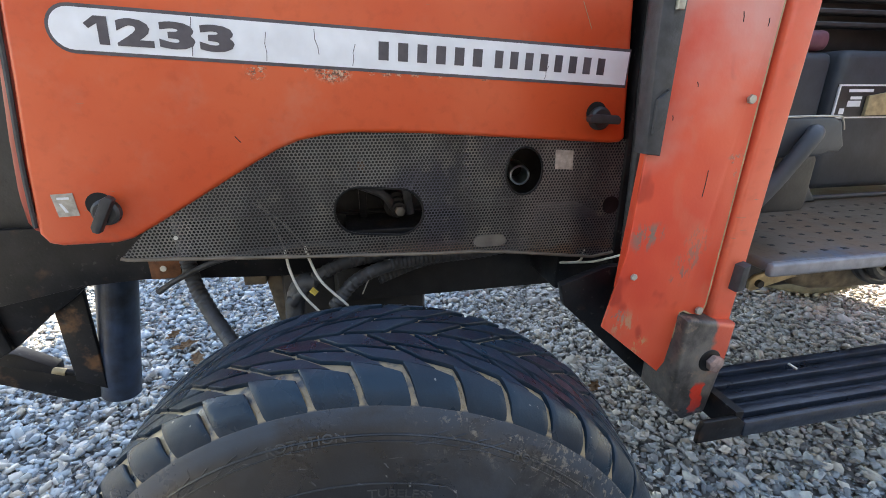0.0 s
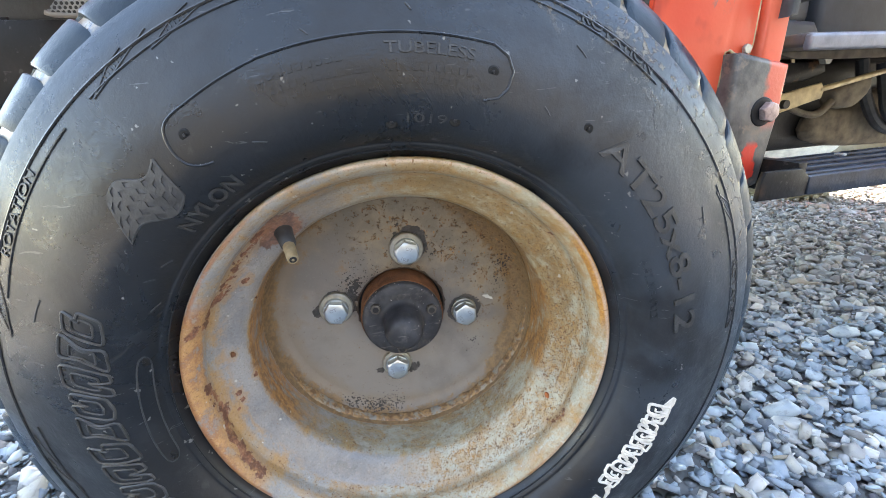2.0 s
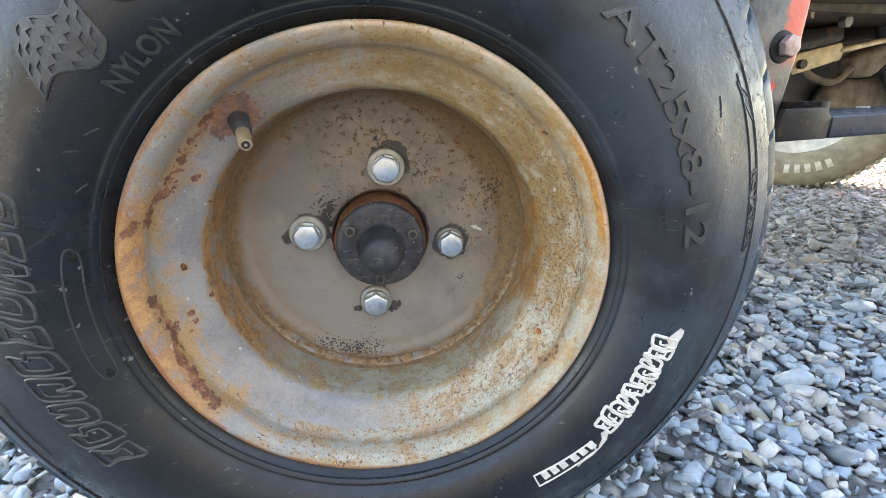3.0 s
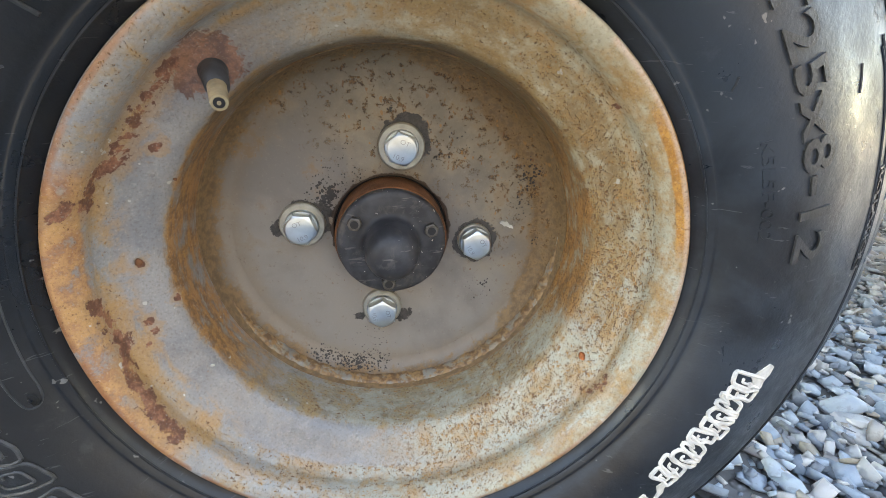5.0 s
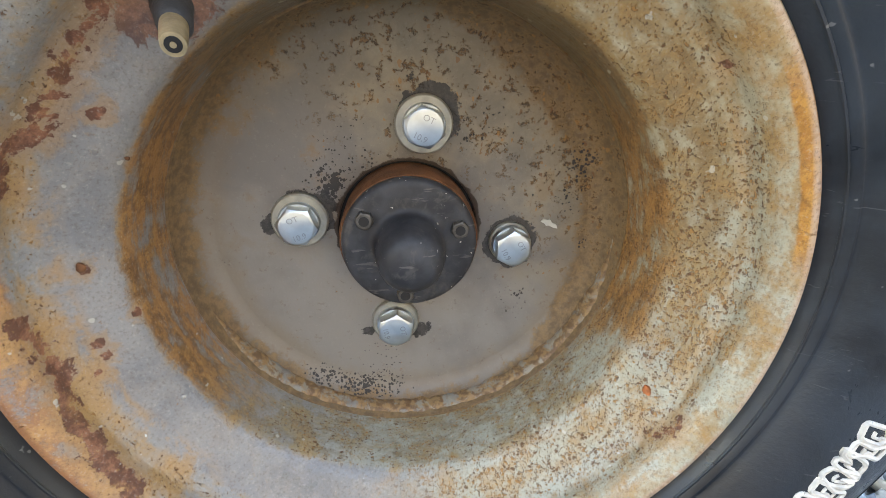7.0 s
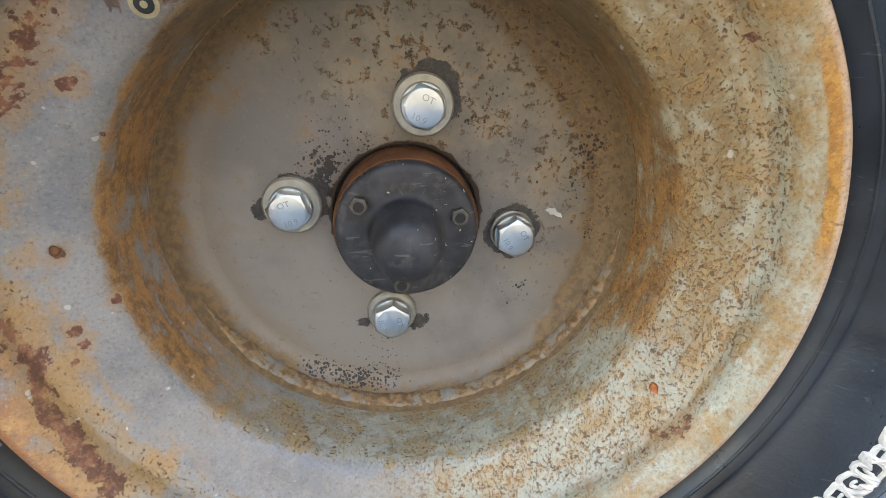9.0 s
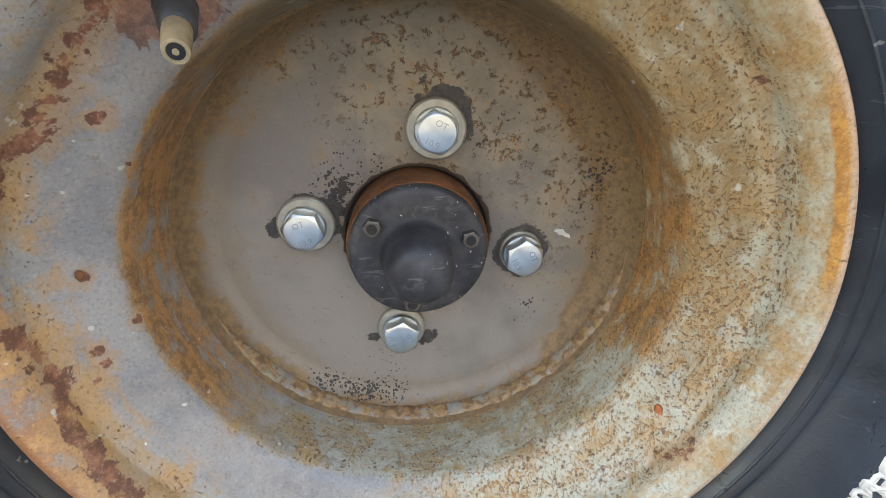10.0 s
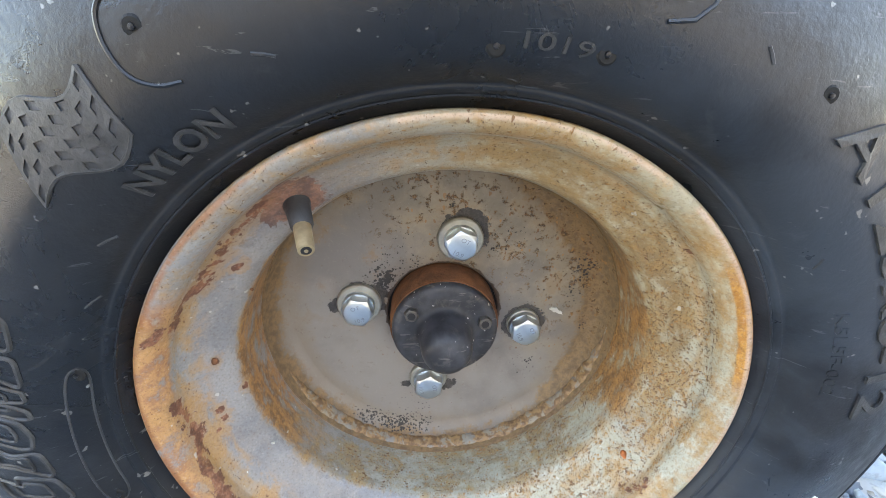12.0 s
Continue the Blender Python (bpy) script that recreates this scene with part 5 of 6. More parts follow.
# tread: blocks of three rows a side, cut by slanting grooves
def tread_mesh(t0, t1, y0, y1, slant, skew0, skew1, nu=6, nv=6):
    """A block over the angles t0..t1 (degrees) and y0..y1, on a crowned face, its edges chamfered; slant in degrees per metre, the skews tilt its two long edges."""
    bm = bmesh.new()
    us = [0.0, 0.035] + [0.035 + 0.93 * k / nu for k in range(1, nu)] + [0.965, 1.0]
    vs = [0.0, 0.04] + [0.04 + 0.92 * k / nv for k in range(1, nv)] + [0.96, 1.0]
    way = 1 if y1 > y0 else -1
    def at(u, v, drop):
        y = (y0 + skew0 * way * (u - 0.5)) * (1 - v) + (y1 + skew1 * way * (u - 0.5)) * v
        a = radians(t0 + (t1 - t0) * u + slant * (y - y0))
        # the shoulder runs out into the sidewall
        fade = max(0.0, (abs(y) - 0.0700) / 0.0066)
        r = crown(y) - 0.0038 * fade ** 1.6 - drop
        return (r * math.cos(a), y, r * math.sin(a))
    grid = [[bm.verts.new(at(u, v, 0.0011 if u in (0.0, 1.0) or v in (0.0, 1.0) else 0.0)) for v in vs] for u in us]
    for i in range(len(us) - 1):
        for k in range(len(vs) - 1):
            bm.faces.new((grid[i][k], grid[i][k + 1], grid[i + 1][k + 1], grid[i + 1][k]))
    rim = [(i, 0) for i in range(len(us))] + [(len(us) - 1, k) for k in range(1, len(vs))] + [(i, len(vs) - 1) for i in range(len(us) - 2, -1, -1)] + [(0, k) for k in range(len(vs) - 2, 0, -1)]
    foot = [bm.verts.new(at(us[i], vs[k], GROOVE + 0.003)) for i, k in rim]
    for q in range(len(rim)):
        (a, b), (c, d) = rim[q], rim[(q + 1) % len(rim)]
        bm.faces.new((grid[a][b], grid[c][d], foot[(q + 1) % len(rim)], foot[q]))
    me = bpy.data.meshes.new("tread_block")
    bmesh.ops.recalc_face_normals(bm, faces=bm.faces)
    for f in bm.faces:
        f.smooth = True
    for e in bm.edges:
        if len(e.link_faces) == 2 and e.calc_face_angle(0) > radians(40):
            e.smooth = False
    bm.to_mesh(me)
    bm.free()
    me.materials.append(TREAD)
    return me


PITCH = 360.0 / 44
rows = [(-0.0766, -0.0500, 0.55, 7.63, 95.0, 0.0, 0.0130, 0.0), (-0.0458, -0.0266, 0.62, 7.56, 260.0, 0.0130, 0.0100, 6.2), (-0.0222, -0.0022, 0.62, 7.56, 250.0, 0.0100, 0.0, 12.4)]
for y0, y1, a0, a1, slant, skew0, skew1, shift in rows:
    near = tread_mesh(a0, a1, y0, y1, slant, skew0, skew1)
    far = tread_mesh(a0, a1, -y0, -y1, -slant, skew0, skew1)
    for k in range(44):
        for me, off in ((near, 0.0), (far, PITCH / 2)):
            a = (k * PITCH + off + shift) % 360
            if 252 < a < 282:
                continue
            b = new("tread_block", me)
            b.parent = front_wheel
            b.matrix_local = pose(0, 0, 0, 0, -a, 0)


# relief on the sidewall; the lettering's ring lies a little off the hub's centre
LETTER_X, LETTER_Z = 0.0010, 0.0065
def on_side(r, a, lift):
    """A point on the sidewall: radius, degrees, height over the rubber."""
    t = radians(a)
    x, z = r * math.cos(t) + LETTER_X, r * math.sin(t) + LETTER_Z
    return Vector((x, side_y(math.hypot(x, z)) - lift, z))


def side_text(body, r, a0, a1, height, lift, mat, name="raised_lettering", label="", inward=False, fat=0.0):
    """Lettering round the wheel from a0 to a1 degrees (clockwise as seen), standing on radius r."""
    vs, fs, w = text_mesh(body, height / 0.72, 0.5, fat)
    out = []
    for v in vs:
        u = v.x / w
        a = a0 + (a1 - a0) * u
        out.append(on_side(r + (v.y if not inward else -v.y), a, lift if v.z > 0 else -0.001))
    return part(name, pour(out, fs), mat, front_wheel, label, None)


def side_ridge(pts, width=0.0009, mat=None, name="moulded_ridge", label=""):
    """A fine raised line on the sidewall through (radius, degrees) points."""
    p = [on_side(r, a, 0.0001) for r, a in pts]
    if name.endswith("_line") and "white" not in name:
        p = [Vector((r * math.cos(radians(a)), side_y(r) - 0.0001, r * math.sin(radians(a)))) for r, a in pts]
    return part(name, tube(p, width, 6), mat or RUBBER, front_wheel, label)


def ring_pts(r, a0, a1, n=40):
    return [(r, a0 + (a1 - a0) * k / n) for k in range(n + 1)]


side_ridge(ring_pts(0.2735, 0, 360, 160), 0.0011, name="shoulder_line")
for a0, a1 in ((129, 66), (160, 134), (66, 48), (28, 0), (205, 182)):
    side_ridge(ring_pts(0.2625, a0, a1), 0.0008)
side_ridge(ring_pts(0.1712, 0, 360, 160), 0.0008, name="bead_line")
side_text("ROTATION", 0.2642, 107.5, 93.5, 0.0062, 0.0009, LETTER, label="raised word ROTATION")
side_text("ROTATION", 0.2642, 154.0, 141.5, 0.0062, 0.0009, LETTER, label="raised word ROTATION")
side_text("ROTATION", 0.2642, 62.5, 49.5, 0.0062, 0.0009, LETTER, label="raised word ROTATION")
side_text("ROTATION", 0.2642, 13.0, 0.0, 0.0062, 0.0009, LETTER, label="raised word ROTATION")
side_text("NYLON", 0.1765, 135.4, 120.6, 0.0085, 0.0011, LETTER, label="raised word NYLON", fat=0.0003)
side_text("AT25x8-12", 0.2035, 50.5, 4.0, 0.0175, 0.0013, LETTER, label="raised tyre size AT25x8-12", fat=0.0003)
side_text("TUBELESS", 0.2205, 90.0, 76.5, 0.0065, 0.0006, LETTER, label="faint raised word TUBELESS")
for r, a0, a1, n in ((0.2130, 108, 76.5, 26), (0.2065, 104, 78, 22), (0.2205, 109, 96, 9)):
    for k in range(n):
        a = a0 + (a1 - a0) * (k + 0.5) / n
        w = abs(a1 - a0) / n * 0.30
        q = [on_side(r + dr, a + da, 0.0005) for dr, da in ((-0.0018, -w), (0.0018, -w), (0.0018, w), (-0.0018, w))]
        q2 = [on_side(r + dr, a + da, -0.001) for dr, da in ((-0.0018, -w), (0.0018, -w), (0.0018, w), (-0.0018, w))]
        part("fine_print_bar", pour(q + q2, [(0, 1, 2, 3), (0, 1, 5, 4), (1, 2, 6, 5), (2, 3, 7, 6), (3, 0, 4, 7)]), RUBBER, front_wheel, smooth=None)
side_text("1019", 0.1825, 87.0, 79.5, 0.0055, 0.0006, LETTER, label="raised date code", )
side_text("K5L5F-002", 0.1865, 24.0, 8.0, 0.005, 0.0005, RUBBER, label="small moulded part number")
# long oval field
oval = ([(0.2315, 108 - k * 2.0) for k in range(18)] + [(0.2275, 71.6), (0.2200, 70.3), (0.2100, 70.4), (0.2035, 71.6), (0.2000, 74.0)])
side_ridge(oval, 0.0009, name="moulded_oval")
def rounded(pts, n=4):
    """The line through (radius, degrees) points, smoothed; degrees run on past 180."""
    q = [(r, a % 360) for r, a in pts]
    return [(v.x, v.y * 1000) for v in smooth_line([(r, a / 1000, 0) for r, a in q], n)]


side_ridge(rounded([(0.2312, 108), (0.2300, 113), (0.2285, 118.5), (0.2278, 121.9), (0.2257, 123.5), (0.2221, 124.3), (0.2164, 124.9), (0.2090, 125.1), (0.2029, 124.6), (0.1981, 123.2), (0.1956, 121.2)]), 0.0008, name="moulded_oval")
side_ridge(rounded([(0.1813, 167.0), (0.1790, 168.0), (0.1782, 170.5), (0.1789, 175.4), (0.1797, -178.3), (0.1806, -171.4), (0.1812, -166.6), (0.1834, -164.8), (0.1867, -164.9), (0.1880, -166.8), (0.1883, -170.8), (0.1875, -177.4), (0.1860, 174.5), (0.1849, 169.9), (0.1835, 167.6), (0.1813, 167.0)]), 0.0006, BLACK_RUBBER, "moulded_oval")
for r, a in ((0.2153, 121.9), (0.2165, 73.4), (0.1815, 168.3), (0.1850, -166.0), (0.1824, 89.8), (0.1855, 78.0), (0.2106, 54.6)):
    d = part("vent_dimple", lathe([(0.0, 0.0), (0.0030, 0.0), (0.0038, 0.0008)], 14), VOID, front_wheel, smooth=None)
    d.matrix_local = Matrix.Translation(on_side(r, a, 0.0003))
    part("vent_stub", lathe([(0.0, -0.0010), (0.0010, -0.0008), (0.0013, 0.0004)], 8), RUBBER, front_wheel).matrix_local = Matrix.Translation(on_side(r, a, 0.0003))
# chequered flag
flag_c = [Vector((r * math.cos(radians(a)), 0, r * math.sin(radians(a)))) for r, a in ((0.2170, 128.1), (0.1930, 129.2), (0.1990, 141.8), (0.2215, 137.8))]
def on_flag(u, v):
    wave = 0.0045 * math.sin(u * 2 * math.pi)
    p = flag_c[0].lerp(flag_c[1], v).lerp(flag_c[3].lerp(flag_c[2], v), u)
    q = (flag_c[1] - flag_c[0]).normalized() * wave
    p = p + q
    return math.hypot(p.x, p.z), math.degrees(math.atan2(p.z, p.x))


def quad_mesh(cells):
    """Separate quads of four points each, joined into one bmesh."""
    vs = [v for q in cells for v in q]
    return pour(vs, [tuple(range(4 * i, 4 * i + 4)) for i in range(len(cells))])


def flag_at(u, v, lift):
    return on_side(*on_flag(u, v), lift)


NU, NV, TOP, LOW = 8, 6, 0.0010, 0.0003
sheet = []
for i in range(NU):
    for k in range(NV):
        o = [((i + du) / NU, (k + dv) / NV) for du, dv in ((0, 0), (1, 0), (1, 1), (0, 1))]
        if (i + k) % 2:
            sheet.append([flag_at(u, v, TOP) for u, v in o])
            continue
        n = [((i + du) / NU, (k + dv) / NV) for du, dv in ((0.16, 0.13), (0.84, 0.13), (0.84, 0.87), (0.16, 0.87))]
        for q in range(4):
            e = (q + 1) % 4
            sheet.append([flag_at(*o[q], TOP), flag_at(*o[e], TOP), flag_at(*n[e], TOP), flag_at(*n[q], TOP)])
            sheet.append([flag_at(*n[q], TOP), flag_at(*n[e], TOP), flag_at(*n[e], LOW), flag_at(*n[q], LOW)])
        part("flag_check", quad_mesh([[flag_at(u, v, LOW) for u, v in n]]), BLACK_RUBBER, front_wheel, smooth=None)
part("flag_field", quad_mesh(sheet), LETTER, front_wheel, "moulded chequered flag", None)
side_ridge([on_flag(k / 12, 0) for k in range(13)] + [on_flag(1, k / 4) for k in range(1, 5)] + [on_flag(1 - k / 12, 1) for k in range(1, 13)] + [on_flag(0, 1 - k / 4) for k in range(1, 5)], 0.0010, LETTER, "flag_outline")
# shark-tooth hatching beside the words
for a0, a1 in ((128.5, 118.5), (119.0, 108.8), (81.5, 72.5), (73.0, 65.0), (27, 19), (166, 157), (196, 184)):
    side_ridge([(0.2605, a0), (0.2635, a0 + (a1 - a0) * 0.45), (0.2718, a1)], 0.0007, name="tooth_mark")
    side_ridge([(0.2605, a0), (0.2690, a0 + (a1 - a0) * 0.40), (0.2718, a0 + (a1 - a0) * 0.62)], 0.0007, name="tooth_mark")
    for k in range(9):
        a = a0 + (a1 - a0) * (0.28 + k * 0.06)
        side_ridge([(0.2640 + k * 0.0004, a), (0.2690, a - (a1 - a0) * 0.03)], 0.0004, name="tooth_hatch")
# maker's mark: angular plain shapes in place of its letters, moulded large and painted small
SIGNS = (((0.0, 0.0), (0.95, 0.06), (0.72, 0.48), (1.0, 0.96), (0.08, 1.0), (0.30, 0.52)),
         ((0.0, 0.0), (0.34, 0.02), (0.46, 0.42), (0.62, 0.0), (1.0, 0.04), (0.94, 1.0), (0.04, 0.96)),
         ((0.10, 0.0), (1.0, 0.10), (0.96, 0.62), (0.66, 0.66), (0.70, 1.0), (0.0, 0.92), (0.04, 0.40)),
         ((0.0, 0.08), (0.50, 0.0), (1.0, 0.14), (0.90, 0.90), (0.58, 1.0), (0.52, 0.60), (0.36, 0.98), (0.02, 0.90)))


def sign_line(shape, r0, r1, a0, a1, lean, inset=0.0):
    """The outline of a sign laid over radii r0..r1 and degrees a0..a1, its corners eased."""
    pts = [(0.5 + (u - 0.5) * (1 - inset), 0.5 + (v - 0.5) * (1 - inset)) for u, v in shape]
    out = []
    for k, (u, v) in enumerate(pts):
        p, q = pts[k - 1], pts[(k + 1) % len(pts)]
        out += [(u + (p[0] - u) * 0.18, v + (p[1] - v) * 0.18), (u * 0.88 + (p[0] + q[0]) * 0.06, v * 0.88 + (p[1] + q[1]) * 0.06), (u + (q[0] - u) * 0.18, v + (q[1] - v) * 0.18)]
    out.append(out[0])
    return [(r0 + (r1 - r0) * v, a0 + (a1 - a0) * u + lean * (v - 0.5)) for u, v in out]


for k in range(10):
    a0 = -148.0 - k * 5.45
    shape = SIGNS[(0, 2, 3, 1, 2, 0, 3, 1, 0, 2)[k]]
    rise = 0.0014 * math.sin(k * 1.9)
    side_ridge(sign_line(shape, 0.1985 - rise, 0.2275 + rise, a0 - 0.15, a0 - 5.25, -2.0), 0.0011, LETTER, "moulded_sign", "raised angular outline" if k == 0 else "")
    side_ridge(sign_line(shape, 0.1985 - rise, 0.2275 + rise, a0 - 0.15, a0 - 5.25, -2.0, 0.46), 0.0008, LETTER, "moulded_sign")
for k in range(10):
    a0 = -15.6 - k * 2.45
    shape = SIGNS[(2, 0, 1, 3, 0, 2, 1, 3, 2, 0)[k]]
    grow, tall = 0.0016 * math.sin(k * 2.1), 0.0010 * math.cos(k * 1.7)
    side_ridge(sign_line(shape, 0.2000 + grow - tall, 0.2205 + grow + tall, a0 + 0.15, a0 - 2.55, (-0.9, 0.5, -1.3, 0.2)[k % 4]), 0.0014, WHITE_RUBBER, "white_sign", "white painted angular outline" if k == 0 else "")
    side_ridge(sign_line(shape, 0.2000 + grow - tall, 0.2205 + grow + tall, a0, a0 - 2.45, (-0.9, 0.5, -1.3, 0.2)[k % 4], 0.62)[1:-4], 0.0009, WHITE_RUBBER, "white_sign")


def side_patch(pts, lift, mat, name, label=""):
    q = [on_side(r, a, lift) for r, a in pts]
    q2 = [on_side(r, a, -0.001) for r, a in pts]
    n = len(pts)
    return part(name, pour(q + q2, [tuple(range(n))] + [(i, (i + 1) % n, n + (i + 1) % n, n + i) for i in range(n)]), mat, front_wheel, label, None)


side_patch([(0.2100, -15.8), (0.2150, -14.2), (0.2185, -13.2), (0.2225, -13.6), (0.2230, -15.0), (0.2205, -17.0), (0.2190, -18.2)], 0.0009, WHITE_RUBBER, "white_tail")
side_patch([(0.2130, -39.5), (0.2165, -40.0), (0.2215, -41.3), (0.2235, -43.4), (0.2215, -43.6), (0.2180, -42.0), (0.2120, -41.0)], 0.0009, WHITE_RUBBER, "white_tail")
side_ridge([(0.2235, -43.4), (0.2250, -46.0), (0.2235, -48.5), (0.2252, -50.0)], 0.0008, WHITE_RUBBER, "white_stroke")
_bx = [(0.2055, -58.5), (0.2185, -58.9), (0.2235, -44.8), (0.2115, -43.6)]
for i in range(4):
    (r0, a0), (r1, a1) = _bx[i], _bx[(i + 1) % 4]
    side_ridge([(r0 + (r1 - r0) * t / 6, a0 + (a1 - a0) * t / 6) for t in range(7)], 0.0008, WHITE_RUBBER, "white_box_line")
for k in range(6):
    a = -57.0 + k * 2.25 + (0.6 if k > 2 else 0)
    c = 0.2125 + (a + 51) * 0.00035
    side_patch([(c - 0.0042, a), (c + 0.0042, a), (c + 0.0042, a + 1.5), (c - 0.0042, a + 1.5)], 0.0008, WHITE_RUBBER, "white_bar")
# cuts and scuffs in the rubber
for r, a, da in ((0.243, 86, 0.8), (0.246, 60, 2.0), (0.240, 24, 3), (0.205, 62, 1.5), (0.235, 100, 0.8), (0.240, 158, 4.0), (0.178, 143, 2), (0.176, 154, 2), (0.190, 112, 2), (0.181, 33, 1.5)):
    side_ridge([(r, a), (r + 0.002, a + da * 0.5), (r + 0.0035, a + da)], 0.0006, BLACK_RUBBER, "rubber_cut")

# disc with its bore
DY = 0.0165
disc = part("wheel_disc", lathe([(0.1185, DY + 0.006), (0.1185, DY - 0.0003), (0.1160, DY), (0.100, DY), (0.060, DY), (0.0430, DY), (0.0415, DY + 0.001), (0.0412, DY + 0.006)], 128, closed=True), DISC, front_wheel, "grey painted disc with chipped paint", 50)
FLANGE_R = [0.1256, 0.1246, 0.1236, 0.1220, 0.1198, 0.1172]
FLANGE_Y = [DY - 0.0215, DY - 0.0165, DY - 0.0125, DY - 0.0085, DY - 0.0050, DY - 0.0024]
part("disc_flange", lathe([(0.1184, DY + 0.004), (0.1095, DY + 0.0003), (0.1120, DY - 0.0001), (0.1146, DY - 0.0007), (0.1172, DY - 0.0024), (0.1198, DY - 0.0050), (0.1220, DY - 0.0085), (0.1236, DY - 0.0125), (0.1246, DY - 0.0165), (0.1256, DY - 0.0215), (0.1268, DY - 0.0215), (0.1268, DY + 0.004)], 128, closed=True), DISC, front_wheel, "rust-stained rounded edge of the disc", 60)
# weld seam along the lower half
bm = bmesh.new()
weld = []
for k in range(301):
    a = radians(-160 + 158 * k / 300)
    taper = min(1.0, 8 * k / 300 + 0.05, 8 * (300 - k) / 300 + 0.05)
    ripple = abs(math.sin(a * 34 + 2.5 * noise.noise((a * 4, 0, 0))))
    tall = taper * (0.0008 + 0.0013 * ripple + 0.0009 * noise.noise((math.cos(a) * 16, math.sin(a) * 16, 3.1)))
    half = taper * (0.0052 + 0.0016 * noise.noise((math.cos(a) * 22, math.sin(a) * 22, 8.4)))
    row = []
    for q in range(9):
        t = q / 8 * 2 - 1
        yy = DY - 0.0130 + half * t
        wall = float(np.interp(yy, FLANGE_Y, FLANGE_R))
        lift = tall * (1 - t * t) ** 0.6 - 0.0006 * abs(t) ** 6
        row.append(bm.verts.new(((wall - lift) * math.cos(a), yy - 0.5 * lift, (wall - lift) * math.sin(a))))
    weld.append(row)
for a, b in zip(weld, weld[1:]):
    for q in range(8):
        bm.faces.new((a[q], a[q + 1], b[q + 1], b[q]))
part("weld_seam", bm, WELD, front_wheel, "rough weld bead", 60)
# hub behind the bore, rusty, and the black cap
part("hub_barrel", lathe([(0.0, 0.045), (0.0394, 0.045), (0.0394, 0.0000), (0.0384, -0.0028), (0.0, -0.0030)], 64), RUST, front_wheel, "rusty bare hub", 40)
# dark ring for the shade in the gap between hub and bore
part("hub_gap_shade", lathe([(0.0393, 0.0245), (0.0425, 0.0245), (0.0425, 0.0230), (0.0393, 0.0230)], 48, closed=True), DARK, front_wheel)
cap_profile = [(0.0, -0.0400), (0.0060, -0.0397), (0.0105, -0.0386), (0.0140, -0.0364), (0.0162, -0.0332), (0.0173, -0.0290), (0.0178, -0.0235), (0.0183, -0.0160), (0.0192, -0.0124), (0.0208, -0.0104), (0.0232, -0.0096), (0.0325, -0.0094), (0.0358, -0.0088), (0.0373, -0.0074), (0.0377, -0.0050), (0.0377, -0.0024), (0.0, -0.0024)]
cap = part("hub_cap", lathe(cap_profile, 64), CAP, front_wheel, "black painted hub cap", 40)
for k, a in enumerate((146, 20, -96)):
    r = 0.0290
    b = part("cap_bolt", hexagon(0.0050, -0.0052, 0.0, 0.0008), CAP_BOLT, front_wheel)
    b.matrix_local = pose(r * math.cos(radians(a)), -0.0086, r * math.sin(radians(a))) @ pose(0, 0, 0, 0, 12 + 31 * k, 0)
    b2 = part("bolt_socket", lathe([(0.0, -0.0003), (0.0028, -0.0003), (0.0028, 0.0004)], 12), DARK, front_wheel)
    b2.matrix_local = pose(r * math.cos(radians(a)), -0.0136, r * math.sin(radians(a)))
# wheel bolts
for k, (a, wr, turn) in enumerate(((81.5, 0.0162, 20), (172.5, 0.0162, 8), (-98.5, 0.0150, 35), (-8.0, 0.0128, 28))):
    x, z = 0.0628 * math.cos(radians(a)), 0.0628 * math.sin(radians(a))
    w = part("wheel_washer", lathe([(0.0, DY - 0.0045), (wr - 0.001, DY - 0.0045), (wr, DY - 0.0035), (wr, DY), (0.0, DY)], 40), WASHER, front_wheel, "dull zinc washer")
    w.matrix_local = pose(x, 0, z)
    sp = part("spring_washer", lathe([(0.0, DY - 0.0075), (0.0112, DY - 0.0075), (0.0118, DY - 0.0065), (0.0118, DY - 0.0045), (0.0, DY - 0.0045)], 32), ZINC, front_wheel)
    sp.matrix_local = pose(x, 0, z)
    h = part("wheel_bolt", hexagon(0.0116, DY - 0.0160, DY - 0.0075, 0.0012), ZINC, front_wheel, "zinc hex wheel bolt")
    h.matrix_local = pose(x, 0, z) @ pose(0, 0, 0, 0, turn, 0)
    for q, word in ((0, "10.9"), (1, "OT")):
        vs, fs, wd = text_mesh(word, 0.0047, 0.2)
        y = -0.0072 if q == 0 else 0.0032
        g = part("bolt_mark", pour([Vector((v.x - wd / 2, DY - 0.01625 if v.z > 0 else DY - 0.0158, v.y + y)) for v in vs], fs), BOLT_MARK, front_wheel, smooth=None)
        g.matrix_local = pose(x, 0, z) @ pose(0, 0, 0, 0, (25, -18, 80, 60)[k], 0)
# valve stem
va = radians(126.6)
def vp(r, y):
    return Vector((r * math.cos(va), y, r * math.sin(va)))


stem = part("valve_stem", tube([vp(0.1440, -0.0480), vp(0.1400, -0.0515), vp(0.1385, -0.0535), vp(0.1362, -0.0570), vp(0.1305, -0.0658), vp(0.1297, -0.0670)], [0.0098, 0.0092, 0.0070, 0.0063, 0.0056, 0.0045], 20), BLACK_RUBBER, front_wheel, "black rubber valve stem", 50)
part("valve_tip", tube([vp(0.1310, -0.0655), vp(0.1243, -0.0780), vp(0.1230, -0.0806)], [0.0044, 0.0041, 0.0038], 18), BRASS, front_wheel, "dusty brass valve end", 50)
part("valve_bore", tube([vp(0.1235, -0.0797), vp(0.12295, -0.0808)], [0.0026, 0.0026], 14), DARK, front_wheel)
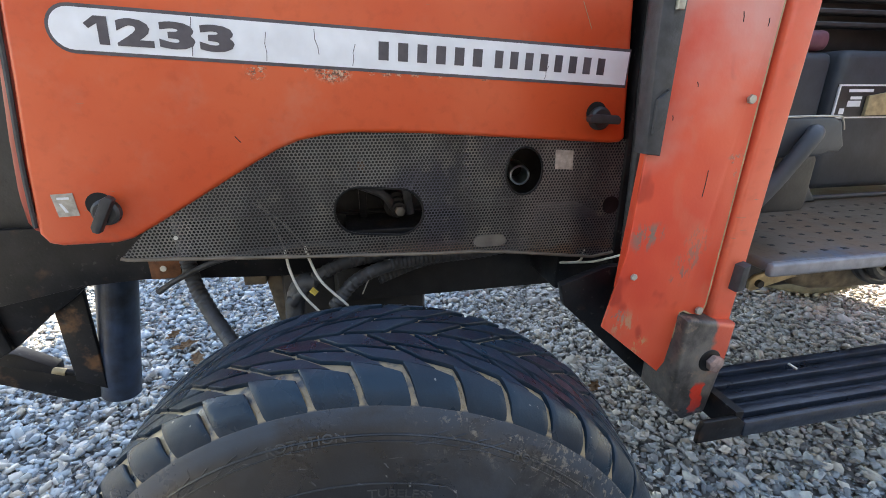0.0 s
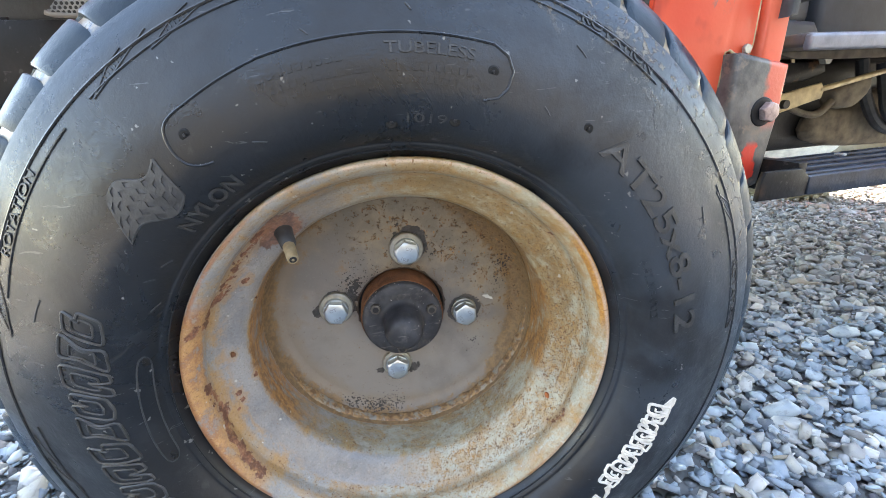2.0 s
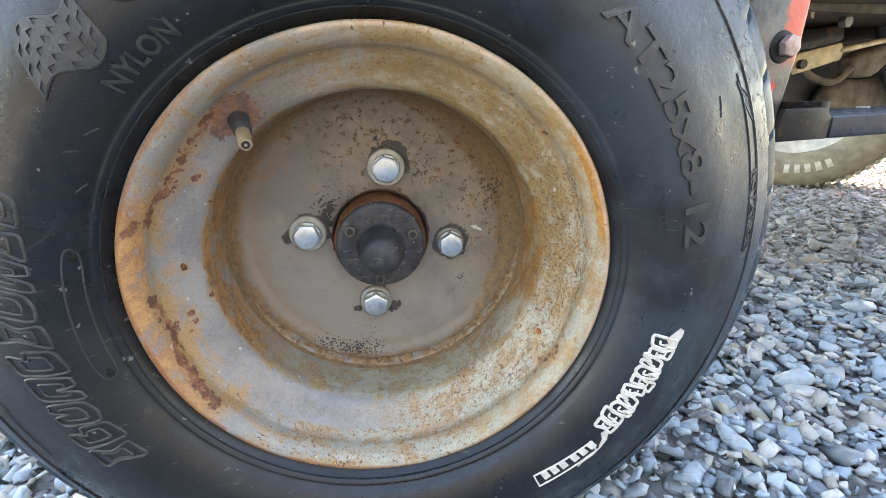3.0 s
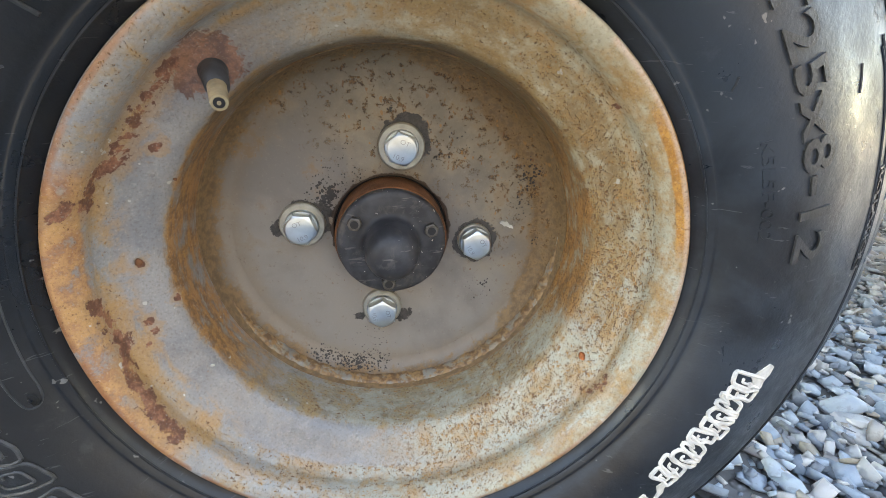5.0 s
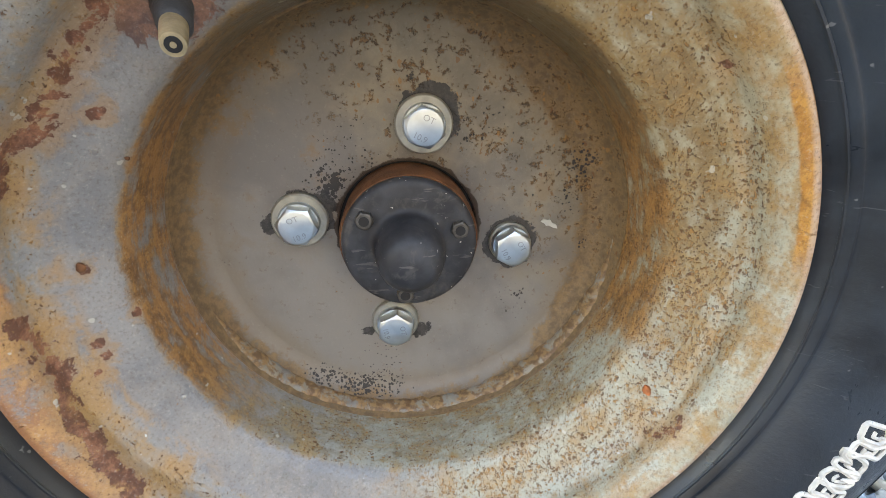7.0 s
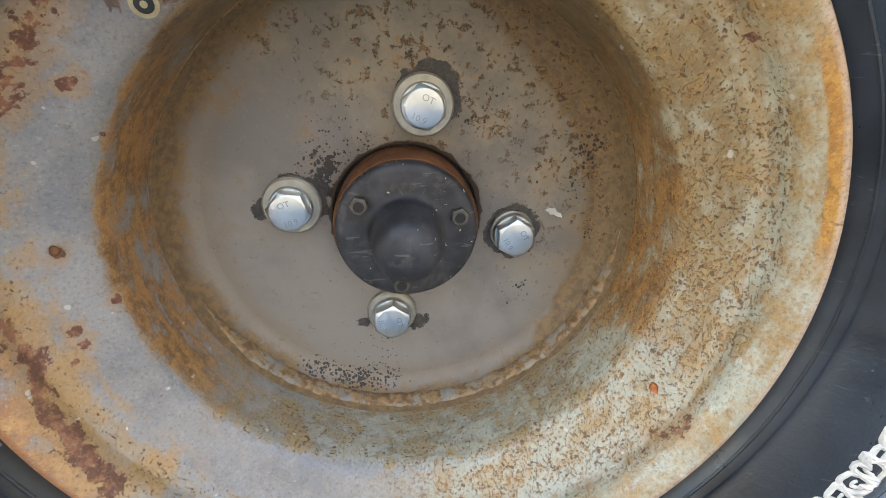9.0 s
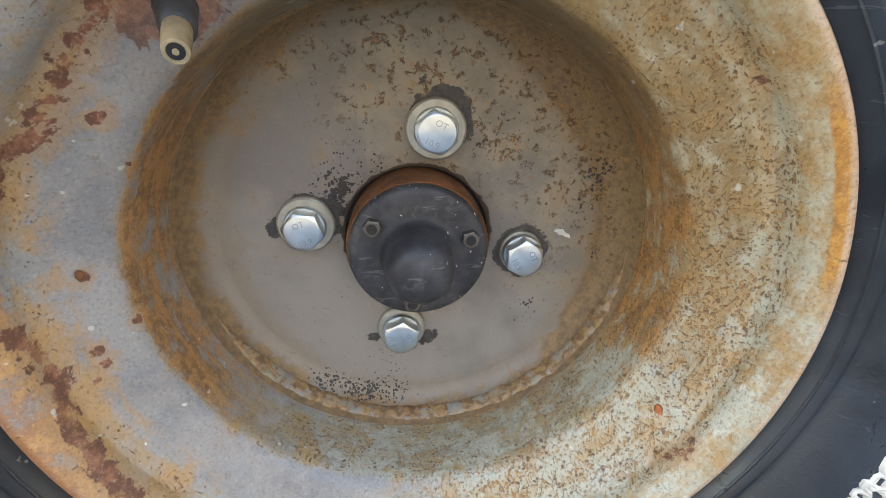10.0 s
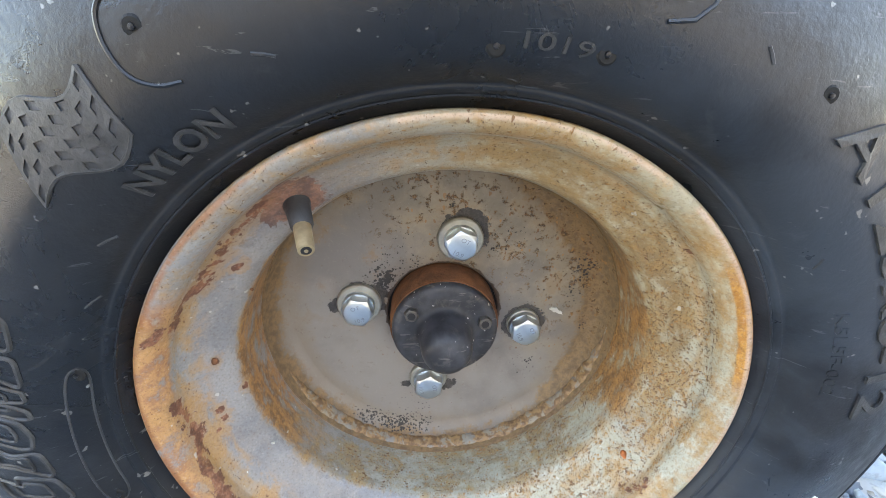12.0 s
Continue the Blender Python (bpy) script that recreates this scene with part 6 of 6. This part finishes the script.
part("valve_pin", tube([vp(0.1233, -0.0801), vp(0.1228, -0.0812)], [0.0010, 0.0010], 8), BRASS, front_wheel)
# pale paint flake on the disc
part("paint_flake", prism([(0.0815, 0.0035), (0.0835, 0.0052), (0.0858, 0.0046), (0.0872, 0.0050), (0.0890, 0.0024), (0.0915, 0.0014), (0.0925, -0.0012), (0.0893, -0.0004), (0.0868, 0.0010), (0.0850, 0.0008), (0.0838, 0.0024)], DY - 0.0012, DY), WIRE, front_wheel)

# loose flakes of paint and one rust blister in the rim
def crumb(x, y, z, size, mat, seed):
    """A small uneven lump."""
    bm = bmesh.new()
    bmesh.ops.create_icosphere(bm, subdivisions=2, radius=size)
    for v in bm.verts:
        v.co *= 0.8 + 0.45 * noise.noise(v.co * (0.9 / size) + Vector((seed, 0, 0)))
        v.co.z *= 0.6
    c = part("paint_crumb", bm, mat, front_wheel, "", 60)
    c.matrix_local = pose(x, y, z, 30 * seed, 20 * seed, 50 * seed)


for k, (x, y, z, size) in enumerate(((0.1227, 0.0056, -0.0270, 0.0015), (0.1232, 0.0010, -0.0278, 0.0012), (-0.0518, 0.0100, -0.1160, 0.0018), (-0.1300, -0.0620, -0.0731, 0.0017), (-0.1152, -0.0487, -0.0617, 0.0014), (0.1190, -0.010, -0.0445, 0.0013), (0.1165, -0.004, -0.0500, 0.0012))):
    crumb(x, y, z, size, WIRE, k + 1.3)
crumb(0.1250, -0.0577, -0.0674, 0.0034, BLISTER, 9.1)
for x, y, z, size in ((-0.1374, -0.0562, 0.0141, 0.0024), (-0.1180, -0.0512, 0.0758, 0.0020), (-0.1135, -0.0470, 0.0572, 0.0012)):
    crumb(x, y, z, size, RUST, x * 90)

# ---- operator's side of the tractor ----
deck = part("foot_deck", box(0.665, 1.75, 0.170, 0.80, 0.520, 0.540, 0.008, 3), DECK, tractor, "worn blue-grey steel foot deck with rust")
part("deck_lip", box(0.665, 1.75, 0.1655, 0.180, 0.514, 0.538, 0.005, 3), plain("deck_edge_steel", (0.23, 0.235, 0.26), 0.35, 0.2), deck, "bright worn deck edge")
for i in range(15):
    for k in range(7):
        x, y = 0.725 + i * 0.045 + (0.02 if k % 2 else 0.0), 0.205 + k * 0.042
        # thin dark plates on the deck show the shaded insides of holes
        d = part("grip_hole", box(x - 0.0055, x + 0.0055, y - 0.004, y + 0.004, 0.5395, 0.5408, 0.0008, 1), DARK, deck)
part("pedal_box", prism([(0.84, 0.54), (1.15, 0.54), (1.105, 0.600), (0.88, 0.614)], 0.50, 0.74, 0.012, 3), GREY_PLASTIC, tractor, "raised grey floor hump")
part("floor_ridge", tube([(0.98, 0.52, 0.548), (1.5, 0.52, 0.548)], 0.006, 8), GREY_PLASTIC, tractor)
pedal = part("brake_pedal", prism([(0.630, 0.770), (0.752, 0.771), (0.770, 0.764), (0.776, 0.750), (0.787, 0.724), (0.779, 0.713), (0.760, 0.714), (0.745, 0.708), (0.645, 0.706)], 0.200, 0.240, 0.006, 3), GREY_PLASTIC, tractor, "grey rubber-faced pedal")
# sunlight along the pedal's top edge, modelled as a thin pale bar
part("pedal_glint", tube(smooth_line([(0.632, 0.201, 0.7705), (0.752, 0.201, 0.7715), (0.770, 0.201, 0.7645), (0.777, 0.201, 0.750)], 4), 0.0016, 6), WASHER, pedal, "thin bright bar for the sunlit pedal edge")
part("pedal_arm", tube(smooth_line([(0.715, 0.196, 0.748), (0.695, 0.185, 0.735), (0.640, 0.190, 0.655), (0.59, 0.21, 0.58)], 5), 0.013, 12), GREY_PLASTIC, pedal)
part("pedal_bracket", box(0.70, 0.80, 0.245, 0.34, 0.60, 0.705, 0.012), DARK, tractor)
console = part("console", box(0.80, 1.160, 0.56, 0.70, 0.60, 0.895, 0.02, 3), GREY_PLASTIC, tractor, "slate grey plastic console")
console_b = part("console_side", box(1.168, 1.75, 0.545, 0.70, 0.56, 0.900, 0.02, 3), GREY_PLASTIC, tractor)
label = part("warning_label", prism([(1.175, 0.822), (1.40, 0.822), (1.40, 0.742), (1.175, 0.742)], 0.5425, 0.546), DECAL, tractor, "white and black warning label with worn print")
part("label_field", prism([(1.180, 0.818), (1.40, 0.818), (1.40, 0.746), (1.180, 0.746)], 0.5415, 0.5435), LABEL_DARK, label)
for x0, x1, z0, z1 in ((1.21, 1.25, 0.770, 0.784), (1.19, 1.205, 0.752, 0.766), (1.205, 1.28, 0.804, 0.811), (1.215, 1.25, 0.787, 0.794)):
    part("label_bar", prism([(x0, z1), (x1, z1), (x1, z0), (x0, z0)], 0.5408, 0.542), DECAL, label, smooth=None)
part("tan_tag", prism([(1.262, 0.795), (1.36, 0.81), (1.36, 0.75), (1.262, 0.748)], 0.532, 0.541, 0.002), TAN, tractor, "torn tan paper tag")
part("console_shelf", box(0.70, 1.75, 0.64, 1.0, 0.90, 1.08, 0.012), DARK, tractor)
part("seat_cushion", box(0.90, 1.150, 0.57, 0.64, 0.898, 0.945, 0.018, 3), PINK, tractor, "faded maroon vinyl cushion edge")
for k in range(5):
    part("cooling_slat", box(0.78, 1.75, 0.600 + 0.006 * k, 0.642, 0.955 + 0.030 * k, 0.967 + 0.030 * k, 0.003, 1), PLASTIC, tractor)
# dash and cowl carried up out of view, to shade the near ground
part("dash_tower", box(0.46, 0.80, 0.42, 0.80, 0.55, 1.30, 0.03, 3), PLASTIC, tractor)
part("upper_cowl", box(0.80, 1.80, 0.62, 1.0, 1.06, 1.30, 0.03, 3), PLASTIC, tractor)
part("grab_lever", tube(smooth_line([(0.70, 0.36, 0.92), (0.715, 0.36, 0.86), (0.70, 0.355, 0.80)], 5), 0.010, 10), BLUE_TUBE, tractor)
part("yellow_fitting", box(0.725, 0.75, 0.345, 0.365, 0.788, 0.808, 0.004), YELLOW, tractor, "yellow wire connector")
part("tan_fitting", box(0.700, 0.726, 0.345, 0.37, 0.780, 0.822, 0.006), TAN, tractor)
part("orange_fitting", box(0.79, 0.82, 0.33, 0.35, 0.640, 0.672, 0.008), TUBE, tractor)
# unseen rear parts, added to block the sun
part("unseen_fender", box(1.55, 2.35, 0.05, 0.45, 0.72, 1.30, 0.06, 3), NOSE, tractor)
part("unseen_seat_back", box(1.65, 1.85, 0.35, 0.75, 0.80, 1.40, 0.04, 3), PLASTIC, tractor)
# linkage and housings under the deck
eye = part("link_eye", prism([(0.790, 0.418), (0.800, 0.412), (0.905, 0.436), (0.910, 0.452), (0.900, 0.466), (0.800, 0.448), (0.788, 0.436)], 0.310, 0.318, 0.003), TAN, tractor, "tan plated flat link with eye")
part("link_rod", tube([(0.90, 0.314, 0.452), (1.22, 0.36, 0.495), (1.6, 0.40, 0.53)], 0.0055, 10), TAN, eye)
pin = part("link_pin", lathe([(0.0, -0.008), (0.008, -0.008), (0.009, 0.012), (0.0, 0.012)], 14), DARK, eye)
pin.matrix_local = pose(0.810, 0.310, 0.430)
part("gear_casing", box(0.62, 1.75, 0.50, 0.80, 0.30, 0.52, 0.04, 3), DARK, tractor)
part("dusty_cover", prism([(1.082, 0.445), (1.105, 0.456), (1.130, 0.464), (1.158, 0.470), (1.190, 0.472), (1.196, 0.452), (1.188, 0.432), (1.168, 0.414), (1.149, 0.405), (1.120, 0.404), (1.092, 0.409), (1.084, 0.425)], 0.41, 0.45, 0.012, 3), GREASE, tractor, "dusty brown cast cover")
part("lower_housing", prism([(1.097, 0.386), (1.146, 0.404), (1.210, 0.401), (1.262, 0.434), (1.45, 0.46), (1.45, 0.30), (1.252, 0.305), (1.164, 0.312), (1.100, 0.330), (1.085, 0.352)], 0.46, 0.50, 0.02, 3), GREASE, tractor, "dusty transmission housing")
part("rusty_cross_beam", prism([(0.90, 0.507), (1.06, 0.512), (1.09, 0.520), (1.10, 0.485), (1.06, 0.470), (0.90, 0.455)], 0.45, 0.49, 0.01, 2), STEEL_RUSTY, tractor)
part("curved_guard", tube(smooth_line([(0.915, 0.40, 0.440), (0.932, 0.40, 0.424), (0.962, 0.40, 0.408), (1.007, 0.40, 0.397), (1.035, 0.40, 0.402), (1.061, 0.40, 0.424)], 5), 0.0075, 10), GREASE, tractor)
part("hanging_strap", prism([(0.793, 0.524), (0.803, 0.524), (0.807, 0.503), (0.800, 0.503)], 0.298, 0.301, 0.0005), TAN, tractor)
grub = part("pivot_nut", hexagon(0.012, -0.014, 0.0), WASHER, tractor)
grub.matrix_local = pose(1.010, 0.40, 0.512)
part("deck_stiffener", prism([(0.70, 0.520), (1.75, 0.520), (1.75, 0.500), (0.86, 0.505), (0.76, 0.508)], 0.26, 0.27, 0.002), GREASE, tractor)
for p in ([(1.24, 0.43, 0.50), (1.25, 0.42, 0.44), (1.26, 0.41, 0.39), (1.30, 0.41, 0.365), (1.35, 0.42, 0.38), (1.38, 0.43, 0.44), (1.39, 0.44, 0.50)],
          [(1.20, 0.45, 0.51), (1.22, 0.44, 0.43), (1.27, 0.43, 0.36), (1.36, 0.43, 0.34), (1.5, 0.45, 0.36)], [(1.30, 0.42, 0.51), (1.31, 0.41, 0.45), (1.36, 0.41, 0.41), (1.45, 0.43, 0.40)]):
    part("hydraulic_hose", tube(smooth_line(p, 6), 0.013, 10), BLACK_RUBBER, tractor, "black hydraulic hose")
part("hanging_bracket", box(0.70, 0.72, 0.40, 0.42, 0.43, 0.52, 0.003), STEEL_RUSTY, tractor)

# wheel of whatever is parked behind the deck
far_wheel = tagged(new("parked_wheel"), "dusty tan off-road tyre on a cream steel rim on gravel", "wheel")
FW = pose(1.80, 1.06, 0.345, 0, 0, -58)
far_wheel.matrix_world = FW
fp = [(0.200, -0.095), (0.215, -0.108), (0.245, -0.115), (0.285, -0.112), (0.315, -0.102), (0.335, -0.085), (0.342, -0.06), (0.344, 0.06), (0.335, 0.085), (0.285, 0.112), (0.215, 0.108), (0.200, 0.095)]
part("tyre", lathe(fp, 72), CREAM, far_wheel)
part("rim", lathe([(0.0, -0.03), (0.08, -0.035), (0.14, -0.06), (0.185, -0.085), (0.203, -0.100), (0.206, -0.094), (0.19, 0.05), (0.0, 0.05)], 48), CREAM_RIM, far_wheel)
for k in range(9):
    a = radians(-122 + k * 7.0 + (4 if k > 3 else 0))
    b = part("letter_bar", box(-0.009, 0.009, -0.003, 0.004, -0.016, 0.016, 0.001), CREAM_RIM, far_wheel, "cream letter-sized bar" if k == 0 else "")
    b.matrix_local = pose(0.262 * math.cos(a), -0.1145, 0.262 * math.sin(a)) @ pose(0, 0, 0, 0, 90 - math.degrees(a), 0)
for k in range(70):
    a = 2 * math.pi * k / 70
    b = part("tyre_lug", box(-0.008, 0.008, -0.102, -0.045, -0.006, 0.006, 0.002, 1), CREAM, far_wheel) if k == 0 else new("tyre_lug", lug)
    lug = b.data
    b.parent = far_wheel
    b.matrix_local = pose(0.336 * math.cos(a), 0, 0.336 * math.sin(a)) @ pose(0, 0, 0, 0, 90 - math.degrees(a), 0)

# ---- ground: one sheet to the horizon, and loose slate gravel on it ----
bm = bmesh.new()
bmesh.ops.create_grid(bm, x_segments=2, y_segments=2, size=400)
finish("ground", bm, DIRT, None, "grey stony ground", kind="structure")

# plain unseen block added beyond the tractor, to cast the shadow it stands in
blocker = finish("shade_block", box(-0.47, 2.08, 3.6, 5.6, 0.0, 5.6, 0.02), GREY_PLASTIC, None, "plain grey block, unseen, added to cast shade", kind="structure")

# plain dark wall added unseen behind the camera, to cut low sky light
finish("sky_screen", box(-14.0, 14.0, -5.2, -5.0, 0.0, 3.6, 0.02), SCREEN_DARK, None, "plain dark wall, unseen, added to hold back low sky light", kind="structure")

rng = np.random.default_rng(7)


def stone_shape():
    """A flat angular slate chip of unit size: vertices and triangles."""
    p = np.array([(i, j, k) for i in (-1, 1) for j in (-1, 1) for k in (-1, 1)], dtype=float)
    p *= rng.uniform(0.50, 1.0, p.shape)
    more = rng.normal(size=(int(rng.integers(2, 6)), 3))
    more *= rng.uniform(0.95, 1.2, (len(more), 1)) / np.linalg.norm(more, axis=1)[:, None]
    p = np.concatenate([p, more])
    p *= np.array([1.0, rng.uniform(0.5, 0.9), rng.uniform(0.20, 0.46)])
    bm = bmesh.new()
    for q in p:
        bm.verts.new(q)
    hull = bmesh.ops.convex_hull(bm, input=bm.verts[:])
    loose = [v for v in bm.verts if not v.link_faces]
    bmesh.ops.delete(bm, geom=loose, context='VERTS')
    bmesh.ops.triangulate(bm, faces=bm.faces[:])
    bm.verts.index_update()
    v = np.array([w.co[:] for w in bm.verts])
    f = np.array([[w.index for w in t.verts] for t in bm.faces])
    bm.free()
    return v, f


SHAPES = [stone_shape() for _ in range(28)]


def rotations(n, tilt):
    """Random turns, mostly lying flat."""
    a = rng.uniform(0, 2 * np.pi, n)
    b = rng.normal(0, tilt, n)
    c = rng.normal(0, tilt, n)
    def rz(t):
        o, l = np.zeros_like(t), np.ones_like(t)
        return np.stack([np.stack([np.cos(t), -np.sin(t), o], -1), np.stack([np.sin(t), np.cos(t), o], -1), np.stack([o, o, l], -1)], -2)
    def rx(t):
        o, l = np.zeros_like(t), np.ones_like(t)
        return np.stack([np.stack([l, o, o], -1), np.stack([o, np.cos(t), -np.sin(t)], -1), np.stack([o, np.sin(t), np.cos(t)], -1)], -2)
    def ry(t):
        o, l = np.zeros_like(t), np.ones_like(t)
        return np.stack([np.stack([np.cos(t), o, np.sin(t)], -1), np.stack([o, l, o], -1), np.stack([-np.sin(t), o, np.cos(t)], -1)], -2)
    return rx(b) @ ry(c) @ rz(a)


def scatter(name, x0, x1, y0, y1, per_m2, lo, hi, lift, label, keep=None):
    n = int((x1 - x0) * (y1 - y0) * per_m2)
    x, y = rng.uniform(x0, x1, n), rng.uniform(y0, y1, n)
    s = lo * (hi / lo) ** (rng.uniform(0, 1, n) ** 1.5)
    if keep is not None:
        ok = keep(x, y)
        x, y, s = x[ok], y[ok], s[ok]
        n = len(x)
    z = s * rng.uniform(-0.05, 0.30, n) + lift * rng.uniform(0, 1, n)
    rot = rotations(n, 0.42)
    kind = rng.integers(0, len(SHAPES), n)
    vs, fs, base = [], [], 0
    for k, (v, f) in enumerate(SHAPES):
        m = np.where(kind == k)[0]
        if not len(m):
            continue
        w = np.einsum('nij,vj->nvi', rot[m], v) * s[m][:, None, None] + np.stack([x[m], y[m], z[m]], -1)[:, None, :]
        vs.append(w.reshape(-1, 3))
        fs.append((f[None] + (np.arange(len(m)) * len(v))[:, None, None]).reshape(-1, 3) + base)
        base += len(m) * len(v)
    vs, fs = np.concatenate(vs), np.concatenate(fs)
    me = bpy.data.meshes.new(name)
    me.vertices.add(len(vs))
    me.vertices.foreach_set("co", vs.astype(np.float32).ravel())
    me.loops.add(fs.size)
    me.loops.foreach_set("vertex_index", fs.astype(np.int32).ravel())
    me.polygons.add(len(fs))
    me.polygons.foreach_set("loop_start", np.arange(0, fs.size, 3, dtype=np.int32))
    me.update(calc_edges=True)
    me.materials.append(GRAVEL)
    return tagged(new(name, me), label, "gravel", kind="stuff")


def thinning(x0, x1, y0, y1, fade):
    """Keeps all stones within the stretch and fewer and fewer towards its rim."""
    def keep(x, y):
        d = np.minimum(np.minimum(x - x0, x1 - x), np.minimum(y - y0, y1 - y))
        return rng.uniform(0, 1, len(x)) < np.clip(d / fade, 0.0, 1.0)
    return keep


scatter("gravel", -1.8, 2.7, -0.65, 2.4, 10200, 0.0040, 0.0155, 0.012, "loose blue-grey slate gravel", thinning(-1.8, 2.7, -0.65, 2.4, 0.40))
scatter("gravel", -6.0, 7.0, -3.5, 8.0, 210, 0.012, 0.030, 0.008, "loose blue-grey slate gravel", thinning(-6.0, 7.0, -3.5, 8.0, 2.0))


# fallen leaves
def leaf(x, y, turn, size):
    bm = bmesh.new()
    edge = [(-1, 0), (-0.6, 0.28), (-0.35, 0.22), (-0.2, 0.55), (0.05, 0.34), (0.3, 0.5), (0.45, 0.22), (1, 0.02), (0.45, -0.22), (0.25, -0.5), (0.0, -0.3), (-0.25, -0.5), (-0.4, -0.2), (-0.65, -0.25)]
    rim = [bm.verts.new((a, b, 0.16 * abs(b) + 0.10 * a * a + 0.05 * math.sin(5 * a))) for a, b in edge]
    mid = bm.verts.new((0, 0, -0.02))
    for i in range(len(rim)):
        bm.faces.new((mid, rim[i], rim[(i + 1) % len(rim)]))
    bmesh.ops.solidify(bm, geom=bm.faces[:], thickness=0.02)
    ob = finish("fallen_leaf", bm, LEAF, None, "dry brown fallen leaf on gravel", 40)
    ob.matrix_world = pose(x, y, 0.030, 6, -5, turn) @ Matrix.Diagonal((size, size, size, 1))
    tagged(ob, category="leaf", group="fallen leaves")


for x, y, t, s in ((-0.56, 1.02, 20, 0.045), (-0.50, 0.93, 100, 0.04), (-0.62, 1.10, 60, 0.035), (0.62, 0.55, 40, 0.03), (-0.45, 0.33, 10, 0.03)):
    leaf(x, y, t, s)
